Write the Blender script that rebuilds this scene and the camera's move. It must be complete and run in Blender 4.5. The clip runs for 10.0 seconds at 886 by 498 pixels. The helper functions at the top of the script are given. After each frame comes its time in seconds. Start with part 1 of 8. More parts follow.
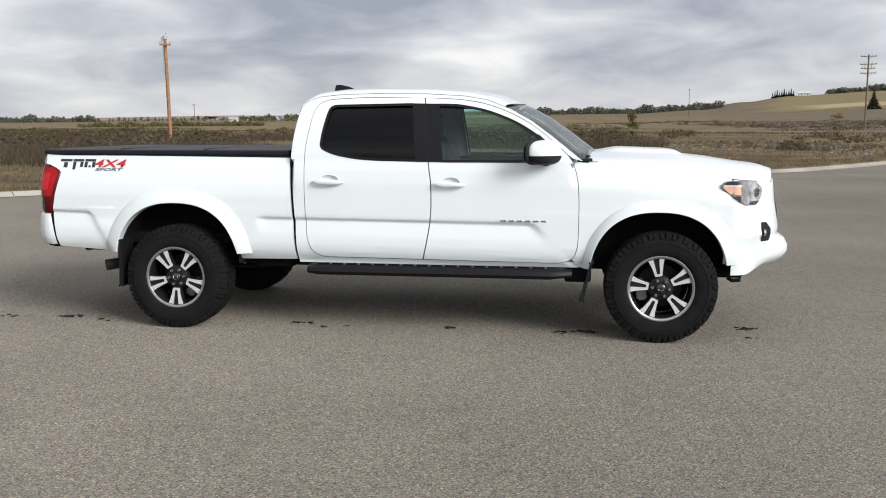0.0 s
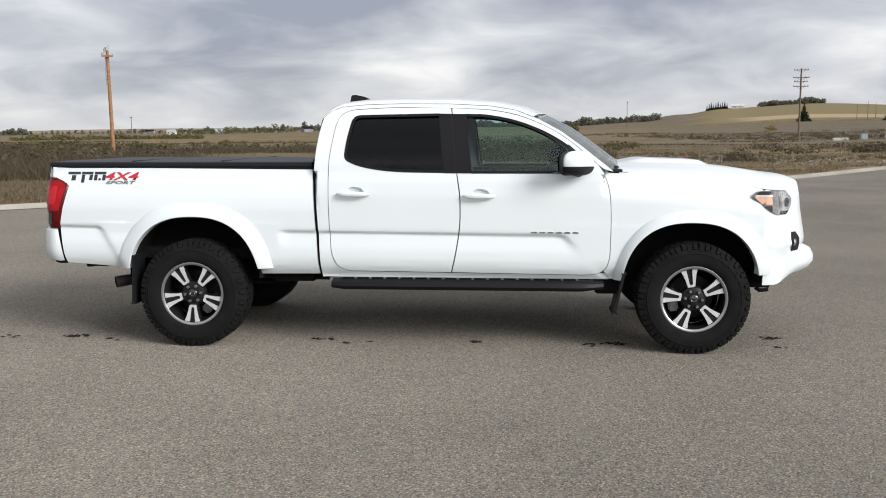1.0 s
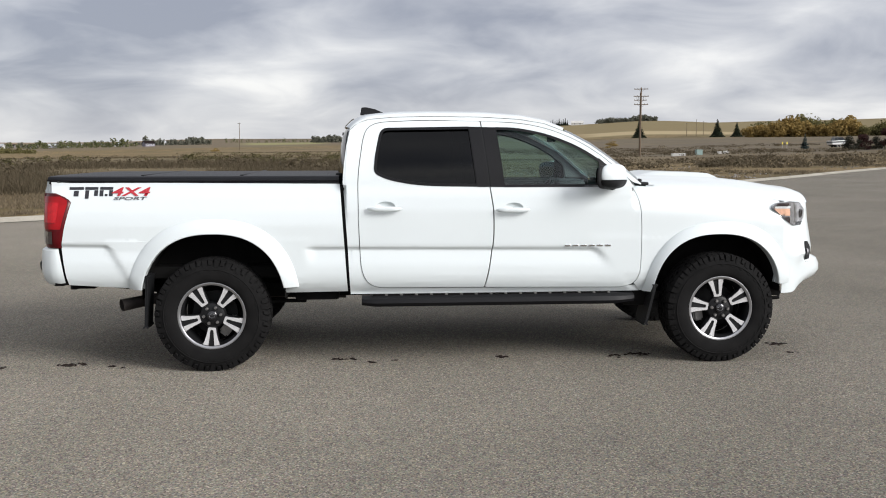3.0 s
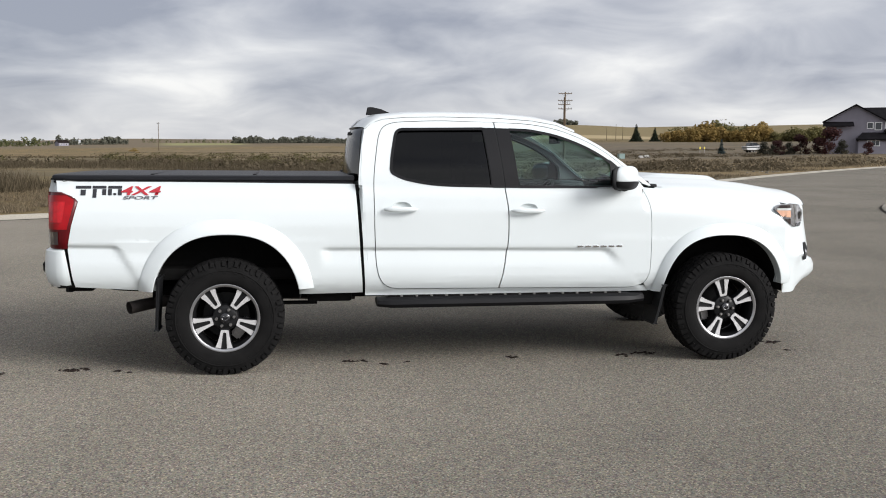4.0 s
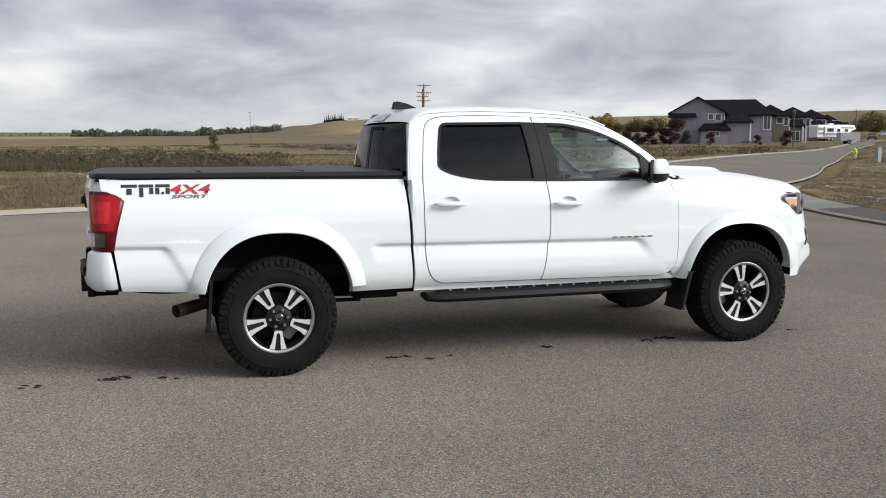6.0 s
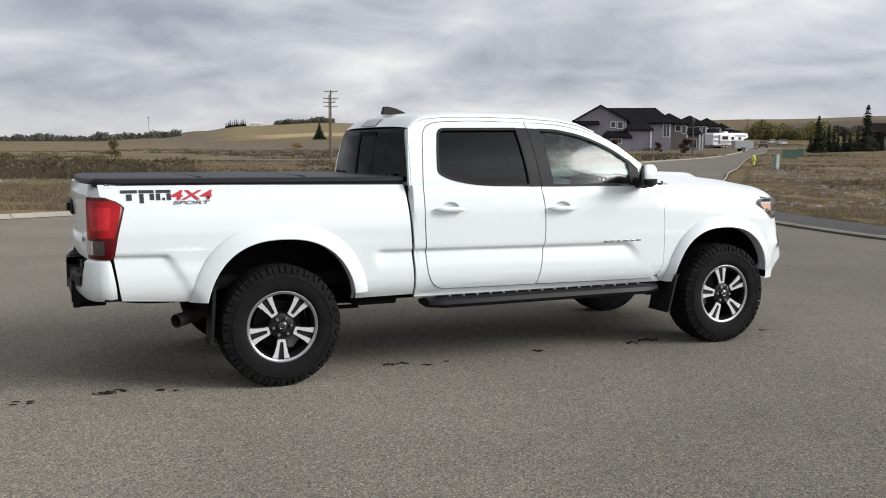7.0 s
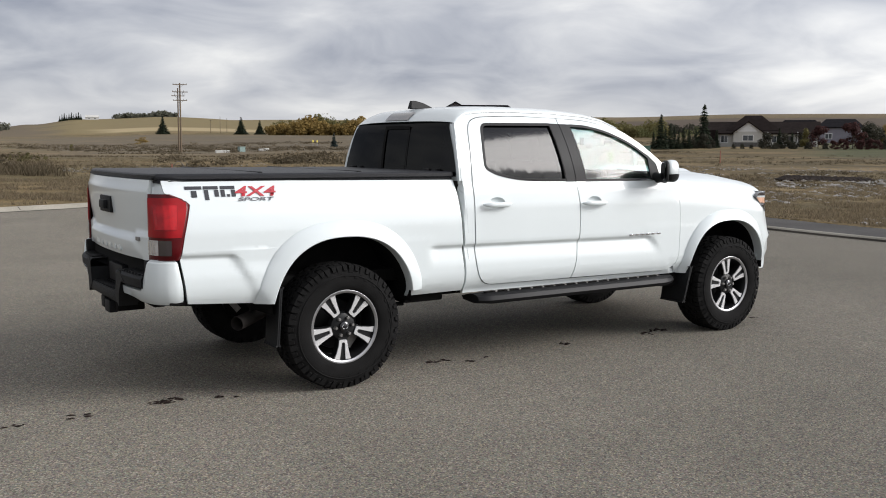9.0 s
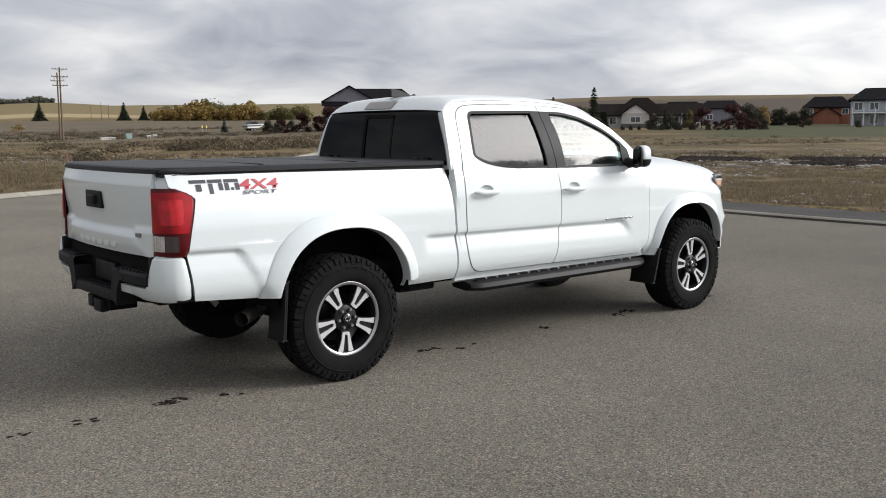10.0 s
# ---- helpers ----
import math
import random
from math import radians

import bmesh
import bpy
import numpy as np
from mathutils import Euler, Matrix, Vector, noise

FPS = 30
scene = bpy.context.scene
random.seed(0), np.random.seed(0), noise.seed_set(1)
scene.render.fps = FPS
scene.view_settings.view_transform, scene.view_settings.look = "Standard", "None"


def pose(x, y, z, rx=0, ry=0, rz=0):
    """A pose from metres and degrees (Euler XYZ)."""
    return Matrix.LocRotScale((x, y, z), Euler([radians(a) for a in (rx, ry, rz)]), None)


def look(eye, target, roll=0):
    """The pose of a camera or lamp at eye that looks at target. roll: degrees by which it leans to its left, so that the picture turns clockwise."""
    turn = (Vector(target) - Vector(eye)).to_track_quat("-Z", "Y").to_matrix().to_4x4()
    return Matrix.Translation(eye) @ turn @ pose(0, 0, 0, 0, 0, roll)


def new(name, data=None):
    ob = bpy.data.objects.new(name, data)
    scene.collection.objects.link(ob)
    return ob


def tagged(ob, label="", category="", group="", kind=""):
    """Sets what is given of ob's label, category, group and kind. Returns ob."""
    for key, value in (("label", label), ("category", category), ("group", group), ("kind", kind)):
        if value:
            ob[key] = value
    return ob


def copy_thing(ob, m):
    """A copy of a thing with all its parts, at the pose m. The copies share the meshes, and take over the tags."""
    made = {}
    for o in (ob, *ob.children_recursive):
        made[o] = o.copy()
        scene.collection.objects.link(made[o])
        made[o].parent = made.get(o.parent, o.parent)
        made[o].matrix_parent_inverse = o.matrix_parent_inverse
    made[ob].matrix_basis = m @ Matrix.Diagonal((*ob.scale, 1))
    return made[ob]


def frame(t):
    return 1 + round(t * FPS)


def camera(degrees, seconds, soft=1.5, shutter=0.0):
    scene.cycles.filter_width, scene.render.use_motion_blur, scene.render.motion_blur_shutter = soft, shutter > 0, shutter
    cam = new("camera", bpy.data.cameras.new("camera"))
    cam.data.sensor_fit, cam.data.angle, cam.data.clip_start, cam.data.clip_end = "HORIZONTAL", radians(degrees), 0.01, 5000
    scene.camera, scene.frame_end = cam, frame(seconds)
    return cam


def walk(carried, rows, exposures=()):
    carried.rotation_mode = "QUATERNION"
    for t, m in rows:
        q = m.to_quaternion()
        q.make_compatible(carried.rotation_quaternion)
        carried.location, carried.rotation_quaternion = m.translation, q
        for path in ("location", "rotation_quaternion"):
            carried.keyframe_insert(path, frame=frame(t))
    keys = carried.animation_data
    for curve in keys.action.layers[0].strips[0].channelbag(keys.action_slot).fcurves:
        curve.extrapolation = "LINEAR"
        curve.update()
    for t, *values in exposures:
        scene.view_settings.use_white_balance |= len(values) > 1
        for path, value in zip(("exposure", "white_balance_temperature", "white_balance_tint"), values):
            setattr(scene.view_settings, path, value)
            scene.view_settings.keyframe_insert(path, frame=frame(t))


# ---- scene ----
cam = camera(51.1, 10.0, soft=1.0)
PATH = [
    (0, (3.01, -7.425, 1.537), (2.717, -5.465, 1.267), -0.1),
    (0.5, (2.694, -7.354, 1.525), (2.451, -5.386, 1.263), 0.0),
    (1, (2.378, -7.368, 1.525), (2.209, -5.39, 1.281), -0.2),
    (1.5, (2.031, -7.426, 1.53), (1.978, -5.441, 1.294), -0.3),
    (2, (1.712, -7.388, 1.503), (1.736, -5.402, 1.273), -0.4),
    (2.5, (1.406, -7.319, 1.519), (1.487, -5.332, 1.302), -0.3),
    (4, (0.452, -7.182, 1.5), (0.772, -5.218, 1.293), 0.4),
    (4.5, (0.138, -7.123, 1.505), (0.525, -5.171, 1.3), 0.4),
    (5, (-0.216, -7.107, 1.518), (0.241, -5.171, 1.309), -0.1),
    (6.5, (-1.15, -6.778, 1.509), (-0.433, -4.924, 1.288), 0.2),
    (7, (-1.453, -6.655, 1.505), (-0.64, -4.84, 1.296), 0.2),
    (7.5, (-1.726, -6.453, 1.511), (-0.837, -4.672, 1.313), 0.6),
    (8, (-2.036, -6.309, 1.509), (-1.068, -4.571, 1.305), 0.6),
    (8.5, (-2.367, -6.184, 1.521), (-1.329, -4.487, 1.311), 0.4),
    (9, (-2.613, -5.967, 1.492), (-1.518, -4.308, 1.276), 0.4),
    (9.5, (-2.865, -5.765, 1.515), (-1.679, -4.171, 1.284), 0.1),
    (10, (-3.153, -5.577, 1.524), (-1.877, -4.058, 1.274), -0.2),
]
walk(cam, [(t, look(eye, target, roll)) for t, eye, target, roll in PATH], exposures=[(0, -0.12), (4, -0.13), (7, -0.18), (10, -0.23)])

# ---- world and light ----
SUN_FROM = Vector((0.74, -0.55, 0.455)).normalized()
world = bpy.data.worlds.new("world")
scene.world = world
world.use_nodes = True
wt = world.node_tree
wt.nodes.clear()


def wnode(kind, **kw):
    n = wt.nodes.new(kind)
    for k, v in kw.items():
        n.inputs[k].default_value = v
    return n


def wmath(op, a, b=None, clamp=False):
    n = wt.nodes.new("ShaderNodeMath")
    n.operation, n.use_clamp = op, clamp
    for i, v in enumerate((a, b)):
        if v is None:
            continue
        if isinstance(v, (int, float)):
            n.inputs[i].default_value = v
        else:
            wt.links.new(v, n.inputs[i])
    return n.outputs[0]


w_out = wt.nodes.new("ShaderNodeOutputWorld")
w_bg = wnode("ShaderNodeBackground", Strength=0.93)
w_tc = wt.nodes.new("ShaderNodeTexCoord")
w_sky = wt.nodes.new("ShaderNodeTexSky")
w_sky.sky_type, w_sky.sun_disc = "NISHITA", False
w_sky.sun_elevation = math.asin(SUN_FROM.z)
w_sky.sun_rotation = math.atan2(SUN_FROM.x, SUN_FROM.y)
w_sep = wt.nodes.new("ShaderNodeSeparateXYZ")
wt.links.new(w_tc.outputs["Generated"], w_sep.inputs[0])
# a flat cloud deck: the direction is laid out on a plane overhead
w_den = wmath("ADD", wmath("MAXIMUM", w_sep.outputs[2], 0.0), 0.26)
w_px = wmath("DIVIDE", w_sep.outputs[0], w_den)
w_py = wmath("DIVIDE", w_sep.outputs[1], w_den)
w_com = wt.nodes.new("ShaderNodeCombineXYZ")
wt.links.new(w_px, w_com.inputs[0])
wt.links.new(w_py, w_com.inputs[1])
w_com.inputs[2].default_value = CLOUD_SEED = 8.3
w_n1 = wnode("ShaderNodeTexNoise", Scale=0.95, Detail=3.0, Roughness=0.42, Distortion=0.2)
w_n2 = wnode("ShaderNodeTexNoise", Scale=2.7, Detail=6.0, Roughness=0.50, Distortion=0.45)
for n in (w_n1, w_n2):
    wt.links.new(w_com.outputs[0], n.inputs["Vector"])
w_mix = wmath("ADD", wmath("MULTIPLY", w_n1.outputs[0], 0.59), wmath("MULTIPLY", w_n2.outputs[0], 0.41))
w_ramp = wt.nodes.new("ShaderNodeValToRGB")
wt.links.new(w_mix, w_ramp.inputs[0])
els = w_ramp.color_ramp.elements
els[0].position, els[0].color = 0.365, (0.385, 0.41, 0.495, 1)
els[1].position, els[1].color = 0.615, (1.08, 1.075, 1.07, 1)
for pos, col in ((0.44, (0.57, 0.59, 0.66, 1)), (0.53, (0.80, 0.81, 0.85, 1))):
    e = els.new(pos)
    e.color = col
w_haze = wnode("ShaderNodeMixRGB", Color2=(0.64, 0.655, 0.70, 1))
wt.links.new(wmath("MULTIPLY", wmath("SUBTRACT", 1.0, wmath("MULTIPLY", wmath("ABSOLUTE", w_sep.outputs[2]), 14.0, True), True), 0.5), w_haze.inputs[0])
wt.links.new(w_ramp.outputs[0], w_haze.inputs[1])
# a little of the clear sky's own colour comes through the cloud
w_skys = wt.nodes.new("ShaderNodeVectorMath")
w_skys.operation = "SCALE"
w_skys.inputs["Scale"].default_value = 0.10
wt.links.new(w_sky.outputs[0], w_skys.inputs[0])
w_tot = wnode("ShaderNodeMixRGB")
w_tot.inputs[0].default_value = 0.9
wt.links.new(w_skys.outputs[0], w_tot.inputs[1])
wt.links.new(w_haze.outputs[0], w_tot.inputs[2])
# the veiled sun brightens the cloud round it
w_dot = wt.nodes.new("ShaderNodeVectorMath")
w_dot.operation = "DOT_PRODUCT"
w_dot.inputs[1].default_value = SUN_FROM
wt.links.new(w_tc.outputs["Generated"], w_dot.inputs[0])
w_near = wmath("MAXIMUM", w_dot.outputs["Value"], 0.0)
w_side = wmath("POWER", wmath("ADD", wmath("MULTIPLY", w_dot.outputs["Value"], 0.5), 0.5), 2.0)
w_glow = wmath("ADD", wmath("ADD", wmath("MULTIPLY", wmath("POWER", w_near, 14.0), 3.0), wmath("MULTIPLY", wmath("POWER", w_near, 34.0), 2.0)), wmath("ADD", wmath("MULTIPLY", w_side, 0.18), wmath("ADD", wmath("MULTIPLY", wmath("POWER", w_near, 2.0), 0.6), 1.09)))
w_fin = wt.nodes.new("ShaderNodeVectorMath")
w_fin.operation = "SCALE"
wt.links.new(w_tot.outputs[0], w_fin.inputs[0])
wt.links.new(w_glow, w_fin.inputs["Scale"])
wt.links.new(w_fin.outputs[0], w_bg.inputs["Color"])
wt.links.new(w_bg.outputs[0], w_out.inputs[0])

sun = new("sun", bpy.data.lights.new("sun", "SUN"))
sun.data.energy, sun.data.angle, sun.data.color = 3.7, radians(27), (1.0, 0.97, 0.94)
sun.matrix_world = look(SUN_FROM * 50, (0, 0, 0))

# ---- materials ----


def mat(name, colour, rough=0.6, metal=0.0, spec=0.5, coat=0.0, vary=0.0, scale=8.0, bump=0.0, bump_scale=60.0, colour2=None, fine=0.0, fine_scale=200.0, space="Object", random_tint=0.0):
    """A surface with colour variation at two scales and a fine relief; scales are cycles per metre."""
    m = bpy.data.materials.new(name)
    m.use_nodes = True
    t = m.node_tree
    b = t.nodes["Principled BSDF"]
    b.inputs["Roughness"].default_value = rough
    b.inputs["Metallic"].default_value = metal
    b.inputs["Specular IOR Level"].default_value = spec
    b.inputs["Coat Weight"].default_value = coat
    b.inputs["Coat Roughness"].default_value = 0.04
    tc = t.nodes.new("ShaderNodeTexCoord")
    src = tc.outputs[space]
    c1 = (*colour, 1)
    c2 = (*(colour2 or tuple(c * (1 - vary) for c in colour)), 1)
    last = None
    if vary or colour2:
        n = t.nodes.new("ShaderNodeTexNoise")
        n.inputs["Scale"].default_value, n.inputs["Detail"].default_value = scale, 5.0
        t.links.new(src, n.inputs["Vector"])
        r = t.nodes.new("ShaderNodeMapRange")
        r.inputs["From Min"].default_value, r.inputs["From Max"].default_value = 0.35, 0.65
        t.links.new(n.outputs[0], r.inputs[0])
        mx = t.nodes.new("ShaderNodeMixRGB")
        mx.inputs[1].default_value, mx.inputs[2].default_value = c1, c2
        t.links.new(r.outputs[0], mx.inputs[0])
        last = mx.outputs[0]
    if fine:
        n = t.nodes.new("ShaderNodeTexNoise")
        n.inputs["Scale"].default_value, n.inputs["Detail"].default_value = fine_scale, 3.0
        t.links.new(src, n.inputs["Vector"])
        r = t.nodes.new("ShaderNodeMapRange")
        r.inputs["From Min"].default_value, r.inputs["From Max"].default_value = 0.3, 0.7
        r.inputs["To Min"].default_value, r.inputs["To Max"].default_value = 1 - fine, 1 + fine
        t.links.new(n.outputs[0], r.inputs[0])
        mx = t.nodes.new("ShaderNodeVectorMath")
        mx.operation = "SCALE"
        if last:
            t.links.new(last, mx.inputs[0])
        else:
            mx.inputs[0].default_value = c1[:3]
        t.links.new(r.outputs[0], mx.inputs["Scale"])
        last = mx.outputs[0]
    if random_tint:
        oi = t.nodes.new("ShaderNodeObjectInfo")
        r = t.nodes.new("ShaderNodeMapRange")
        r.inputs["To Min"].default_value, r.inputs["To Max"].default_value = 1 - random_tint, 1 + random_tint
        t.links.new(oi.outputs["Random"], r.inputs[0])
        mx = t.nodes.new("ShaderNodeVectorMath")
        mx.operation = "SCALE"
        if last:
            t.links.new(last, mx.inputs[0])
        else:
            mx.inputs[0].default_value = c1[:3]
        t.links.new(r.outputs[0], mx.inputs["Scale"])
        last = mx.outputs[0]
    if last:
        t.links.new(last, b.inputs["Base Color"])
    else:
        b.inputs["Base Color"].default_value = c1
    if bump:
        n = t.nodes.new("ShaderNodeTexNoise")
        n.inputs["Scale"].default_value, n.inputs["Detail"].default_value = bump_scale, 4.0
        t.links.new(src, n.inputs["Vector"])
        bp = t.nodes.new("ShaderNodeBump")
        bp.inputs["Strength"].default_value, bp.inputs["Distance"].default_value = bump, 0.01
        t.links.new(n.outputs[0], bp.inputs["Height"])
        t.links.new(bp.outputs[0], b.inputs["Normal"])
    return m


def glass(name, tint, gloss=0.06, rough=0.02, edge=5.0):
    """A thin pane: tinted see-through, with the sky mirrored in it."""
    m = bpy.data.materials.new(name)
    m.use_nodes = True
    t = m.node_tree
    t.nodes.clear()
    out = t.nodes.new("ShaderNodeOutputMaterial")
    tr = t.nodes.new("ShaderNodeBsdfTransparent")
    tr.inputs[0].default_value = (*tint, 1)
    gl = t.nodes.new("ShaderNodeBsdfGlossy")
    gl.inputs["Roughness"].default_value = rough
    lw = t.nodes.new("ShaderNodeLayerWeight")
    lw.inputs["Blend"].default_value = 0.5
    pw = t.nodes.new("ShaderNodeMath")
    pw.operation = "POWER"
    pw.inputs[1].default_value = edge
    t.links.new(lw.outputs["Facing"], pw.inputs[0])
    ad = t.nodes.new("ShaderNodeMath")
    ad.operation, ad.use_clamp = "ADD", True
    ad.inputs[1].default_value = gloss
    t.links.new(pw.outputs[0], ad.inputs[0])
    mx = t.nodes.new("ShaderNodeMixShader")
    t.links.new(ad.outputs[0], mx.inputs[0])
    t.links.new(tr.outputs[0], mx.inputs[1])
    t.links.new(gl.outputs[0], mx.inputs[2])
    t.links.new(mx.outputs[0], out.inputs[0])
    return m


M_PAINT = mat("white_paint", (0.655, 0.700, 0.705), rough=0.30, coat=0.6, vary=0.02, scale=1.5)
M_GAP = mat("dark_jamb", (0.15, 0.15, 0.15), rough=0.8)
M_BLACK = mat("black_plastic", (0.008, 0.0085, 0.0095), rough=0.6, spec=0.25, vary=0.25, scale=14, bump=0.15, bump_scale=300)
M_GLOSSBLACK = mat("gloss_black", (0.012, 0.012, 0.014), rough=0.12, coat=0.5)
M_TRIM = mat("satin_black_trim", (0.007, 0.007, 0.008), rough=0.5, spec=0.18)
M_VINYL = mat("black_vinyl", (0.0045, 0.0052, 0.0085), rough=0.5, spec=0.4, vary=0.3, scale=5, bump=0.2, bump_scale=400)
M_TYRE = mat("tyre_rubber", (0.0105, 0.0102, 0.0102), rough=0.9, spec=0.12, vary=0.3, scale=9, bump=0.2, bump_scale=150)
M_RIMDARK = mat("dark_grey_rim", (0.010, 0.0102, 0.011), rough=0.45, spec=0.22, vary=0.2, scale=20)
M_LAMPBOWL = mat("lamp_reflector", (0.60, 0.60, 0.62), rough=0.22, metal=0.6, coat=0.3, vary=0.55, scale=34)
M_LAMPSHELL = mat("smoky_lamp_shell", (0.20, 0.20, 0.21), rough=0.25, coat=0.4, vary=0.3, scale=30)
M_RIM = mat("machined_aluminium", (0.86, 0.86, 0.87), rough=0.24, metal=0.55, vary=0.06, scale=30)
M_LIP = mat("brushed_rim_edge", (0.42, 0.42, 0.43), rough=0.3, metal=0.85, vary=0.15, scale=30)
M_STEEL = mat("dull_steel", (0.30, 0.29, 0.28), rough=0.45, metal=0.9, vary=0.3, scale=25)
M_RUST = mat("rusty_steel", (0.035, 0.029, 0.026), rough=0.8, metal=0.3, vary=0.4, scale=20)
M_MIRROR = mat("mirror_glass", (0.07, 0.075, 0.08), rough=0.03, metal=1.0)
M_CHROME = mat("chrome", (0.8, 0.8, 0.8), rough=0.08, metal=1.0)
M_UNDER = mat("underbody_black", (0.006, 0.0057, 0.0055), rough=0.9, spec=0.2, vary=0.3, scale=12)
M_REDBRIGHT = mat("bright_red_lens", (0.50, 0.010, 0.016), rough=0.25, spec=0.3, coat=0.12, vary=0.3, scale=25)
M_RED = mat("red_lens", (0.34, 0.003, 0.007), rough=0.3, spec=0.25, coat=0.08, vary=0.35, scale=9)
M_REDDARK = mat("dark_red_lens", (0.075, 0.002, 0.004), rough=0.3, spec=0.25, coat=0.08)
M_CLEARLENS = mat("clear_lens", (0.62, 0.60, 0.60), rough=0.22, metal=0.3, coat=1.0, vary=0.25, scale=40)
M_SMOKE = mat("smoke_lens", (0.045, 0.035, 0.036), rough=0.12, coat=1.0)
M_AMBER = mat("amber_reflector", (0.82, 0.49, 0.34), rough=0.2, coat=1.0)
M_DECALRED = mat("red_decal", (0.40, 0.020, 0.032), rough=0.35)
M_DECALGREY = mat("grey_decal", (0.10, 0.10, 0.11), rough=0.35)
M_DECALBLACK = mat("black_decal", (0.02, 0.02, 0.025), rough=0.35)
M_SEAT = mat("charcoal_seat_fabric", (0.05, 0.05, 0.055), rough=0.9, vary=0.2, scale=30)
M_DASH = mat("charcoal_dash", (0.018, 0.018, 0.02), rough=0.6)
M_LINER = mat("grey_headliner", (0.35, 0.34, 0.32), rough=0.9)
G_FRONT = glass("green_tinted_glass", (0.60, 0.80, 0.78), 0.042, 0.12)
G_DARK = glass("privacy_glass", (0.016, 0.018, 0.024), 0.026, 0.09)
G_REAR = glass("rear_privacy_glass", (0.016, 0.018, 0.024), 0.026, 0.09, 9.0)
G_LENS = glass("clear_headlamp_lens", (0.9, 0.9, 0.9), 0.04)


def ground_mat(name, coarse, fine_cols, scales, bump, rough=0.9, specks=0.0, stain=None):
    m = bpy.data.materials.new(name)
    m.use_nodes = True
    t = m.node_tree
    b = t.nodes["Principled BSDF"]
    b.inputs["Roughness"].default_value = rough
    b.inputs["Specular IOR Level"].default_value = 0.12
    b.inputs["Diffuse Roughness"].default_value = 0.5
    tc = t.nodes.new("ShaderNodeTexCoord")

    def noise_at(sc, detail=4.0, rough_=0.6):
        n = t.nodes.new("ShaderNodeTexNoise")
        n.inputs["Scale"].default_value, n.inputs["Detail"].default_value, n.inputs["Roughness"].default_value = sc, detail, rough_
        t.links.new(tc.outputs["Object"], n.inputs["Vector"])
        return n.outputs[0]

    def ramp(f, cols):
        r = t.nodes.new("ShaderNodeValToRGB")
        t.links.new(f, r.inputs[0])
        e = r.color_ramp.elements
        e[0].position, e[0].color = cols[0][0], (*cols[0][1], 1)
        e[1].position, e[1].color = cols[-1][0], (*cols[-1][1], 1)
        for p, c in cols[1:-1]:
            x = e.new(p)
            x.color = (*c, 1)
        return r.outputs[0]

    c = ramp(noise_at(scales[0], 6.0), coarse)
    f = ramp(noise_at(scales[1], 3.0, 0.7), fine_cols)
    mx = t.nodes.new("ShaderNodeMixRGB")
    mx.blend_type = "MULTIPLY"
    mx.inputs[0].default_value = 1.0
    t.links.new(c, mx.inputs[1])
    t.links.new(f, mx.inputs[2])
    last = mx.outputs[0]
    if specks:
        v = t.nodes.new("ShaderNodeTexVoronoi")
        v.inputs["Scale"].default_value = specks
        t.links.new(tc.outputs["Object"], v.inputs["Vector"])
        s = ramp(v.outputs["Color"], [(0.18, (0.56, 0.56, 0.55)), (0.36, (0.89, 0.89, 0.875)), (0.62, (1.07, 1.06, 1.02)), (0.74, (1.18, 1.16, 1.11)), (0.84, (1.65, 1.62, 1.57))])
        mx = t.nodes.new("ShaderNodeMixRGB")
        mx.blend_type = "MULTIPLY"
        mx.inputs[0].default_value = 1.0
        t.links.new(last, mx.inputs[1])
        t.links.new(s, mx.inputs[2])
        hue = t.nodes.new("ShaderNodeVectorMath")
        hue.operation = "MULTIPLY_ADD"
        hue.inputs[1].default_value, hue.inputs[2].default_value = (0.26, 0.18, 0.22), (0.88, 0.91, 0.88)
        t.links.new(v.outputs["Color"], hue.inputs[0])
        tint = t.nodes.new("ShaderNodeVectorMath")
        tint.operation = "MULTIPLY"
        t.links.new(mx.outputs[0], tint.inputs[0])
        t.links.new(hue.outputs[0], tint.inputs[1])
        last = tint.outputs[0]
    t.links.new(last, b.inputs["Base Color"])
    bp = t.nodes.new("ShaderNodeBump")
    bp.inputs["Strength"].default_value, bp.inputs["Distance"].default_value = bump, 0.02
    t.links.new(noise_at(scales[1], 3.0), bp.inputs["Height"])
    t.links.new(bp.outputs[0], b.inputs["Normal"])
    return m


M_ASPHALT = ground_mat("worn_asphalt", [(0.35, (0.132, 0.124, 0.110)), (0.65, (0.173, 0.161, 0.144))],
                       [(0.3, (0.68, 0.68, 0.67)), (0.5, (1.0, 0.985, 0.965)), (0.72, (1.36, 1.33, 1.28))], (0.3, 95.0), 0.28, specks=118.0)
M_CONCRETE = ground_mat("kerb_concrete", [(0.35, (0.27, 0.25, 0.21)), (0.65, (0.36, 0.335, 0.285))],
                        [(0.3, (0.8, 0.8, 0.8)), (0.7, (1.1, 1.1, 1.1))], (0.6, 40.0), 0.2)
M_KERBGREY = ground_mat("grey_kerb", [(0.35, (0.19, 0.183, 0.17)), (0.65, (0.25, 0.24, 0.22))], [(0.3, (0.8, 0.8, 0.8)), (0.7, (1.1, 1.1, 1.1))], (0.6, 40.0), 0.2)
# dark tone for open kerb joints and for the shade line painted below
M_GUTTER = ground_mat("kerb_shade_joint", [(0.35, (0.030, 0.026, 0.021)), (0.65, (0.055, 0.048, 0.040))], [(0.3, (0.7, 0.7, 0.7)), (0.7, (1.2, 1.2, 1.2))], (0.6, 30.0), 0.4)
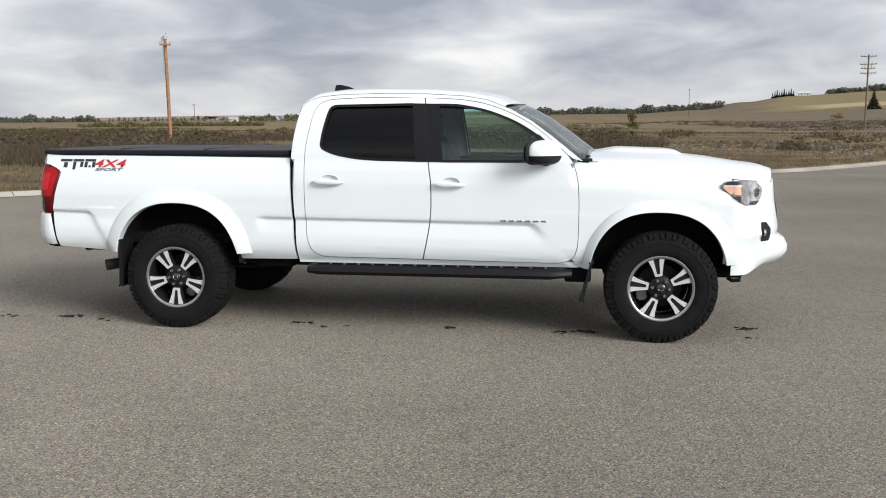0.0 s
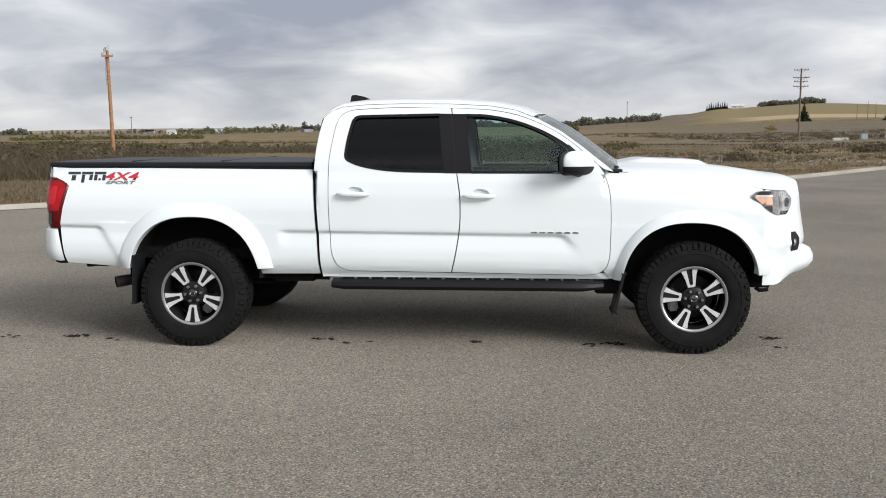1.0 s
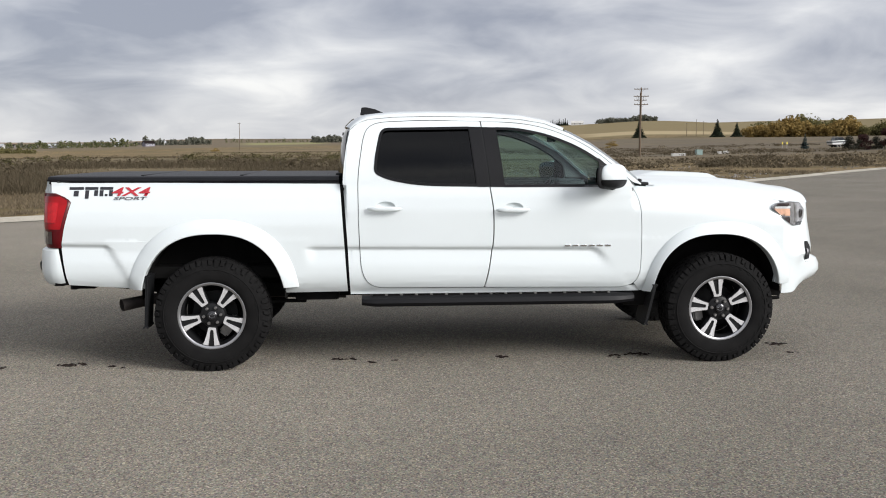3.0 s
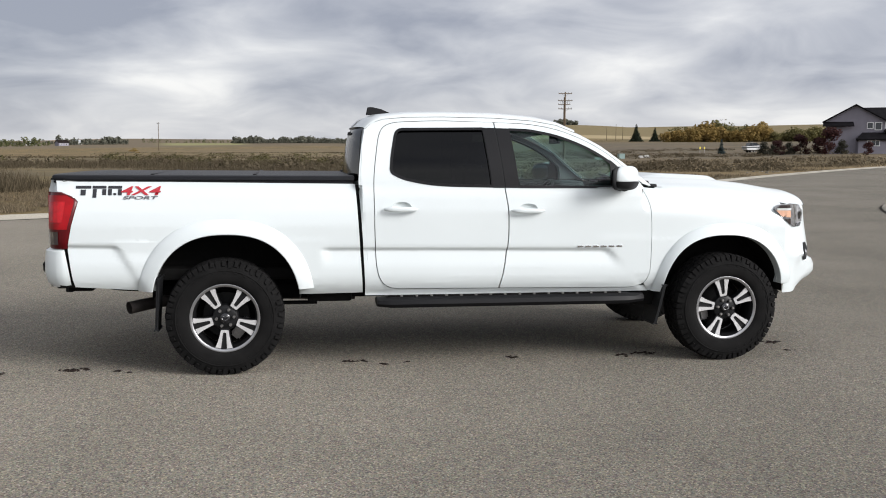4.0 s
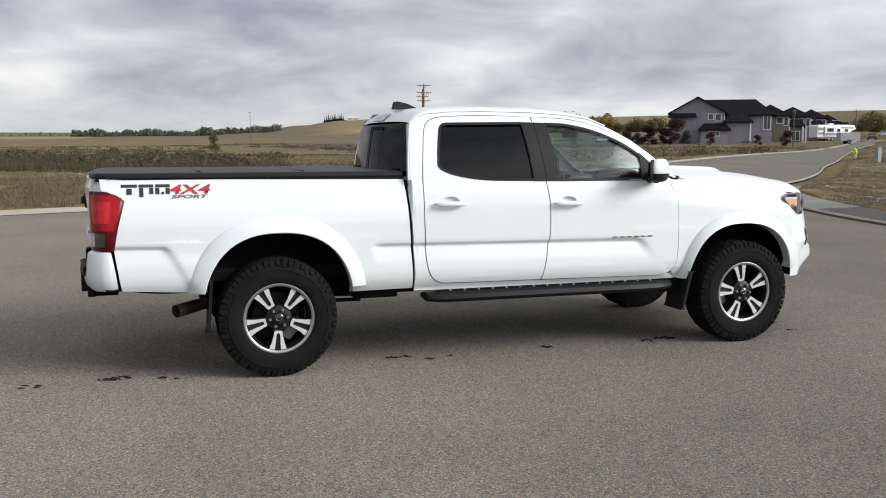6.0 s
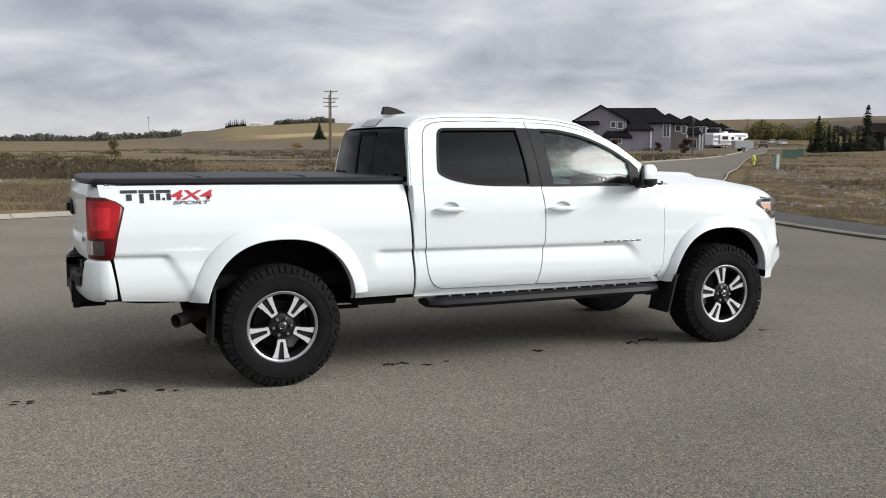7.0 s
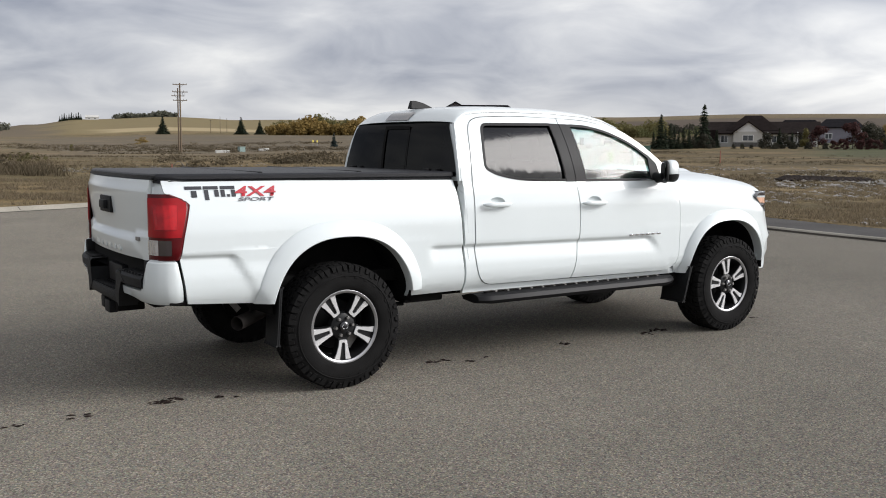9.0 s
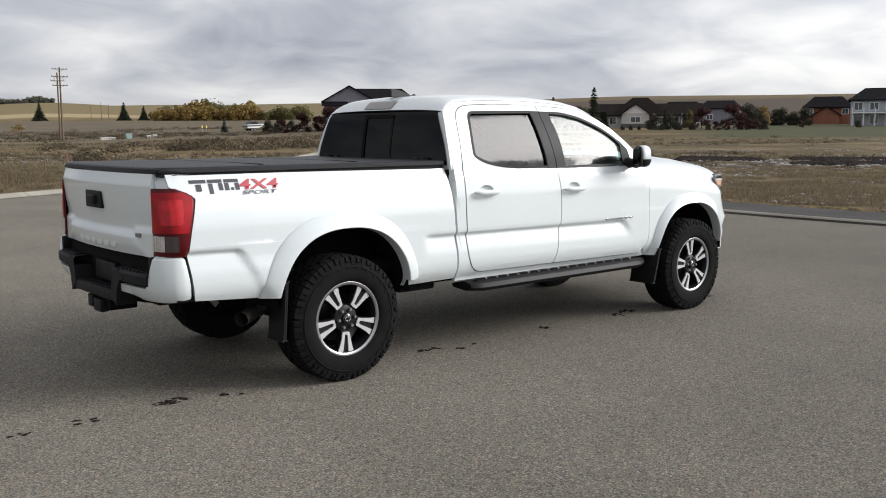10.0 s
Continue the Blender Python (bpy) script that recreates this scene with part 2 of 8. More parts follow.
M_WALK = ground_mat("grey_sidewalk", [(0.35, (0.074, 0.070, 0.067)), (0.65, (0.106, 0.100, 0.096))],
                    [(0.3, (0.8, 0.8, 0.8)), (0.7, (1.1, 1.1, 1.1))], (0.6, 40.0), 0.2)


def field_material():
    """Dry prairie: weeds and stubble near by, ploughed and golden strips far off, by distance and bearing."""
    m = ground_mat("dry_field", [(0.30, (0.046, 0.036, 0.018)), (0.45, (0.078, 0.059, 0.030)), (0.57, (0.112, 0.083, 0.043)), (0.70, (0.165, 0.127, 0.073))],
                   [(0.3, (0.40, 0.39, 0.35)), (0.5, (0.95, 0.94, 0.92)), (0.70, (1.9, 1.85, 1.74))], (0.10, 11.0), 0.45)
    t = m.node_tree
    b = t.nodes["Principled BSDF"]
    base = b.inputs["Base Color"].links[0].from_socket
    tc = t.nodes.new("ShaderNodeTexCoord")
    sp = t.nodes.new("ShaderNodeSeparateXYZ")
    t.links.new(tc.outputs["Object"], sp.inputs[0])

    def mth(op, a, bb=None, clamp=False):
        n = t.nodes.new("ShaderNodeMath")
        n.operation, n.use_clamp = op, clamp
        for i, v in enumerate((a, bb)):
            if v is None:
                continue
            if isinstance(v, (int, float)):
                n.inputs[i].default_value = v
            else:
                t.links.new(v, n.inputs[i])
        return n.outputs[0]

    yy = mth("ADD", sp.outputs[1], 6.5)
    r = mth("SQRT", mth("ADD", mth("MULTIPLY", sp.outputs[0], sp.outputs[0]), mth("MULTIPLY", yy, yy)))
    az = mth("MULTIPLY", mth("ARCTAN2", sp.outputs[0], yy), 57.2958)
    nz = t.nodes.new("ShaderNodeTexNoise")
    nz.inputs["Scale"].default_value, nz.inputs["Detail"].default_value = 0.012, 5.0
    t.links.new(tc.outputs["Object"], nz.inputs["Vector"])
    wob = mth("MULTIPLY", mth("SUBTRACT", nz.outputs[0], 0.5), 1.0)

    def between(v, lo, hi, soft, wobble):
        v2 = mth("ADD", v, mth("MULTIPLY", wob, wobble))
        up = mth("DIVIDE", mth("SUBTRACT", v2, lo), soft, True)
        dn = mth("DIVIDE", mth("SUBTRACT", hi, v2), soft, True)
        return mth("MULTIPLY", up, dn)

    def blend(prev, fac, col):
        mx = t.nodes.new("ShaderNodeMixRGB")
        t.links.new(fac, mx.inputs[0])
        t.links.new(prev, mx.inputs[1])
        mx.inputs[2].default_value = (*col, 1)
        return mx.outputs[0]

    # patches a stride or two across
    pn = t.nodes.new("ShaderNodeTexNoise")
    pn.inputs["Scale"].default_value, pn.inputs["Detail"].default_value, pn.inputs["Roughness"].default_value = 0.75, 5.0, 0.7
    t.links.new(tc.outputs["Object"], pn.inputs["Vector"])
    base = blend(base, mth("MULTIPLY", mth("MULTIPLY", mth("SUBTRACT", pn.outputs[0], 0.53), 9.0, True), 0.7), (0.060, 0.048, 0.030))
    base = blend(base, mth("MULTIPLY", mth("MULTIPLY", mth("SUBTRACT", 0.43, pn.outputs[0]), 9.0, True), 0.6), (0.185, 0.150, 0.098))
    # long drifts of olive weeds and straw
    mp = t.nodes.new("ShaderNodeMapping")
    mp.inputs["Rotation"].default_value = (0, 0, radians(25))
    mp.inputs["Scale"].default_value = (0.022, 0.075, 0.05)
    t.links.new(tc.outputs["Object"], mp.inputs["Vector"])
    dn_ = t.nodes.new("ShaderNodeTexNoise")
    dn_.inputs["Scale"].default_value, dn_.inputs["Detail"].default_value = 1.0, 6.0
    t.links.new(mp.outputs[0], dn_.inputs["Vector"])
    olive = mth("MULTIPLY", mth("MULTIPLY", mth("SUBTRACT", dn_.outputs[0], 0.50), 7.0, True), 0.55)
    straw = mth("MULTIPLY", mth("MULTIPLY", mth("SUBTRACT", 0.45, dn_.outputs[0]), 8.0, True), 0.55)
    c = blend(base, olive, (0.054, 0.048, 0.019))
    c = blend(c, straw, (0.155, 0.116, 0.062))
    weeds = mth("MULTIPLY", between(r, 36, 175, 18, 60), between(az, -100, 9, 6, 12))
    c = blend(c, mth("MULTIPLY", weeds, 0.65), (0.068, 0.057, 0.036))
    pale = mth("MULTIPLY", between(r, 170, 560, 40, 160), between(az, -12, 30, 8, 10))
    c = blend(c, mth("MULTIPLY", pale, mth("MULTIPLY", nz.outputs[0], 0.6)), (0.104, 0.088, 0.062))
    dull = mth("MULTIPLY", between(r, 95, 660, 50, 120), between(az, 6, 44, 5, 10))
    c = blend(c, mth("MULTIPLY", dull, mth("MULTIPLY", dn_.outputs[0], 1.2, True)), (0.078, 0.067, 0.054))
    # far mottling: brush and bare ground
    mp2 = t.nodes.new("ShaderNodeMapping")
    mp2.inputs["Rotation"].default_value = (0, 0, radians(-14))
    mp2.inputs["Scale"].default_value = (0.10, 0.16, 0.1)
    t.links.new(tc.outputs["Object"], mp2.inputs["Vector"])
    mn = t.nodes.new("ShaderNodeTexNoise")
    mn.inputs["Scale"].default_value, mn.inputs["Detail"].default_value, mn.inputs["Roughness"].default_value = 1.0, 8.0, 0.72
    t.links.new(mp2.outputs[0], mn.inputs["Vector"])
    reach = between(r, 26, 520, 20, 60)
    c = blend(c, mth("MULTIPLY", reach, mth("MULTIPLY", mth("MULTIPLY", mth("SUBTRACT", mn.outputs[0], 0.52), 8.0, True), 0.62)), (0.048, 0.042, 0.031))
    c = blend(c, mth("MULTIPLY", reach, mth("MULTIPLY", mth("MULTIPLY", mth("SUBTRACT", 0.43, mn.outputs[0]), 8.0, True), 0.5)), (0.150, 0.132, 0.108))
    dark = mth("MULTIPLY", between(r, 600, 5000, 120, 200), between(az, -60, 11.5, 1.0, 3))
    c = blend(c, mth("MULTIPLY", dark, 0.9), (0.080, 0.065, 0.047))
    hills = mth("MULTIPLY", between(r, 2300, 6000, 300, 300), between(az, -80, -9, 3.0, 4))
    c = blend(c, mth("MULTIPLY", hills, 0.8), (0.150, 0.118, 0.088))
    green = mth("MULTIPLY", between(r, 800, 1280, 60, 120), between(az, -8.0, -2.2, 1.2, 2))
    c = blend(c, mth("MULTIPLY", green, 0.8), (0.150, 0.150, 0.070))
    gold = mth("MULTIPLY", between(r, 720, 5000, 60, 120), between(az, 9.5, 41, 2.0, 5))
    c = blend(c, mth("MULTIPLY", gold, 0.85), (0.128, 0.104, 0.055))
    strip = mth("MULTIPLY", between(r, 760, 900, 30, 60), between(az, 12, 32, 2.0, 5))
    c = blend(c, mth("MULTIPLY", strip, 0.8), (0.25, 0.205, 0.125))
    brown = mth("MULTIPLY", between(r, 560, 1600, 80, 900), between(az, 41, 80, 2.0, 3))
    c = blend(c, mth("MULTIPLY", brown, 0.9), (0.060, 0.046, 0.036))
    gold2 = mth("MULTIPLY", between(r, 1300, 5000, 1500, 120), between(az, 41, 80, 2.0, 3))
    c = blend(c, mth("MULTIPLY", gold2, 0.5), (0.130, 0.105, 0.070))
    lawn = mth("MULTIPLY", between(r, 96, 420, 12, 20), between(az, 53, 80, 3.0, 4))
    c = blend(c, mth("MULTIPLY", lawn, 0.85), (0.045, 0.051, 0.024))
    warm = t.nodes.new("ShaderNodeVectorMath")
    warm.operation = "MULTIPLY"
    warm.inputs[1].default_value = (1.36, 1.33, 1.27)
    t.links.new(c, warm.inputs[0])
    t.links.new(warm.outputs[0], b.inputs["Base Color"])
    return m


M_FIELD = field_material()

# ---- the lie of the land ----
HEAD = Vector((0.0, -6.5))
RADII = (0, 22, 50, 100, 180, 350, 700, 1500, 3000, 4600)
LAND = (  # azimuth from +y towards +x, then the ground's height at each of the radii
    (-180, 0, 0, 0, 0, 0, 0, 1, 3, 6, 8),
    (-60, 0, 0, 0, 0, 0, 0, 1, 3, 7, 22),
    (-34, 0, 0, 0, 0, 0, 0, 1, 3, 8, 22),
    (-20, 0, 0, 0, 0, 0, 0.5, 2, 6, 20, 38),
    (-8, 0, 0, 0, 0, 0, 1, 4, 14, 37, 45),
    (3, 0, 0, 0, 0, 0, 1.5, 6, 16, 40, 55),
    (7, 0, 0, 0, 0, 0, 2, 7, 23, 48, 68),
    (9.5, 0, 0, 0, 0, 0.1, 2, 7, 32, 60, 84),
    (12, 0, 0, 0, 0, 0.1, 2, 8, 41, 70, 95),
    (17, 0, 0, 0, 0, 0.2, 2.5, 10.5, 47, 80, 110),
    (25, 0, 0, 0.2, 0.4, 0.9, 3, 11, 38, 88, 125),
    (34, 0, 0, 0.25, 0.8, 1.8, 4, 12, 42, 95, 135),
    (43, 0, 0, 0.25, 0.65, 1.7, 4.5, 13, 44, 102, 140),
    (52, 0, 0, 0.25, 0.7, 1.9, 5, 14, 50, 112, 150),
    (60, 0, 0, 0.2, 0.7, 2, 5, 14, 50, 110, 150),
    (72, 0, 0, 0.2, 0.6, 1.8, 5, 14, 50, 108, 150),
    (110, 0, 0, 0, 0.3, 1, 2, 5, 12, 20, 25),
    (180, 0, 0, 0, 0, 0, 0, 1, 3, 6, 8),
)


def ease(t):
    return t * t * (3 - 2 * t)


def land(x, y):
    dx, dy = x - HEAD.x, y - HEAD.y
    r, az = math.hypot(dx, dy), math.degrees(math.atan2(dx, dy))
    for i in range(len(LAND) - 1):
        if az <= LAND[i + 1][0]:
            break
    a, b = LAND[i], LAND[i + 1]
    u = ease((az - a[0]) / (b[0] - a[0]))
    for k in range(len(RADII) - 1):
        if r <= RADII[k + 1]:
            break
    v = min(1.0, (r - RADII[k]) / (RADII[k + 1] - RADII[k]))
    lo = a[k + 1] + (b[k + 1] - a[k + 1]) * u
    hi = a[k + 2] + (b[k + 2] - a[k + 2]) * u
    z = lo + (hi - lo) * v
    if r > 60:
        z += (noise.noise((x / 90, y / 90, 0.5)) * 0.25 + noise.noise((x / 400, y / 400, 3.5)) * 1.4) * min(1.0, (r - 60) / 400)
    return z


def spot(az, r, up=0.0):
    """The place on the ground that lies at that azimuth and distance."""
    x, y = HEAD.x + r * math.sin(radians(az)), HEAD.y + r * math.cos(radians(az))
    return Vector((x, y, land(x, y) + up))


def spline(points, n):
    """A smooth line through the points, n steps between two."""
    p = [Vector(q) for q in points]
    p = [2 * p[0] - p[1]] + p + [2 * p[-1] - p[-2]]
    out = []
    for i in range(1, len(p) - 2):
        for k in range(n):
            t = k / n
            a, b, c, d = p[i - 1:i + 3]
            out.append(0.5 * (2 * b + (c - a) * t + (2 * a - 5 * b + 4 * c - d) * t * t + (3 * b - a - 3 * c + d) * t ** 3))
    out.append(p[-2])
    return out


KERB_LEFT = spline([(-14.0, -24.0), (-14.2, -8.0), (-13.6, 1.0), (-11.6, 7.2), (-8.6, 11.2), (-5.4, 14.2), (-1.4, 16.2), (3.2, 18.2),
                    (8.6, 22.0), (13.0, 26.6), (17.0, 31.2), (22.0, 36.4), (28.6, 43.4), (40.0, 53.5), (53.0, 64.6), (74.0, 82.0), (105.0, 112.5), (150.0, 159.5)], 8)
KERB_RIGHT = spline([(13.0, -24.0), (12.2, -8.0), (11.9, 0.0), (12.1, 4.5), (12.9, 8.0), (14.0, 11.0), (15.3, 14.0), (17.2, 17.0),
                     (20.3, 20.2), (24.6, 24.0), (29.5, 29.0), (36.0, 36.2), (44.5, 45.0), (58.0, 59.5), (80.0, 82.5), (112.0, 105.5 + 8.5), (140.0, 143.0), (157.0, 152.5)], 8)


def part(name, bm, material, parent=None, label="", smooth=True, sharp=40, kind=""):
    """Links a bmesh as one mesh object, under a thing or a part."""
    me = bpy.data.meshes.new(name)
    for f in bm.faces:
        f.smooth = smooth
    if smooth:
        bm.normal_update()
        lim = radians(sharp)
        for e in bm.edges:
            if len(e.link_faces) == 2 and e.calc_face_angle(0.0) > lim:
                e.smooth = False
    bm.to_mesh(me)
    bm.free()
    me.materials.append(material)
    ob = new(name, me)
    if parent:
        ob.parent = parent
    if label:
        ob["label"] = label
    if kind:
        ob["kind"] = kind
    return ob


def grid_sheet(rows, close_u=False, close_v=False):
    """A bmesh of quads from rows of points."""
    bm = bmesh.new()
    vs = [[bm.verts.new(p) for p in r] for r in rows]
    nr, nc = len(vs), len(vs[0])
    for i in range(nr if close_v else nr - 1):
        for j in range(nc if close_u else nc - 1):
            bm.faces.new((vs[i][j], vs[i][(j + 1) % nc], vs[(i + 1) % nr][(j + 1) % nc], vs[(i + 1) % nr][j]))
    return bm


# ground: one sheet to the horizon, dropped below the carriageway
def kerb_signed(pts, line, inside):
    """Signed distance to a kerb line for an array of points: positive away from the road."""
    a = np.array([(p.x, p.y) for p in line])
    best = np.full(len(pts), 1e9)
    sign = np.ones(len(pts))
    for i in range(len(a) - 1):
        d = a[i + 1] - a[i]
        L = d @ d
        t = np.clip(((pts - a[i]) @ d) / L, 0, 1)
        v = pts - (a[i] + t[:, None] * d)
        dist = np.hypot(v[:, 0], v[:, 1])
        s = np.sign(d[0] * v[:, 1] - d[1] * v[:, 0]) * inside
        upd = dist < best
        best, sign = np.where(upd, dist, best), np.where(upd, s, sign)
    return best * sign


rad = [0.0, 4.0, 7.0, 9.0]
while rad[-1] < 52:
    rad.append(rad[-1] + 0.32)
while rad[-1] < 4600:
    rad.append(rad[-1] * 1.045)
azs = list(np.arange(-46, 80, 0.22)) + list(np.arange(80, 314, 3.0))
P = np.array([(HEAD.x + r * math.sin(radians(a)), HEAD.y + r * math.cos(radians(a))) for r in rad for a in azs])
out_l, out_r = kerb_signed(P, KERB_LEFT, 1), kerb_signed(P, KERB_RIGHT, -1)
away = np.maximum(out_l, out_r)
rr = np.repeat(np.array(rad), len(azs))
verts = []
for i in range(len(P)):
    x, y = P[i]
    lift = ((0.08 if out_l[i] > 0 else 0.12) if out_r[i] < 0 or out_r[i] > 1.10 else -0.03) if away[i] > 0.12 else (-0.25 if away[i] < -0.12 else -0.06)
    if lift > 0.1 and away[i] > 0.3:
        lift += 0.05 * noise.noise((x * 0.6, y * 0.6, 0))
    verts.append((x, y, land(x, y) + lift))
nA = len(azs)
faces = [(i * nA + j, i * nA + (j + 1) % nA, (i + 1) * nA + (j + 1) % nA, (i + 1) * nA + j) for i in range(len(rad) - 1) for j in range(nA)]
me = bpy.data.meshes.new("ground")
me.from_pydata(verts, [], [f[::-1] for f in faces])
me.materials.append(M_FIELD)
for p in me.polygons:
    p.use_smooth = True
ground = tagged(new("ground", me), "dry brown prairie field with weeds and stubble", "ground", kind="structure")

# carriageway
rows = []
n = 90
L0 = KERB_LEFT
R0 = KERB_RIGHT


def along(line, t):
    k = t * (len(line) - 1)
    i = min(int(k), len(line) - 2)
    return line[i].lerp(line[i + 1], k - i)


for i in range(n + 1):
    t = i / n
    a, b = along(L0, t), along(R0, t)
    rows.append([])
    for j in range(41):
        p = a.lerp(b, j / 40)
        rows[-1].append((p.x, p.y, land(p.x, p.y)))
bm = grid_sheet(rows)
bmesh.ops.recalc_face_normals(bm, faces=bm.faces)
if sum(f.normal.z for f in bm.faces) < 0:
    bmesh.ops.reverse_faces(bm, faces=bm.faces)
road = tagged(part("road", bm, M_ASPHALT), "worn grey asphalt road with exposed stone chips", "road", kind="structure")


def sweep(line, profile, lift=0.0):
    """A profile of (distance to the left of the line, height) drawn along a flat line on the land."""
    rows = []
    for i, p in enumerate(line):
        d = (line[min(i + 1, len(line) - 1)] - line[max(i - 1, 0)]).normalized()
        nrm = Vector((-d.y, d.x))
        z = land(p.x, p.y) + lift
        rows.append([(p.x + nrm.x * u, p.y + nrm.y * u, z + h) for u, h in profile])
    bm = grid_sheet(rows)
    bmesh.ops.recalc_face_normals(bm, faces=bm.faces)
    return bm


KP = [(-0.32, 0.012), (-0.10, 0.016), (-0.02, 0.066), (0.02, 0.088), (0.14, 0.094), (0.16, 0.0)]
bm = sweep(KERB_LEFT, [(u, h - 0.012) for u, h in KP])
kerb_left = tagged(part("kerb", bm, M_GUTTER, sharp=25), "pale concrete kerb along the road", "kerb", kind="structure")
# cast in lengths with open joints between
run, s0 = [], 0.0
for a, b in zip(KERB_LEFT, KERB_LEFT[1:]):
    run.append((s0, a, b))
    s0 += (b - a).length


def at_length(s):
    for q, a, b in run:
        if s <= q + (b - a).length:
            return a.lerp(b, (s - q) / (b - a).length)
    return run[-1][2]


for k in range(int(s0 / 3.0)):
    bm = sweep([at_length(k * 3.0 + 2.982 * i / 5) for i in range(6)], KP)
    part("kerb_section", bm, M_CONCRETE, kerb_left, sharp=25)
bm = sweep(KERB_RIGHT, [(0.05, 0.008), (0.012, 0.045), (-0.015, 0.060), (-0.07, 0.064), (-0.08, 0.0)])
tagged(part("kerb", bm, M_CONCRETE, sharp=25), "pale concrete kerb along the road", "kerb", kind="structure")
# a dark strip paints in the shadow line where kerb meets road
bm = sweep(KERB_RIGHT, [(0.086, 0.005), (0.048, 0.015), (0.021, 0.035)])
tagged(part("kerb_shade_joint", bm, M_GUTTER), "dark strip painting the shade line at the kerb's foot", "dirt", kind="stuff")
bm = sweep([p for p in KERB_RIGHT if p.length < 27 and p.y > 10.4], [(-0.085, 0.06), (-1.10, 0.115), (-1.16, 0.02)])
tagged(part("pavement", bm, M_KERBGREY, sharp=25), "pale concrete sidewalk round the corner", "sidewalk", kind="structure")
bm = sweep([p for p in KERB_RIGHT if p.y < 11.1], [(-0.085, 0.058), (-1.10, 0.113), (-1.16, 0.02)])
tagged(part("pavement", bm, M_WALK, sharp=25), "grey concrete sidewalk behind the kerb", "sidewalk", kind="structure")

# ---- the pickup ----
AXLE_F, AXLE_R, HUB_Z, TYRE_R = 3.571, 0.0, 0.388, 0.393


def interp(x, pts):
    if x <= pts[0][0]:
        return pts[0][1]
    for (a, va), (b, vb) in zip(pts, pts[1:]):
        if x <= b:
            t = (x - a) / (b - a)
            return va + (vb - va) * t
    return pts[-1][1]


def sstep(a, b, x):
    t = max(0.0, min(1.0, (x - a) / (b - a)))
    return t * t * (3 - 2 * t)


ARCHES = ((0.014, 0.40, 0.489, 0.548), (3.547, 0.40, 0.474, 0.520))  # centre x, z, half width, height of each wheel opening


PLAN = [(-1.2, 0.845), (-1.0, 0.862), (-0.6, 0.872), (0.5, 0.878), (2.2, 0.882), (3.0, 0.880), (3.6, 0.872), (3.9, 0.862), (4.05, 0.845)]
SIDE = [(0.45, -0.065), (0.53, -0.050), (0.56, -0.026), (0.60, -0.006), (0.65, 0.004), (0.72, 0.002), (0.79, -0.011), (0.824, -0.018), (0.834, -0.015), (0.846, 0.000), (0.87, 0.003), (1.0, 0.0), (1.10, -0.003), (1.2, -0.016), (1.27, -0.036)]


def fender_top(x):
    return interp(x, [(2.9, 1.262), (3.2, 1.245), (3.6, 1.215), (3.9, 1.175), (4.06, 1.145), (4.3, 1.09)])


def half_width(x, z):
    s = interp(x, PLAN)
    if z > 1.27 and 0.8955 < x < 3.2:
        return s - 0.036 - 0.153 * ((z - 1.27) / 0.4) ** 1.5 - 0.03 * max(0, x - 2.0) ** 2
    zc = interp(x, [(-1.0, 0.878), (0.7, 0.846), (1.4, 0.840), (2.7, 0.826)])
    zz = z - (zc - 0.842) if z < 0.9 else z
    d = 0.5 * (interp(zz - 0.004, SIDE) + interp(zz + 0.004, SIDE))
    # the pressed lower band ends in slanting edges towards the wheel flares
    if z < 0.9:
        band = 1.0
        if x < 0.3:
            band = 1 - sstep(-0.022, 0.022, x - (-0.70 + (0.878 - z) * 0.62))
        elif x < 0.9:
            band = sstep(-0.05, 0.02, x - 0.68)
        elif x > 2.4:
            band = 1 - sstep(-0.028, 0.028, x - (2.66 + (0.83 - z) * 0.95))
        flat = 0.004 if z > 0.64 else interp(z, SIDE)
        if x < 0.3:
            flat += 0.011 * sstep(0.84, 0.74, z)
        d = d * band + flat * (1 - band)
    s += d
    if x < 0.92 and z > 1.0:  # bed sides lean in
        s -= 0.055 * ((z - 1.0) / 0.3) ** 1.3
    if x > 2.95 and z > 1.0:  # fender shoulder
        top = fender_top(x)
        s -= 0.085 * max(0.0, (z - (top - 0.20)) / 0.20) ** 2.2
    return s


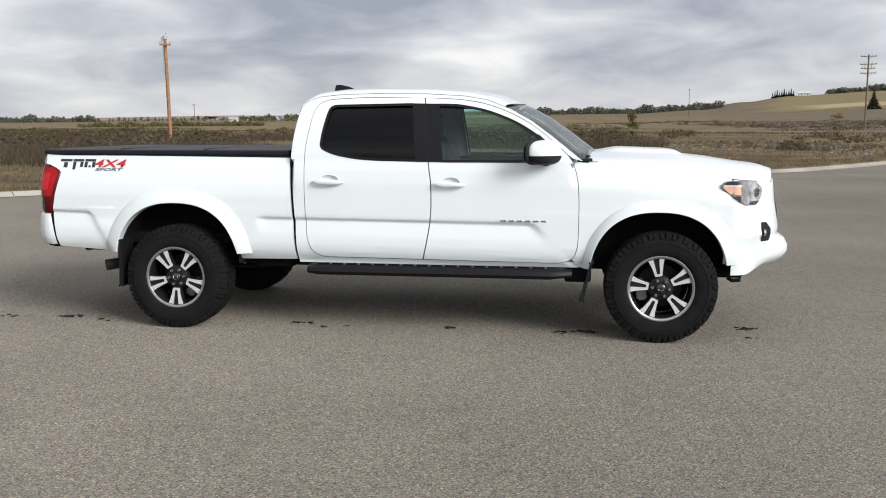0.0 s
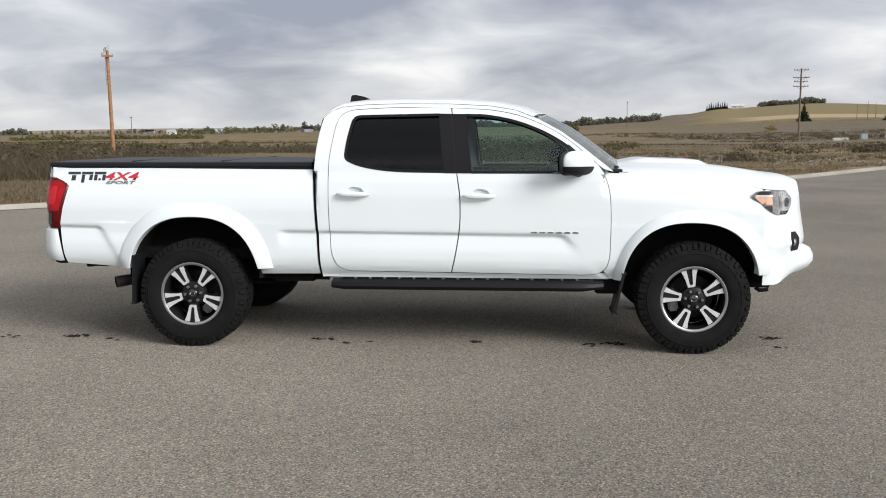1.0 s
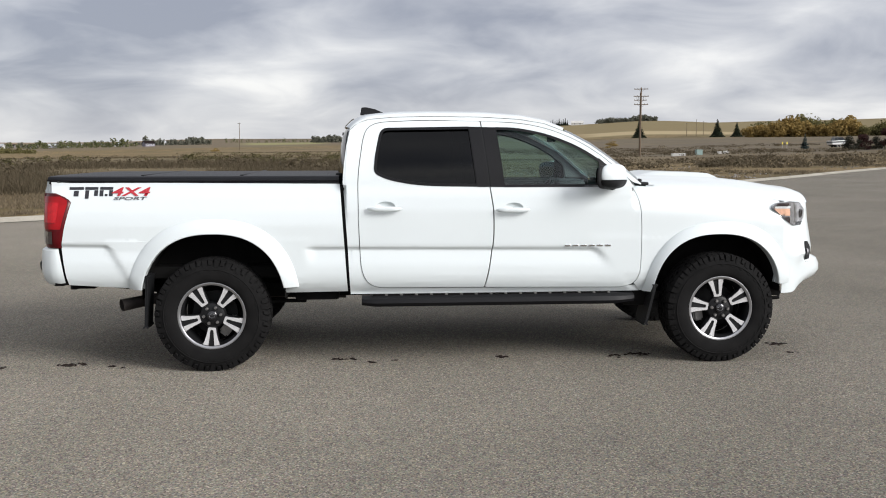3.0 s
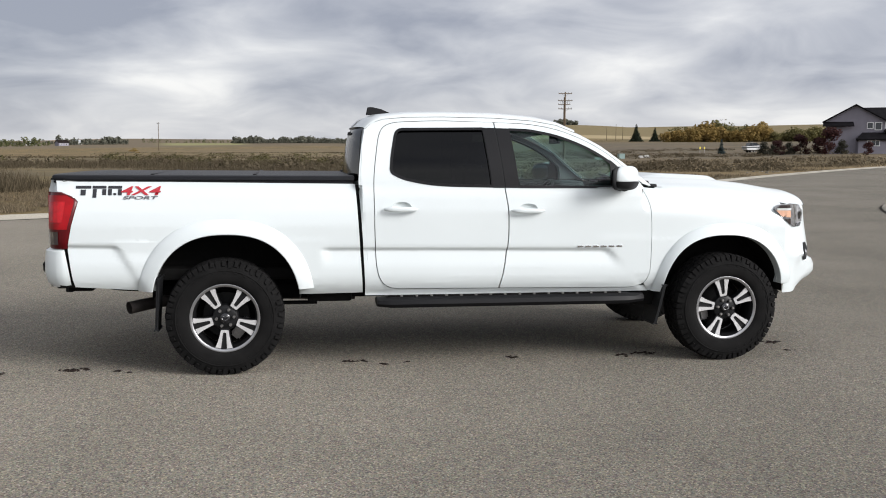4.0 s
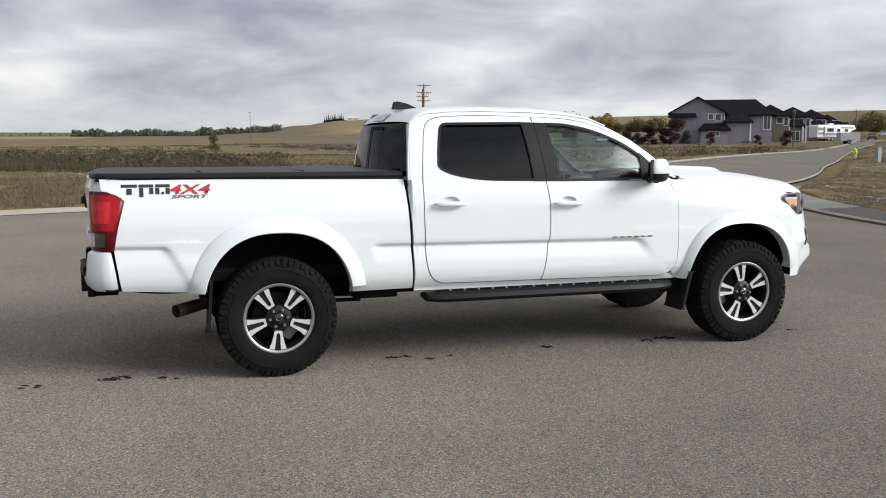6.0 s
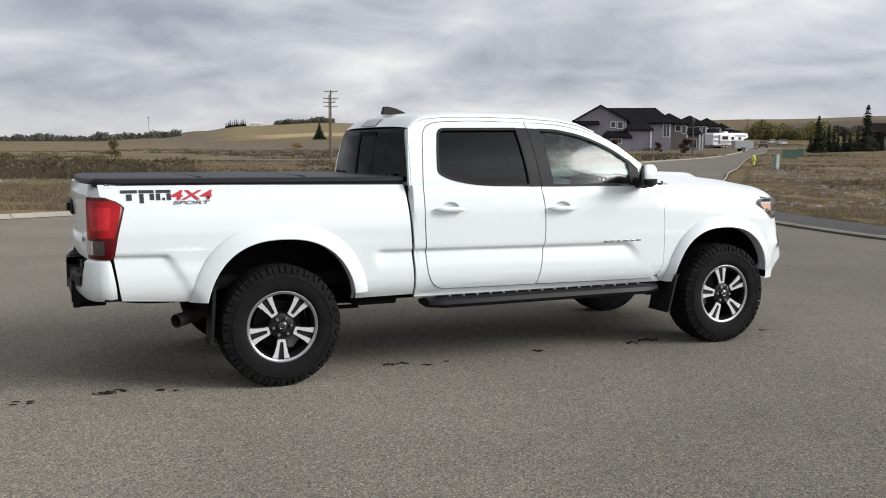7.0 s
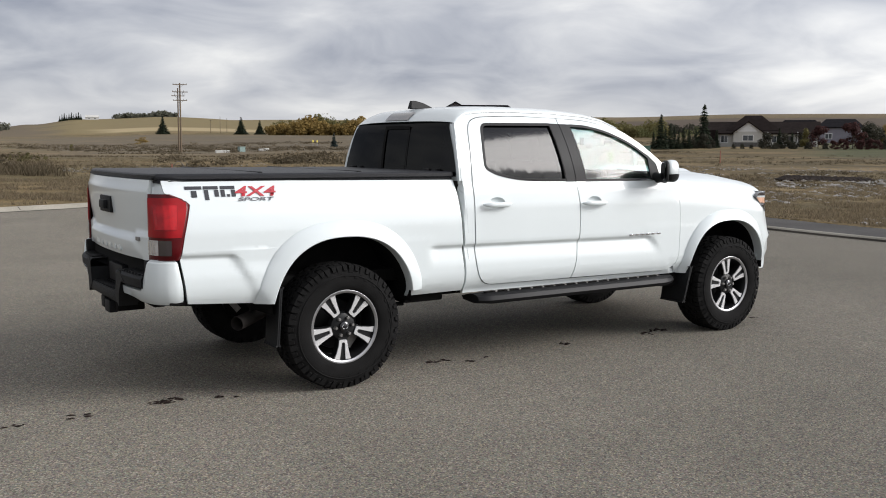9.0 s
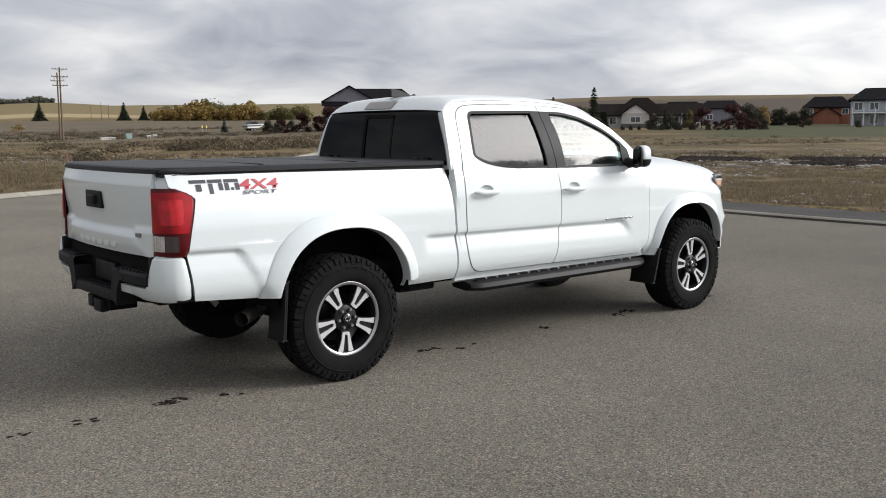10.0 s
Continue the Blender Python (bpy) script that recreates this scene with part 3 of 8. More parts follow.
def panel(loops, step, depth, sgn, offset=0.0, surf=half_width, lip=0.02):
    """A body panel: outlines in (x, z), cut into small cells, laid on the body's surface, with turned edges."""
    bm = bmesh.new()
    for loop in loops:
        vs = [bm.verts.new((x, 0, z)) for x, z in loop]
        for a, b in zip(vs, vs[1:] + vs[:1]):
            bm.edges.new((a, b))
    bmesh.ops.triangle_fill(bm, edges=bm.edges[:], use_beauty=True, use_dissolve=False, normal=(0, -1, 0))
    xs = [v.co.x for v in bm.verts]
    zs = [v.co.z for v in bm.verts]
    for axis, lo, hi in ((0, min(xs), max(xs)), (2, min(zs), max(zs))):
        k = math.floor(lo / step) + 1
        while k * step < hi:
            co, no = [0, 0, 0], [0, 0, 0]
            co[axis], no[axis] = k * step, 1
            bmesh.ops.bisect_plane(bm, geom=bm.verts[:] + bm.edges[:] + bm.faces[:], dist=0.0004, plane_co=co, plane_no=no)
            k += 1
    if surf is half_width and min(zs) < 0.8 < max(zs) and step < 0.05:
        for zl in (0.815, 0.824, 0.832, 0.840, 0.848, 0.857, 0.866, 0.875, 0.884, 0.893):
            bmesh.ops.bisect_plane(bm, geom=bm.verts[:] + bm.edges[:] + bm.faces[:], dist=0.0004, plane_co=(0, 0, zl), plane_no=(0.018, 0, 1))
    bmesh.ops.remove_doubles(bm, verts=bm.verts, dist=0.0005)
    for v in bm.verts:
        v.co.y = -(surf(v.co.x, v.co.z) + offset)
    rim = [e for e in bm.edges if e.is_boundary]
    res = bmesh.ops.extrude_edge_only(bm, edges=rim)
    for v in [g for g in res["geom"] if isinstance(g, bmesh.types.BMVert)]:
        v.co.y += depth
    for v in bm.verts:
        v.co.y *= sgn
    bmesh.ops.recalc_face_normals(bm, faces=bm.faces)
    big = max(bm.faces, key=lambda f: f.calc_area())
    if big.normal.y * sgn > 0:
        bmesh.ops.reverse_faces(bm, faces=bm.faces)
    return bm


def rounded(points, r=0.03, n=4):
    """Rounds the corners of an outline; a point may carry a radius of its own."""
    out = []
    m = len(points)
    for i in range(m):
        p = Vector(points[i][:2])
        rr_ = points[i][2] if len(points[i]) > 2 else r
        a, b = Vector(points[i - 1][:2]) - p, Vector(points[(i + 1) % m][:2]) - p
        if rr_ <= 0:
            out.append(tuple(p))
            continue
        ra = min(rr_, a.length * 0.45)
        rb = min(rr_, b.length * 0.45)
        s, e = p + a.normalized() * ra, p + b.normalized() * rb
        for k in range(n + 1):
            t = k / n
            q = s * (1 - t) ** 2 + p * 2 * t * (1 - t) + e * t * t
            out.append((q.x, q.y))
    return out


def arch_line(k, zlo_back, zlo_front, grow=0.0, n=26):
    """The edge of a wheel opening from its rear foot over the top to its front foot."""
    cx, cz, a, b = ARCHES[k]
    pts = []
    for i in range(n + 1):
        th = math.pi * (1 - i / n)
        c, s = math.cos(th), math.sin(th)
        x = cx + (a + grow) * math.copysign(abs(c) ** (2 / 2.4), c)
        z = cz + (b + grow) * abs(s) ** (2 / 2.4)
        lim = zlo_back if c < 0 else zlo_front
        if z > lim:
            pts.append((x, z))
    first = (pts[0][0], zlo_back)
    last = (pts[-1][0], zlo_front)
    return [first] + pts + [last]


BED = [(-1.075, 1.300), (0.877, 1.282), (0.884, 1.20), (0.926, 0.535)] + arch_line(0, 0.575, 0.530)[::-1] + \
      [(-0.545, 0.575), (-0.960, 0.603), (-0.970, 0.65), (-1.000, 0.852), (-0.972, 1.0), (-0.930, 1.164), (-0.95, 1.186), (-1.065, 1.232)]
DOOR_R = rounded([(1.004, 1.34, 0.1), (1.050, 1.650, 0.10), (1.13, 1.706, 0.08), (1.45, 1.722, 0.1), (1.868, 1.716, 0.01), (1.892, 1.49, 0), (1.915, 1.262, 0), (1.940, 1.10, 0.05), (1.942, 0.90, 0.08), (1.908, 0.68, 0.08), (1.878, 0.556, 0.01),
                  (1.10, 0.562, 0.08), (1.022, 0.66, 0.12), (1.008, 1.0, 0.1)])
DOOR_F = rounded([(1.876, 1.716, 0.01), (2.15, 1.703, 0.1), (2.34, 1.668, 0.1), (2.55, 1.585, 0.1), (2.72, 1.478, 0.1), (2.935, 1.290, 0.06), (2.985, 1.15, 0.1), (2.996, 0.95, 0.1), (2.990, 0.66, 0.06), (2.955, 0.57, 0.06), (2.86, 0.545, 0.05),
                  (1.886, 0.556, 0.01), (1.916, 0.68, 0.08), (1.950, 0.90, 0.08), (1.948, 1.10, 0.05), (1.923, 1.262, 0), (1.900, 1.49, 0)])
WIN_R = rounded([(1.168, 1.664, 0.05), (1.795, 1.674, 0.015), (1.838, 1.266, 0.015), (1.45, 1.272, 0.15), (1.22, 1.310, 0.12), (1.118, 1.36, 0.03), (1.128, 1.48, 0.1)])
WIN_F = rounded([(1.966, 1.670, 0.015), (2.12, 1.666, 0.05), (2.32, 1.630, 0.1), (2.52, 1.555, 0.1), (2.66, 1.475, 0.1), (2.775, 1.385, 0.03), (2.80, 1.262, 0.03), (2.012, 1.262, 0.015)])
PILLAR_B = [(1.804, 1.664), (1.957, 1.659), (2.003, 1.260), (1.848, 1.262)]


def flare_strip(k, zb, zf, sgn, n=64):
    """A wheel-arch flare: a crisp outer edge, a sloping face and a turned lip, swept round opening k."""
    cx, cz, a, b = ARCHES[k]
    rows = []
    for g, w in ((0.1005, -0.12), (0.0995, 0.02), (0.096, 0.12), (0.088, 0.27), (0.064, 0.55), (0.034, 0.82), (0.012, 0.97), (0.004, 1.0), (0.0, 0.94), (-0.001, 0.55), (-0.001, -0.1)):
        gb = g * (1.0 if k == 0 else 0.55)
        t0 = math.pi - math.asin(((zb - cz) / (b + gb)) ** 1.2)
        t1 = math.asin(((zf - cz) / (b + g)) ** 1.2)
        row = []
        for i in range(n + 1):
            th = t0 + (t1 - t0) * i / n
            c, q = math.cos(th), math.sin(th)
            w_ = gb + (g - gb) * sstep(0.15, 0.75, i / n)
            x = cx + (a + w_) * math.copysign(abs(c) ** (2 / 2.4), c)
            z = cz + (b + w_) * abs(q) ** (2 / 2.4)
            hw = half_width(x, z)
            out = max(0.0, interp(x, PLAN) + 0.060 - hw) * (0.55 + 0.45 * sstep(0.45, 0.75, z))
            row.append((x, -sgn * (hw + out * w), z))
        rows.append(row)
    bm = grid_sheet(rows)
    bmesh.ops.recalc_face_normals(bm, faces=bm.faces)
    top = max(bm.faces, key=lambda f: f.calc_area())
    if top.normal.y * sgn > 0:
        bmesh.ops.reverse_faces(bm, faces=bm.faces)
    return bm


def roof_edge(x):
    return interp(x, [(0.95, 1.655), (1.0, 1.70), (1.08, 1.728), (1.25, 1.744), (1.5, 1.750), (1.87, 1.746), (2.15, 1.730), (2.33, 1.700), (2.5, 1.632), (2.65, 1.550), (2.80, 1.440), (2.92, 1.345), (3.03, 1.258)])



def outset(loop, d):
    """The outline moved outwards by d (loops run either way)."""
    n = len(loop)
    area = sum(loop[i][0] * loop[(i + 1) % n][1] - loop[(i + 1) % n][0] * loop[i][1] for i in range(n))
    sg = 1 if area > 0 else -1
    out = []
    for i in range(n):
        a, b, c = Vector(loop[i - 1]), Vector(loop[i]), Vector(loop[(i + 1) % n])
        t1, t2 = (b - a), (c - b)
        if t1.length < 1e-6 or t2.length < 1e-6:
            out.append(tuple(b))
            continue
        t1.normalize(), t2.normalize()
        nn = Vector((t1.y, -t1.x)) + Vector((t2.y, -t2.x))
        if nn.length < 1e-6:
            nn = Vector((t1.y, -t1.x))
        nn.normalize()
        out.append(tuple(b + nn * d * sg))
    return out


def box(name, lo, hi, material, parent, label="", bevel=0.008, seg=2, taper=None):
    bm = bmesh.new()
    bmesh.ops.create_cube(bm, size=1)
    c, d = (Vector(lo) + Vector(hi)) / 2, Vector(hi) - Vector(lo)
    for v in bm.verts:
        v.co = Vector((c.x + v.co.x * d.x, c.y + v.co.y * d.y, c.z + v.co.z * d.z))
        if taper:
            taper(v)
    if bevel:
        bmesh.ops.bevel(bm, geom=bm.edges[:], offset=bevel, segments=seg, affect="EDGES", profile=0.6)
    return part(name, bm, material, parent, label)


def tube(points, r, n=10, cap=True):
    """A round bar along points; r may be a list."""
    bm = bmesh.new()
    pts = [Vector(p) for p in points]
    rings = []
    up = Vector((0, 0, 1))
    for i, p in enumerate(pts):
        d = (pts[min(i + 1, len(pts) - 1)] - pts[max(i - 1, 0)]).normalized()
        a = d.cross(up)
        if a.length < 1e-3:
            a = d.cross(Vector((1, 0, 0)))
        a.normalize()
        b = d.cross(a)
        ri = r[i] if isinstance(r, (list, tuple)) else r
        rings.append([bm.verts.new(p + (a * math.cos(2 * math.pi * k / n) + b * math.sin(2 * math.pi * k / n)) * ri) for k in range(n)])
    for q, s in zip(rings, rings[1:]):
        for k in range(n):
            bm.faces.new((q[k], q[(k + 1) % n], s[(k + 1) % n], s[k]))
    if cap:
        bm.faces.new(rings[0][::-1])
        bm.faces.new(rings[-1])
    bmesh.ops.recalc_face_normals(bm, faces=bm.faces)
    return bm


def lathe(profile, n=48, axis="y", at=(0, 0, 0), closed=False):
    """A turned body: profile of (radius, along the axis)."""
    rows = []
    for r, h in profile:
        row = []
        for k in range(n):
            a = 2 * math.pi * k / n
            p = {"y": (r * math.cos(a), h, r * math.sin(a)), "z": (r * math.cos(a), r * math.sin(a), h), "x": (h, r * math.cos(a), r * math.sin(a))}[axis]
            row.append((p[0] + at[0], p[1] + at[1], p[2] + at[2]))
        rows.append(row)
    bm = grid_sheet(rows, close_u=True, close_v=closed)
    bmesh.ops.recalc_face_normals(bm, faces=bm.faces)
    return bm


HANDLES = ((1.066, 1.112), (1.958, 1.100))  # rear end of each door handle, its height


def bowl_loop(x0, z0, k=1.0, n=20):
    return [(x0 + 0.127 + 0.066 * k * math.cos(2 * math.pi * i / n), z0 + 0.014 + 0.036 * k * math.sin(2 * math.pi * i / n)) for i in range(n)]


truck = tagged(new("pickup_truck"), "white double-cab pickup truck parked on the asphalt", "pickup truck")

for sgn, side in ((1, "near"), (-1, "far")):
    bed = part("bed_side", panel([BED], 0.025, 0.03, sgn), M_PAINT, truck)
    dr = part("rear_door", panel([DOOR_R, WIN_R, bowl_loop(*HANDLES[0])], 0.025, 0.025, sgn), M_PAINT, truck)
    df = part("front_door", panel([DOOR_F, WIN_F, bowl_loop(*HANDLES[1])], 0.025, 0.025, sgn), M_PAINT, truck)
    # cab frame: pillar behind the doors, roof rail, rocker
    outer = [(0.945, 0.512), (0.926, 0.9), (0.905, 1.22), (0.899, 1.30), (0.908, 1.42), (0.925, 1.55), (0.95, 1.655), (1.0, 1.70), (1.08, 1.728), (1.25, 1.744), (1.5, 1.750), (1.87, 1.746), (2.15, 1.730), (2.33, 1.700),
             (2.5, 1.632), (2.65, 1.550), (2.80, 1.440), (2.92, 1.345), (3.02, 1.265), (2.947, 1.287)]
    both = outset([p for p in DOOR_F if p[0] > 1.96] + [p for p in DOOR_R if p[1] < 0.6 and p[0] < 1.862] + [p for p in DOOR_R if 0.6 <= p[1] < 1.05 and p[0] < 1.3] + [p for p in DOOR_R if p[1] >= 1.05 and p[0] < 1.862], 0.0045)
    cut = [p for p in both if not (p[0] > 2.93 and 0.56 < p[1] < 1.29)]
    top_ = sorted([p for p in cut if p[0] > 1.25 and p[1] > 1.0], key=lambda p: -p[0])
    left_ = sorted([p for p in cut if p[0] <= 1.25], key=lambda p: -p[1])
    low_ = sorted([p for p in cut if p[0] > 1.25 and p[1] < 1.0], key=lambda p: p[0])
    inner_top = top_ + left_ + low_ + [(2.985, 0.556), (2.998, 0.512)]
    part("cab_frame", panel([outer + inner_top], 0.025, 0.03, sgn, offset=-0.005), M_PAINT, truck)
    part("door_jamb", panel([[(0.96, 0.53), (0.93, 1.3), (0.98, 1.66), (1.1, 1.71), (1.87, 1.73), (2.32, 1.68), (2.70, 1.50), (2.98, 1.27), (3.03, 1.0), (3.0, 0.53)], WIN_R, WIN_F], 0.06, 0.02, sgn, offset=-0.03), M_GAP, truck)
    fender = [(3.001, 0.515)] + sorted([p for p in both if p[0] > 2.93 and 0.566 < p[1] < 1.285], key=lambda p: p[1]) + [(3.02, 1.2545), (3.2, 1.245), (3.4, 1.23), (3.6, 1.215), (3.75, 1.195), (3.9, 1.175), (4.045, 1.145), (4.045, 0.56)] + arch_line(1, 0.515, 0.56)[::-1]
    part("front_fender", panel([fender], 0.022, 0.03, sgn), M_PAINT, truck)
    # wheel-arch flares
    for k, zb, zf in ((0, 0.575, 0.580), (1, 0.515, 0.56)):
        part("arch_flare", flare_strip(k, zb - 0.004, zf - 0.004, sgn), M_PAINT, truck, sharp=32)
    part("gap_seal", panel([[(0.862, 1.275), (0.915, 1.275), (0.950, 0.53), (0.905, 0.53)]], 0.1, 0.02, sgn, offset=-0.026), M_UNDER, truck)
    # glass and its black surrounds
    g = part("rear_door_glass", panel([outset(WIN_R, 0.004)], 0.06, 0.004, sgn, offset=-0.014), G_DARK, dr, "dark privacy-tinted glass")
    g2 = part("front_door_glass", panel([outset(WIN_F, 0.004)], 0.06, 0.004, sgn, offset=-0.014), G_FRONT, df, "lightly green-tinted glass")
    for o in (g, g2):
        o.visible_shadow = False
    part("window_seal", panel([outset(WIN_R, 0.006), outset(WIN_R, -0.013)], 0.1, 0.016, sgn, offset=0.003), M_TRIM, dr)
    part("window_seal", panel([outset(WIN_F, 0.006), outset(WIN_F, -0.013)], 0.1, 0.016, sgn, offset=0.003), M_TRIM, df)
    part("pillar_cover", panel([[(1.786, 1.678), (1.868, 1.6765), (1.9145, 1.259), (1.832, 1.259)]], 0.06, 0.012, sgn, offset=0.0045), M_TRIM, dr, "satin black pillar cover")
    part("pillar_cover", panel([[(1.8795, 1.6760), (1.972, 1.6740), (2.018, 1.258), (1.9245, 1.259)]], 0.06, 0.012, sgn, offset=0.0045), M_TRIM, df, "satin black pillar cover")
    part("pillar_joint", panel([[(1.860, 1.676), (1.888, 1.675), (1.934, 1.260), (1.906, 1.260)]], 0.06, 0.006, sgn, offset=0.002), M_BLACK, df)
    part("mirror_triangle", panel([[(2.70, 1.46), (2.785, 1.385), (2.815, 1.26), (2.70, 1.26)]], 0.1, 0.012, sgn, offset=0.004), M_BLACK, df)

# ---- cab top, windscreen, back ----


def ztop(x):
    return roof_edge(x) + interp(x, [(0.95, 0.028), (1.05, 0.050), (1.3, 0.056), (1.9, 0.056), (2.2, 0.048), (2.45, 0.032)])


def bow(x):
    return interp(x, [(0.95, -0.055), (1.2, -0.02), (1.7, 0.0), (2.1, 0.055), (2.46, 0.10)])


rows = []
for i in range(37):
    xs_ = 0.95 + (2.46 - 0.95) * i / 36
    s = half_width(xs_, roof_edge(xs_)) - 0.002
    zr, zt = roof_edge(xs_) + 0.003, ztop(xs_)
    row = []
    for j in range(33):
        u = math.sin((j / 32 - 0.5) * math.pi)
        prof = (1 - abs(u) ** 2.7) ** (1 / 2.7) if abs(u) < 1 else 0
        row.append((xs_ + bow(xs_) * (1 - u * u), u * s, zr + (zt - zr) * prof))
    rows.append(row)
bm = grid_sheet(rows)
bmesh.ops.recalc_face_normals(bm, faces=bm.faces)
part("roof", bm, M_PAINT, truck, sharp=60)


def screen(x0, x1, n, inset, lift=0.0):
    rows = []
    for i in range(n + 1):
        xs_ = x0 + (x1 - x0) * i / n
        s = half_width(min(xs_, 3.03), roof_edge(xs_)) - inset
        b = interp(xs_, [(2.4, 0.095), (3.03, 0.13)])
        rows.append([(xs_ + b * (1 - (j / 10 - 1) ** 2), (j / 10 - 1) * s, roof_edge(xs_) + 0.03 * (1 - (j / 10 - 1) ** 2) + lift) for j in range(21)])
    bm = grid_sheet(rows)
    bmesh.ops.recalc_face_normals(bm, faces=bm.faces)
    return bm


ws = part("windscreen", screen(2.47, 3.02, 12, 0.012), G_FRONT, truck, "clear windscreen")
ws.visible_shadow = False
# cowl with wipers
rows = [[(xx + 0.125 * (1 - (j / 10 - 1) ** 2), (j / 10 - 1) * 0.74, zz + 0.02 * (1 - (j / 10 - 1) ** 2)) for j in range(21)] for xx, zz in ((2.985, 1.270), (3.05, 1.262), (3.12, 1.262))]
bm = grid_sheet(rows)
part("cowl", bm, M_BLACK, truck, "black plastic cowl")
for y0 in (-0.60, 0.06):
    arm = part("wiper", tube([(3.05, y0, 1.280), (3.05, y0 + 0.10, 1.305), (3.035 + 0.05 * (1 - abs(y0)), y0 + 0.50, 1.325)], 0.009, 8), M_BLACK, truck, "black windscreen wiper")
    part("wiper_cap", lathe([(0.0, 1.305), (0.018, 1.302), (0.024, 1.285), (0.024, 1.262)], 14, axis="z", at=(3.05, y0, 0.0)), M_BLACK, arm)
box("cowl_end", (3.00, -0.735, 1.255), (3.085, -0.60, 1.283), M_BLACK, truck, "", 0.010)
box("cowl_end", (3.00, 0.60, 1.255), (3.085, 0.735, 1.283), M_BLACK, truck, "", 0.010)

# back of the cab with its window


def back_x(y, z):
    return interp(z, [(0.5, 0.955), (1.2, 0.915), (1.30, 0.900), (1.42, 0.912), (1.55, 0.930), (1.655, 0.952), (1.70, 1.0)]) - 0.055 * (1 - (y / 0.75) ** 2)


def back_sheet(z0, z1, w, n, m, off, taper=0.0, y0=None, y1=None):
    rows = []
    for i in range(n + 1):
        z = z0 + (z1 - z0) * i / n
        s = half_width(0.95, z) - w
        a, b = (-s, s) if y0 is None else (y0, y1)
        rows.append([(back_x(a + (b - a) * j / m, z) - off, a + (b - a) * j / m, z) for j in range(m + 1)])
    bm = grid_sheet(rows)
    bmesh.ops.recalc_face_normals(bm, faces=bm.faces)
    if sum(f.normal.x for f in bm.faces) > 0:
        bmesh.ops.reverse_faces(bm, faces=bm.faces)
    return bm


part("cab_back", back_sheet(0.55, 1.30, 0.004, 8, 16, 0.0), M_PAINT, truck)
for y0, y1 in ((-1, -0.9), (0.9, 1)):
    rows = []
    for i in range(13):
        z = 1.30 + 0.36 * i / 12
        s = half_width(0.95, z) - 0.002
        a, b = (-s, -(s - 0.052)) if y0 < 0 else ((s - 0.052), s)
        rows.append([(back_x(a + (b - a) * j / 5, z), a + (b - a) * j / 5, z) for j in range(6)])
    bm = grid_sheet(rows)
    bmesh.ops.recalc_face_normals(bm, faces=bm.faces)
    part("cab_corner", bm, M_PAINT, truck)
rw = part("rear_window", back_sheet(1.305, 1.672, 0.042, 10, 16, 0.008), G_REAR, truck, "dark tinted rear window with a sliding pane")
rw.visible_shadow = False
part("slider_frame", back_sheet(1.33, 1.652, 0, 8, 2, 0.014, y0=-0.228, y1=-0.220), M_UNDER, rw)
part("slider_frame", back_sheet(1.33, 1.652, 0, 8, 2, 0.014, y0=0.085, y1=0.118), M_UNDER, rw)
part("slider_frame", back_sheet(1.628, 1.652, 0, 2, 6, 0.014, y0=-0.220, y1=0.085), M_UNDER, rw)


# ---- bonnet with scoop, and the nose ----
rows = []
for i in range(41):
    x = 3.06 + (4.335 - 3.06) * i / 40
    ft = fender_top(min(x, 4.05)) - max(0, x - 4.05) * 0.09
    yh = half_width(min(x, 4.04), fender_top(min(x, 4.04))) - 0.006 - 1.15 * max(0, x - 4.04) ** 1.6
    zc = interp(x, [(3.0, 1.312), (3.3, 1.314), (3.65, 1.302), (3.95, 1.271), (4.15, 1.241), (4.25, 1.228), (4.335, 1.200)])
    row = []
    for j in range(49):
        u = j / 24 - 1
        y = u * yh
        z = ft + (zc - ft) * (1 - abs(u) ** 3.4) ** 0.8
        sc = (1 - sstep(0.27, 0.33, abs(y))) * sstep(3.10, 3.30, x) * (1 - sstep(3.71, 3.755, x))
        z += 0.026 * sc + 0.010 * (1 - sstep(0.33, 0.52, abs(y))) * (1 - sstep(3.9, 4.2, x))
        row.append((x + 0.07 * (1 - u * u) * sstep(3.9, 4.3, x), y, z))
    rows.append(row)
edge = [Vector(p) + Vector((0.002, 0, -0.001)) for p in rows[-1]]
bm = grid_sheet(rows)
bmesh.ops.recalc_face_normals(bm, faces=bm.faces)
bonnet = part("bonnet", bm, M_PAINT, truck, "white bonnet with a raised scoop", sharp=70)
part("front_gap", tube(edge, 0.0035, 6), M_GAP, bonnet)

# plan of the nose from the near corner round to the far one
NOSE = spline([(4.045, -0.845), (4.16, -0.825), (4.264, -0.762), (4.362, -0.658), (4.435, -0.49), (4.462, -0.25), (4.47, 0.0), (4.462, 0.25), (4.435, 0.49), (4.362, 0.658), (4.264, 0.762), (4.16, 0.825), (4.045, 0.845)], 4)


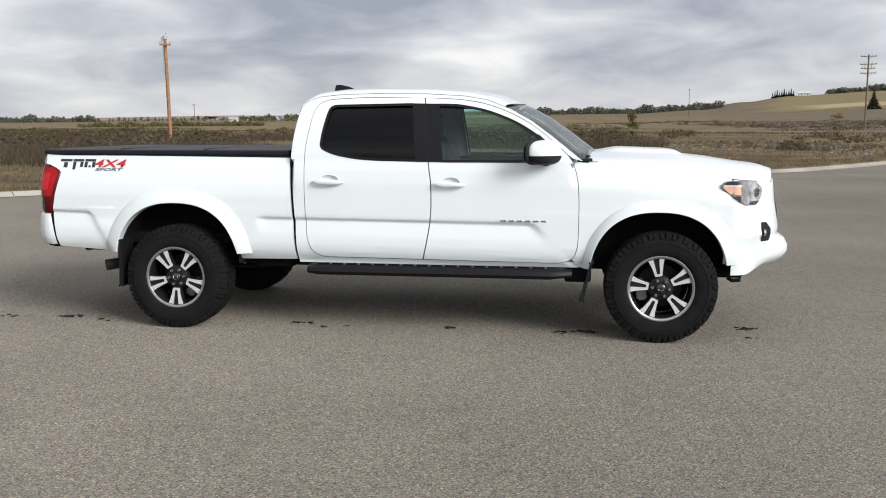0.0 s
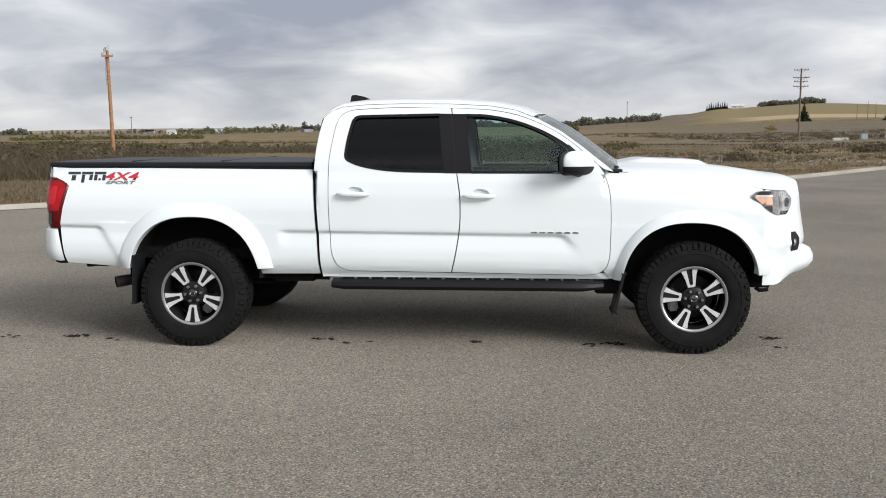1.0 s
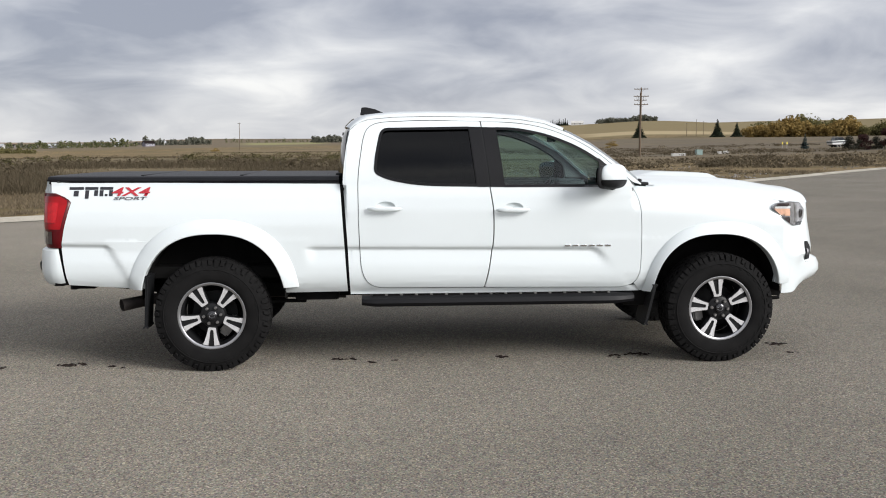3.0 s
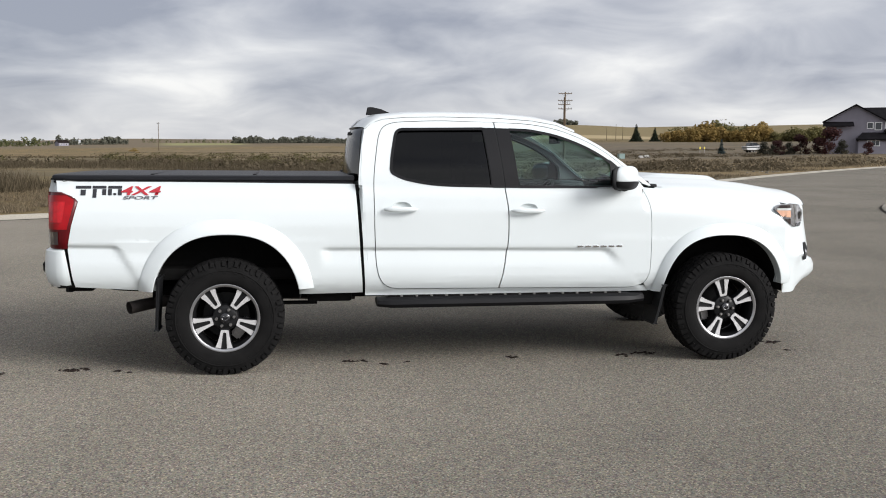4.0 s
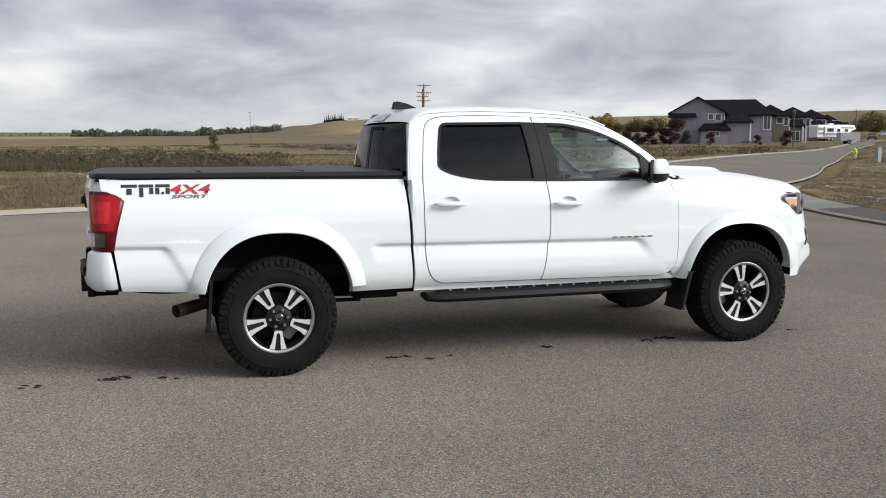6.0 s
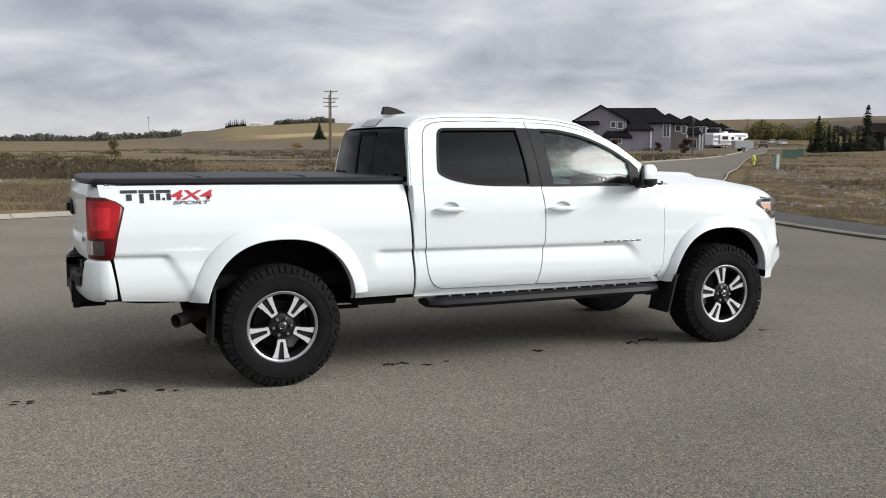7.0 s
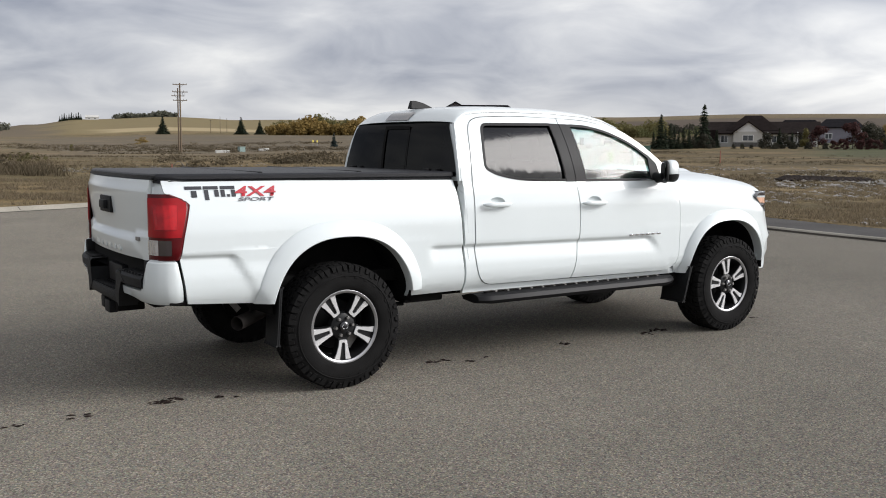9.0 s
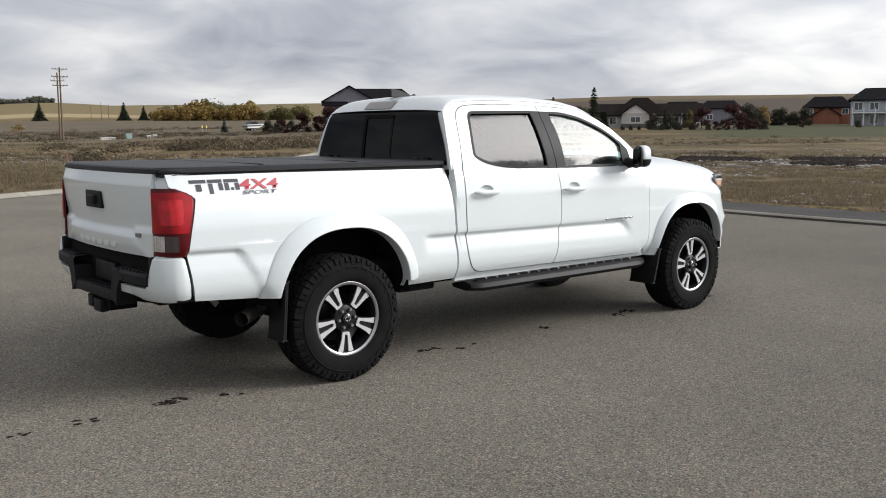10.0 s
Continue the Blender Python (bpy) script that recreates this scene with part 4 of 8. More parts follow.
def nose_point(i, off, z):
    p = NOSE[i]
    d = (NOSE[min(i + 1, len(NOSE) - 1)] - NOSE[max(i - 1, 0)]).normalized()
    nrm = Vector((d.y, -d.x))
    e_ = min(i, len(NOSE) - 1 - i)
    w = (sstep(5, 12, e_) if z < 0.775 else sstep(0, 5, e_)) if off < 0 else sstep(4, 14, e_)
    q = p + nrm * (off * (0.08 + 0.92 * w) - 0.050 * sstep(0, 8, e_) * (1 - sstep(10, 17, e_)) * (1 - sstep(0.66, 0.76, z)))
    e_ = min(i, len(NOSE) - 1 - i)
    if z > 1.05:
        z = 1.05 + (z - 1.05) * (0.6 + 0.57 * sstep(8, 24, e_) + 0.15 * (1 - sstep(0, 5, e_)))
    z += 0.060 * sstep(3, 13, min(i, len(NOSE) - 1 - i)) * (1 - sstep(0.50, 0.67, z))
    return (q.x, q.y, z)


def nose_sheet(profile, i0=0, i1=None, extra=0.0):
    i1 = len(NOSE) if i1 is None else i1
    bm = grid_sheet([[nose_point(i, off + extra, z) for i in range(i0, i1)] for off, z in profile])
    bmesh.ops.recalc_face_normals(bm, faces=bm.faces)
    return bm


UPPER = [(-0.03, 0.735), (-0.020, 0.76), (-0.018, 0.80), (-0.036, 0.90), (-0.053, 1.0), (-0.060, 1.08), (-0.068, 1.14), (-0.095, 1.178)]
LOWER = [(-0.10, 0.535), (-0.085, 0.49), (-0.02, 0.482), (0.026, 0.515), (0.054, 0.585), (0.054, 0.660), (0.03, 0.705), (-0.03, 0.735)]
nose = part("front_bumper", nose_sheet(LOWER + UPPER[1:]), M_PAINT, truck, "white front bumper cover", sharp=35)
part("grille", nose_sheet([(-0.012, 0.80), (-0.018, 0.9), (-0.042, 1.0), (-0.056, 1.05)], 19, 30), M_BLACK, truck, "black grille", sharp=60)


def nose_mid(f, off, z):
    """The nose's surface between two of its plan points."""
    i = min(int(f), len(NOSE) - 2)
    return Vector(nose_point(i, off, z)).lerp(Vector(nose_point(i + 1, off, z)), f - i)


for far in (False, True):
    def at_nose(f, off, z):
        return nose_mid(len(NOSE) - 1 - f if far else f, off, z)
    rows = [[at_nose(f0 + (f1 - f0) * j / 6, off, z) for j in range(7)] for off, z, f0, f1 in ((0.040, 0.695, 8.1, 9.6), (0.001, 0.722, 8.1, 10.8), (-0.017, 0.76, 8.1, 11.4), (-0.015, 0.80, 8.1, 11.2), (-0.023, 0.846, 8.2, 9.8))]
    bm = grid_sheet(rows)
    bmesh.ops.recalc_face_normals(bm, faces=bm.faces)
    fog = part("fog_lamp_recess", bm, M_BLACK, nose, "black fog lamp recess")
    c = at_nose(9.4, -0.026, 0.77)
    bm = lathe([(0.0, 0.010), (0.020, 0.007), (0.026, 0.0), (0.028, -0.01)], 18, axis="x", at=c)
    part("fog_lamp", bm, M_LAMPSHELL, nose, "round smoky fog lamp")
LIGHT = [(3.952, 1.100, 0.02), (3.985, 1.134, 0.02), (4.10, 1.146, 0.02), (4.21, 1.135, 0.015), (4.262, 1.08, 0.02), (4.252, 1.02, 0.02), (4.215, 0.966, 0.015), (4.13, 0.964, 0.02), (4.045, 1.015, 0.05)]


def nose_width(x, z):
    if x <= 4.045:
        return half_width(x, min(z, 1.05))
    for a, b in zip(NOSE, NOSE[1:]):
        if a.x <= x <= b.x and a.y < 0:
            t = (x - a.x) / (b.x - a.x)
            inset = interp(z, [(0.8, 0.020), (0.9, 0.038), (1.0, 0.056), (1.08, 0.063), (1.14, 0.072)])
            return -(a.y + (b.y - a.y) * t) - 0.004 - inset * sstep(4.05, 4.2, x)
    return 0.7


for sgn in (1, -1):
    hl = part("headlamp", panel([rounded(LIGHT)], 0.025, 0.05, sgn, offset=0.010, surf=nose_width), G_LENS, truck, "clear headlamp with an amber reflector")
    hl.visible_shadow = False
    part("lamp_housing", panel([outset(rounded(LIGHT), -0.003)], 0.03, 0.03, sgn, offset=0.003, surf=nose_width), M_LAMPSHELL, hl)
    part("reflector", panel([rounded([(4.086, 1.137, 0.01), (4.203, 1.129, 0.012), (4.254, 1.078, 0.012), (4.244, 1.022, 0.012), (4.210, 0.974, 0.01), (4.138, 0.972, 0.01), (4.092, 1.002, 0.02)])], 0.03, 0.012, sgn, offset=0.0060, surf=nose_width), M_LAMPBOWL, hl, "bright faceted reflector")
    part("lamp_bezel", panel([rounded([(4.165, 0.992, 0.006), (4.236, 0.998, 0.006), (4.214, 0.970, 0.006), (4.16, 0.970, 0.006)])], 0.03, 0.012, sgn, offset=0.0070, surf=nose_width), M_GLOSSBLACK, hl)
    part("amber_reflector", panel([rounded([(3.968, 1.094, 0.01), (4.095, 1.092, 0.01), (4.100, 1.040, 0.01), (4.026, 1.046, 0.01)])], 0.03, 0.012, sgn, offset=0.0075, surf=nose_width), M_AMBER, hl, "amber side reflector")
    part("lamp_bezel", panel([rounded([(3.985, 1.108, 0.01), (4.0, 1.130, 0.01), (4.09, 1.132, 0.01), (4.075, 1.108, 0.01)])], 0.03, 0.012, sgn, offset=0.0072, surf=nose_width), M_SMOKE, hl)
    part("projector", panel([rounded([(4.200, 1.085, 0.015), (4.240, 1.078, 0.015), (4.232, 1.025, 0.015), (4.200, 1.018, 0.015)])], 0.03, 0.012, sgn, offset=0.0072, surf=nose_width), M_GLOSSBLACK, hl)
    part("lamp_bezel", panel([rounded([(4.04, 1.030, 0.008), (4.10, 1.032, 0.008), (4.10, 0.985, 0.008)])], 0.03, 0.012, sgn, offset=0.0070, surf=nose_width), M_SMOKE, hl)
    for k in (2,):
        part("reflector_rib", panel([[(4.112 + 0.02 * k, 1.118), (4.119 + 0.02 * k, 1.118), (4.119 + 0.02 * k, 0.985), (4.112 + 0.02 * k, 0.985)]], 0.05, 0.012, sgn, offset=0.0072, surf=nose_width), M_CHROME, hl)
    part("chrome_strip", panel([rounded([(3.978, 1.108, 0.006), (4.10, 1.110, 0.006), (4.10, 1.093, 0.006), (3.978, 1.094, 0.006)])], 0.03, 0.012, sgn, offset=0.0078, surf=nose_width), M_PAINT, hl, "bright reflector strip")

# ---- bed: cover, tailgate, rear lamps, bumper ----
def cover_half(x):
    return half_width(x, 1.29) + 0.004


def cover_rear(y):
    return -1.152 + 0.050 * (abs(y) / 0.74) ** 4


def cover_loop(inset, z, shrink=1.0):
    """The cover's outline in plan, drawn in by inset or shrunk towards its middle, at height z."""
    pts = []
    ys = [-0.755 + 1.51 * i / 24 for i in range(25)]
    side = [0.872 - 1.90 * i / 24 for i in range(25)]
    pts += [(x, -(cover_half(x) - inset)) for x in side]
    pts += [(cover_rear(y) + inset, y) for y in ys]
    pts += [(x, cover_half(x) - inset) for x in side[::-1]]
    mid = Vector((-0.14, 0.0))
    out = []
    for x, y in pts:
        q = mid + (Vector((min(x, 0.88 - inset), y)) - mid) * shrink
        out.append((q.x, q.y, z))
    return out


bm = grid_sheet([cover_loop(d, z) for d, z in ((0.020, 1.284), (0.006, 1.286), (0.004, 1.298), (0.010, 1.300), (0.010, 1.303), (0.0, 1.305), (-0.003, 1.309), (-0.003, 1.328), (0.002, 1.334), (0.010, 1.3375), (0.03, 1.339))]
                + [cover_loop(0.03, z, f) for z, f in ((1.3410, 0.92), (1.3430, 0.7), (1.3445, 0.4), (1.345, 0.05))], close_u=True)
bmesh.ops.holes_fill(bm, edges=[e for e in bm.edges if e.is_boundary], sides=0)
bmesh.ops.recalc_face_normals(bm, faces=bm.faces)
cover = part("bed_cover", bm, M_VINYL, truck, "black vinyl folding bed cover", sharp=35)
for x in (-0.47, 0.20):
    box("hinge_seam", (x - 0.012, -0.74, 1.336), (x + 0.012, 0.74, 1.3465), M_TRIM, cover, "", 0.004)
for y in (-0.70, 0.70):
    box("latch", (cover_rear(y) - 0.004, y - 0.035, 1.304), (cover_rear(y) + 0.02, y + 0.035, 1.317), M_BLACK, cover, "small black latch", 0.004)


def gate_x(y, z):
    return -1.180 + 0.055 * (abs(y) / 0.70) ** 2.4 - interp(z, [(0.84, -0.010), (0.90, 0.010), (0.950, 0.016), (0.982, -0.016), (1.0, -0.016), (1.10, 0.0), (1.2, 0.010), (1.245, 0.012), (1.26, 0.004), (1.30, -0.004)])


rows = []
for i in range(31):
    z = 0.845 + (1.303 - 0.845) * i / 30
    row = []
    for j in range(57):
        y = -0.705 + 1.41 * j / 56
        inset = sstep(0.50, 0.575, abs(y) + (z - 0.93) * 0.8)
        x = gate_x(y, z)
        flat = -1.180 + 0.055 * (abs(y) / 0.70) ** 2.4
        lower = 1 - sstep(0.985, 1.01, z)
        row.append((x + (flat - 0.002 - x) * inset * lower, y, z))
    rows.append(row)
bm = grid_sheet(rows)
rim = [e for e in bm.edges if e.is_boundary]
res = bmesh.ops.extrude_edge_only(bm, edges=rim)
for v in [g for g in res["geom"] if isinstance(g, bmesh.types.BMVert)]:
    v.co.x += 0.04
bmesh.ops.recalc_face_normals(bm, faces=bm.faces)
gate = part("tailgate", bm, M_PAINT, truck, "white tailgate", sharp=45)
box("handle_recess", (-1.198, -0.125, 1.086), (-1.16, 0.125, 1.188), M_BLACK, gate, "black tailgate handle", 0.008)
box("handle_lever", (-1.222, -0.06, 1.108), (-1.185, 0.06, 1.163), M_BLACK, gate, "", 0.012)
# raised marks on the tailgate: plain bars
for k in range(6):
    y = 0.255 - k * 0.102
    box("raised_mark", (gate_x(y, 0.89) - 0.0035, y - 0.036, 0.872), (gate_x(y, 0.89) + 0.02, y + 0.036, 0.908), M_PAINT, gate, "", 0.003)
box("badge", (-1.158, -0.585, 0.950), (-1.13, -0.525, 0.972), M_STEEL, gate, "small metal badge", 0.002)

# bed end posts behind the lamps
for sgn in (1, -1):
    rows = []
    for i in range(13):
        z = 0.855 + (1.303 - 0.855) * i / 12
        hw = half_width(-1.03, z)
        rows.append([(-1.02, -sgn * hw, z), (-1.052, -sgn * (hw - 0.010), z), (-1.076, -sgn * (hw - 0.028), z), (-1.094, -sgn * (hw - 0.065), z), (-1.108, -sgn * 0.712, z), (-1.07, -sgn * 0.708, z)])
    bm = grid_sheet(rows)
    bmesh.ops.recalc_face_normals(bm, faces=bm.faces)
    if sum(f.normal.x for f in bm.faces) > 0:
        bmesh.ops.reverse_faces(bm, faces=bm.faces)
    part("bed_corner", bm, M_PAINT, truck)

    def lamp_sheet(za, zb, swell, n=8, mat_=M_RED, name="lens", parent=None, label="", f0=0.0, f1=1.0):
        rows = []
        for i in range(n + 1):
            z = za + (zb - za) * i / n
            hw = half_width(-1.0, z) + swell * 0.5
            xe = interp(z, [(0.855, -1.002), (0.93, -0.988), (1.0, -0.972), (1.164, -0.93), (1.19, -0.94), (1.235, -1.06)]) + 0.003
            prof = [(xe, hw - 0.006), (xe - 0.02, hw + 0.009), (-1.045, hw + 0.004), (-1.078, hw - 0.012), (-1.104, hw - 0.042), (-1.124, hw - 0.080), (-1.137, 0.722), (-1.128, 0.709)]
            if xe < -1.0:
                prof[1] = (min(xe - 0.02, -1.03), hw + 0.010)
            m = len(prof) - 1
            rows.append([])
            for j in range(15):
                t = (f0 + (f1 - f0) * j / 14) * m
                k = min(int(t), m - 1)
                a, b = prof[k], prof[k + 1]
                rows[-1].append((a[0] + (b[0] - a[0]) * (t - k) - swell, -sgn * (a[1] + (b[1] - a[1]) * (t - k) + swell * 0.3), z))
        bm = grid_sheet(rows)
        bmesh.ops.recalc_face_normals(bm, faces=bm.faces)
        if sum(f.normal.x for f in bm.faces) > 0:
            bmesh.ops.reverse_faces(bm, faces=bm.faces)
        return part(name, bm, mat_, parent, label, sharp=70)

    lamp = lamp_sheet(0.856, 1.226, 0.0, 14, M_REDDARK, "tail_lamp", truck, "red tail lamp with a clear reversing section")
    lamp_sheet(0.985, 1.205, 0.004, 8, M_RED, "red_lens", lamp, "red lens", 0.14, 0.93)
    lamp_sheet(1.03, 1.165, 0.007, 6, M_REDBRIGHT, "inner_lens", lamp, "bright red inner lens", 0.22, 0.66)
    lamp_sheet(0.885, 0.970, 0.004, 4, M_CLEARLENS, "reversing_lens", lamp, "clear reversing lens", 0.60, 0.92)
    for k in range(5):
        f = 0.69 + 0.045 * k
        lamp_sheet(0.889, 0.966, 0.0065, 2, M_CHROME, "lens_rib", lamp, "", f, f + 0.014)
    lamp_sheet(0.885, 0.970, 0.004, 4, M_SMOKE, "smoked_lens", lamp, "smoked lens", 0.30, 0.585)

# rear bumper: white wrap-round corners and a black step between
BUMP = spline([(-1.019, 0.860), (-1.045, 0.864), (-1.09, 0.845), (-1.145, 0.795), (-1.180, 0.70), (-1.200, 0.56), (-1.210, 0.37)], 4)


def bump_x(y):
    for a, b in zip(BUMP, BUMP[1:]):
        if b.y <= abs(y) <= a.y and a.x < -1.0:
            t = (a.y - abs(y)) / max(1e-6, a.y - b.y)
            return a.x + (b.x - a.x) * t
    return -1.210 - 0.006 * (1 - (abs(y) / 0.37) ** 2)


for sgn in (1, -1):
    prof = [(0.075, 0.606), (0.040, 0.602), (0.014, 0.628), (0.0, 0.68), (-0.004, 0.72), (0.0, 0.80), (0.006, 0.842), (0.03, 0.858), (0.09, 0.858)]
    rows = []
    for inn, z in prof:
        row = []
        for i, p in enumerate(BUMP):
            d = (BUMP[min(i + 1, len(BUMP) - 1)] - BUMP[max(i - 1, 0)]).normalized()
            nrm = Vector((-d.y, d.x))
            if nrm.dot(Vector((-1.0, 0.4)).normalized()) > 0:
                nrm = -nrm
            f = i / (len(BUMP) - 1)
            zz = z if z < 0.68 else z - (z - 0.68) * sstep(0.60, 0.66, f)
            zz -= 0.035 * (1 - sstep(0.61, 0.63, z)) * -1 * sstep(0.75, 1.0, f)
            x0 = p.x + 0.04 * max(0, 0.86 - z) / 0.25 * max(0.0, 1 - i / 6)
            q = Vector((x0, p.y)) + nrm * inn
            row.append((q.x, -sgn * q.y, zz))
        rows.append(row)
    bm = grid_sheet(rows)
    bmesh.ops.recalc_face_normals(bm, faces=bm.faces)
    if sum(f.normal.x for f in bm.faces) > 0:
        bmesh.ops.reverse_faces(bm, faces=bm.faces)
    part("bumper_corner", bm, M_PAINT, truck, "white rear bumper corner", sharp=40)
    # curved step pad
    rows = []
    for i in range(13):
        y = 0.725 + (0.32 - 0.725) * i / 12
        x = bump_x(y)
        rows.append([(x + 0.12, -sgn * y, 0.700), (x + 0.0, -sgn * y, 0.690), (x - 0.012, -sgn * y, 0.700), (x - 0.014, -sgn * y, 0.745), (x - 0.004, -sgn * y, 0.760), (x + 0.12, -sgn * y, 0.764)])
    bm = grid_sheet(rows)
    bmesh.ops.holes_fill(bm, edges=[e for e in bm.edges if e.is_boundary], sides=0)
    bmesh.ops.recalc_face_normals(bm, faces=bm.faces)
    part("bumper_step", bm, M_BLACK, truck, "black step pad", sharp=30)
    for k in range(7):
        y = 0.40 + 0.048 * k
        x = bump_x(y)
        box("tread_rib", (x + 0.01, -sgn * y - 0.012, 0.757), (x + 0.085, -sgn * y + 0.012, 0.770), M_BLACK, truck, "", 0.003)
    # drop from the step to the low middle
    rows = []
    for y, z in ((0.40, 0.764), (0.352, 0.755), (0.315, 0.70), (0.295, 0.60)):
        x = bump_x(y)
        rows.append([(x + 0.10, -sgn * (y - 0.0), z), (x - 0.013, -sgn * y, z), (x - 0.013, -sgn * (y + 0.075), z - 0.055), (x + 0.10, -sgn * (y + 0.075), z - 0.055)])
    bm = grid_sheet(rows, close_u=True)
    bmesh.ops.holes_fill(bm, edges=[e for e in bm.edges if e.is_boundary], sides=0)
    bmesh.ops.recalc_face_normals(bm, faces=bm.faces)
    part("bumper_drop", bm, M_BLACK, truck, sharp=30)
box("bumper_centre", (-1.222, -0.355, 0.558), (-1.09, 0.355, 0.620), M_BLACK, truck, "black low bumper centre", 0.014)
for k in range(11):
    y = -0.27 + 0.054 * k
    box("tread_rib", (-1.21, y - 0.013, 0.616), (-1.13, y + 0.013, 0.626), M_BLACK, truck, "", 0.003)
box("bumper_back", (-1.11, -0.70, 0.575), (-1.04, 0.70, 0.835), M_UNDER, truck, "", 0.01)
for sgn in (1, -1):
    box("step_end", (-1.16, -sgn * 0.715 - 0.018, 0.755), (-1.07, -sgn * 0.715 + 0.018, 0.852), M_BLACK, truck, "black end wall of the step", 0.01)
    box("gap_backing", (-1.06, -sgn * 0.815 - 0.02, 0.60), (-0.90, -sgn * 0.815 + 0.02, 0.86), M_UNDER, truck, "", 0.01)
box("plate_holder", (-1.145, -0.16, 0.645), (-1.105, 0.16, 0.76), M_TRIM, truck, "black plate holder", 0.006)
box("hitch_receiver", (-1.17, -0.12, 0.470), (-1.00, 0.12, 0.560), M_UNDER, truck, "tow hitch receiver", 0.01)
box("hitch_plug", (-1.205, -0.06, 0.455), (-1.15, 0.06, 0.535), M_BLACK, truck, "", 0.01)
box("wiring_plug", (-1.20, 0.09, 0.468), (-1.13, 0.17, 0.545), M_BLACK, truck, "", 0.01)

# ---- wheels ----


def wheel(name, x, y, spin, sgn, label):
    """A complete wheel; sgn 1 for the near side, whose face looks towards -y."""
    hub = new(name)
    hub.parent = truck
    hub["label"] = label
    R, W = TYRE_R, 0.262
    prof = [(0.222, -0.105), (0.232, -0.122), (0.262, -0.133), (0.30, -0.136), (0.335, -0.131), (0.362, -0.118), (0.376, -0.10), (0.381, -0.06), (0.382, 0.0), (0.381, 0.06), (0.376, 0.10), (0.362, 0.118), (0.335, 0.131), (0.30, 0.136), (0.262, 0.133), (0.232, 0.122), (0.222, 0.105)]
    ty = part("tyre", lathe(prof, 64), M_TYRE, hub, "black all-terrain tyre", sharp=50)
    bm = bmesh.new()
    N = 29

    def block(pts_lo, pts_hi):
        a = [bm.verts.new(p) for p in pts_lo]
        b = [bm.verts.new(p) for p in pts_hi]
        k = len(a)
        for i in range(k):
            bm.faces.new((a[i], a[(i + 1) % k], b[(i + 1) % k], b[i]))
        bm.faces.new(b[::-1])

    def pt(r, th, yy):
        return (r * math.cos(th), yy, r * math.sin(th))

    d = 2 * math.pi / N
    tr = random.Random(7)
    for i in range(N):
        for s in (-1, 1):
            th = i * d + (0.5 * d if s > 0 else 0)
            w = 0.5 * d
            # shoulder lugs in jagged pairs, running over the edge on to the side wall
            for lo_t, hi_t, foot, inn in ((-0.97, -0.06, 0.328 + 0.008 * (i % 2), 0.066), (0.13, 0.88, 0.350, 0.078)):
                t0, t1 = th + lo_t * w, th + hi_t * w
                sk = 0.16 * w * tr.uniform(-1, 1)
                lo = [pt(0.374, t0, s * inn), pt(0.374, t1, s * (inn + 0.006)), pt(0.352, t1 + sk, s * 0.119), pt(0.352, t0 + sk, s * 0.119)]
                hi = [pt(R, t0, s * (inn + 0.002)), pt(R, t1, s * (inn + 0.008)), pt(R - 0.009, t1 + sk, s * 0.119), pt(R - 0.009, t0 + sk, s * 0.119)]
                block(lo, hi)
                lo = [pt(R - 0.011, t0 + sk, s * 0.110), pt(R - 0.011, t1 + sk, s * 0.110), pt(foot, t1 - 0.10 * w, s * 0.127), pt(foot, t0 + 0.16 * w, s * 0.127)]
                hi = [pt(R - 0.010, t0 + sk, s * 0.1205), pt(R - 0.010, t1 + sk, s * 0.1205), pt(foot + 0.004, t1 - 0.10 * w, s * 0.1325), pt(foot + 0.004, t0 + 0.16 * w, s * 0.1325)]
                block(lo, hi)
            # serrated ring below the lugs
            t0 = th - 0.1 * w
            block([pt(0.326, t0, s * 0.130), pt(0.326, t0 + 0.9 * w, s * 0.130), pt(0.306, t0 + 0.8 * w, s * 0.132), pt(0.306, t0 + 0.1 * w, s * 0.132)],
                  [pt(0.325, t0, s * 0.1352), pt(0.325, t0 + 0.9 * w, s * 0.1352), pt(0.307, t0 + 0.8 * w, s * 0.1382), pt(0.307, t0 + 0.1 * w, s * 0.1382)])
            # interlocking middle blocks
            for k, (y0, y1, sh) in enumerate(((0.004, 0.030, 0.3), (0.034, 0.060, 0.75))):
                t2 = th + sh * d
                lo = [pt(0.377, t2 - 0.8 * w, s * y0), pt(0.377, t2 + 0.5 * w, s * (y0 - 0.003)), pt(0.377, t2 + 0.85 * w, s * y1), pt(0.377, t2 - 0.45 * w, s * (y1 + 0.003))]
                hi = [pt(R, t2 - 0.8 * w, s * y0), pt(R, t2 + 0.5 * w, s * (y0 - 0.003)), pt(R, t2 + 0.85 * w, s * y1), pt(R, t2 - 0.45 * w, s * (y1 + 0.003))]
                block(lo, hi)
    bmesh.ops.recalc_face_normals(bm, faces=bm.faces)
    part("tread", bm, M_TYRE, ty, "chunky tread blocks", smooth=False)
    # raised ring of writing on the side wall is too fine to read: two shallow ribs
    part("rib", lathe([(0.318, -0.1365), (0.322, -0.1385), (0.326, -0.1365)], 64), M_TYRE, ty)
    rim = part("rim", lathe([(0.222, -0.112), (0.214, -0.116), (0.206, -0.100), (0.200, -0.07), (0.196, 0.02), (0.21, 0.10), (0.224, 0.112)], 64), M_RIMDARK, hub, "dark grey wheel rim", sharp=60)
    part("lip", lathe([(0.2325, -0.1165), (0.2315, -0.1210), (0.2290, -0.1220), (0.2195, -0.1195), (0.2130, -0.116), (0.2110, -0.106)], 64), M_LIP, rim, "machined silver rim lip")
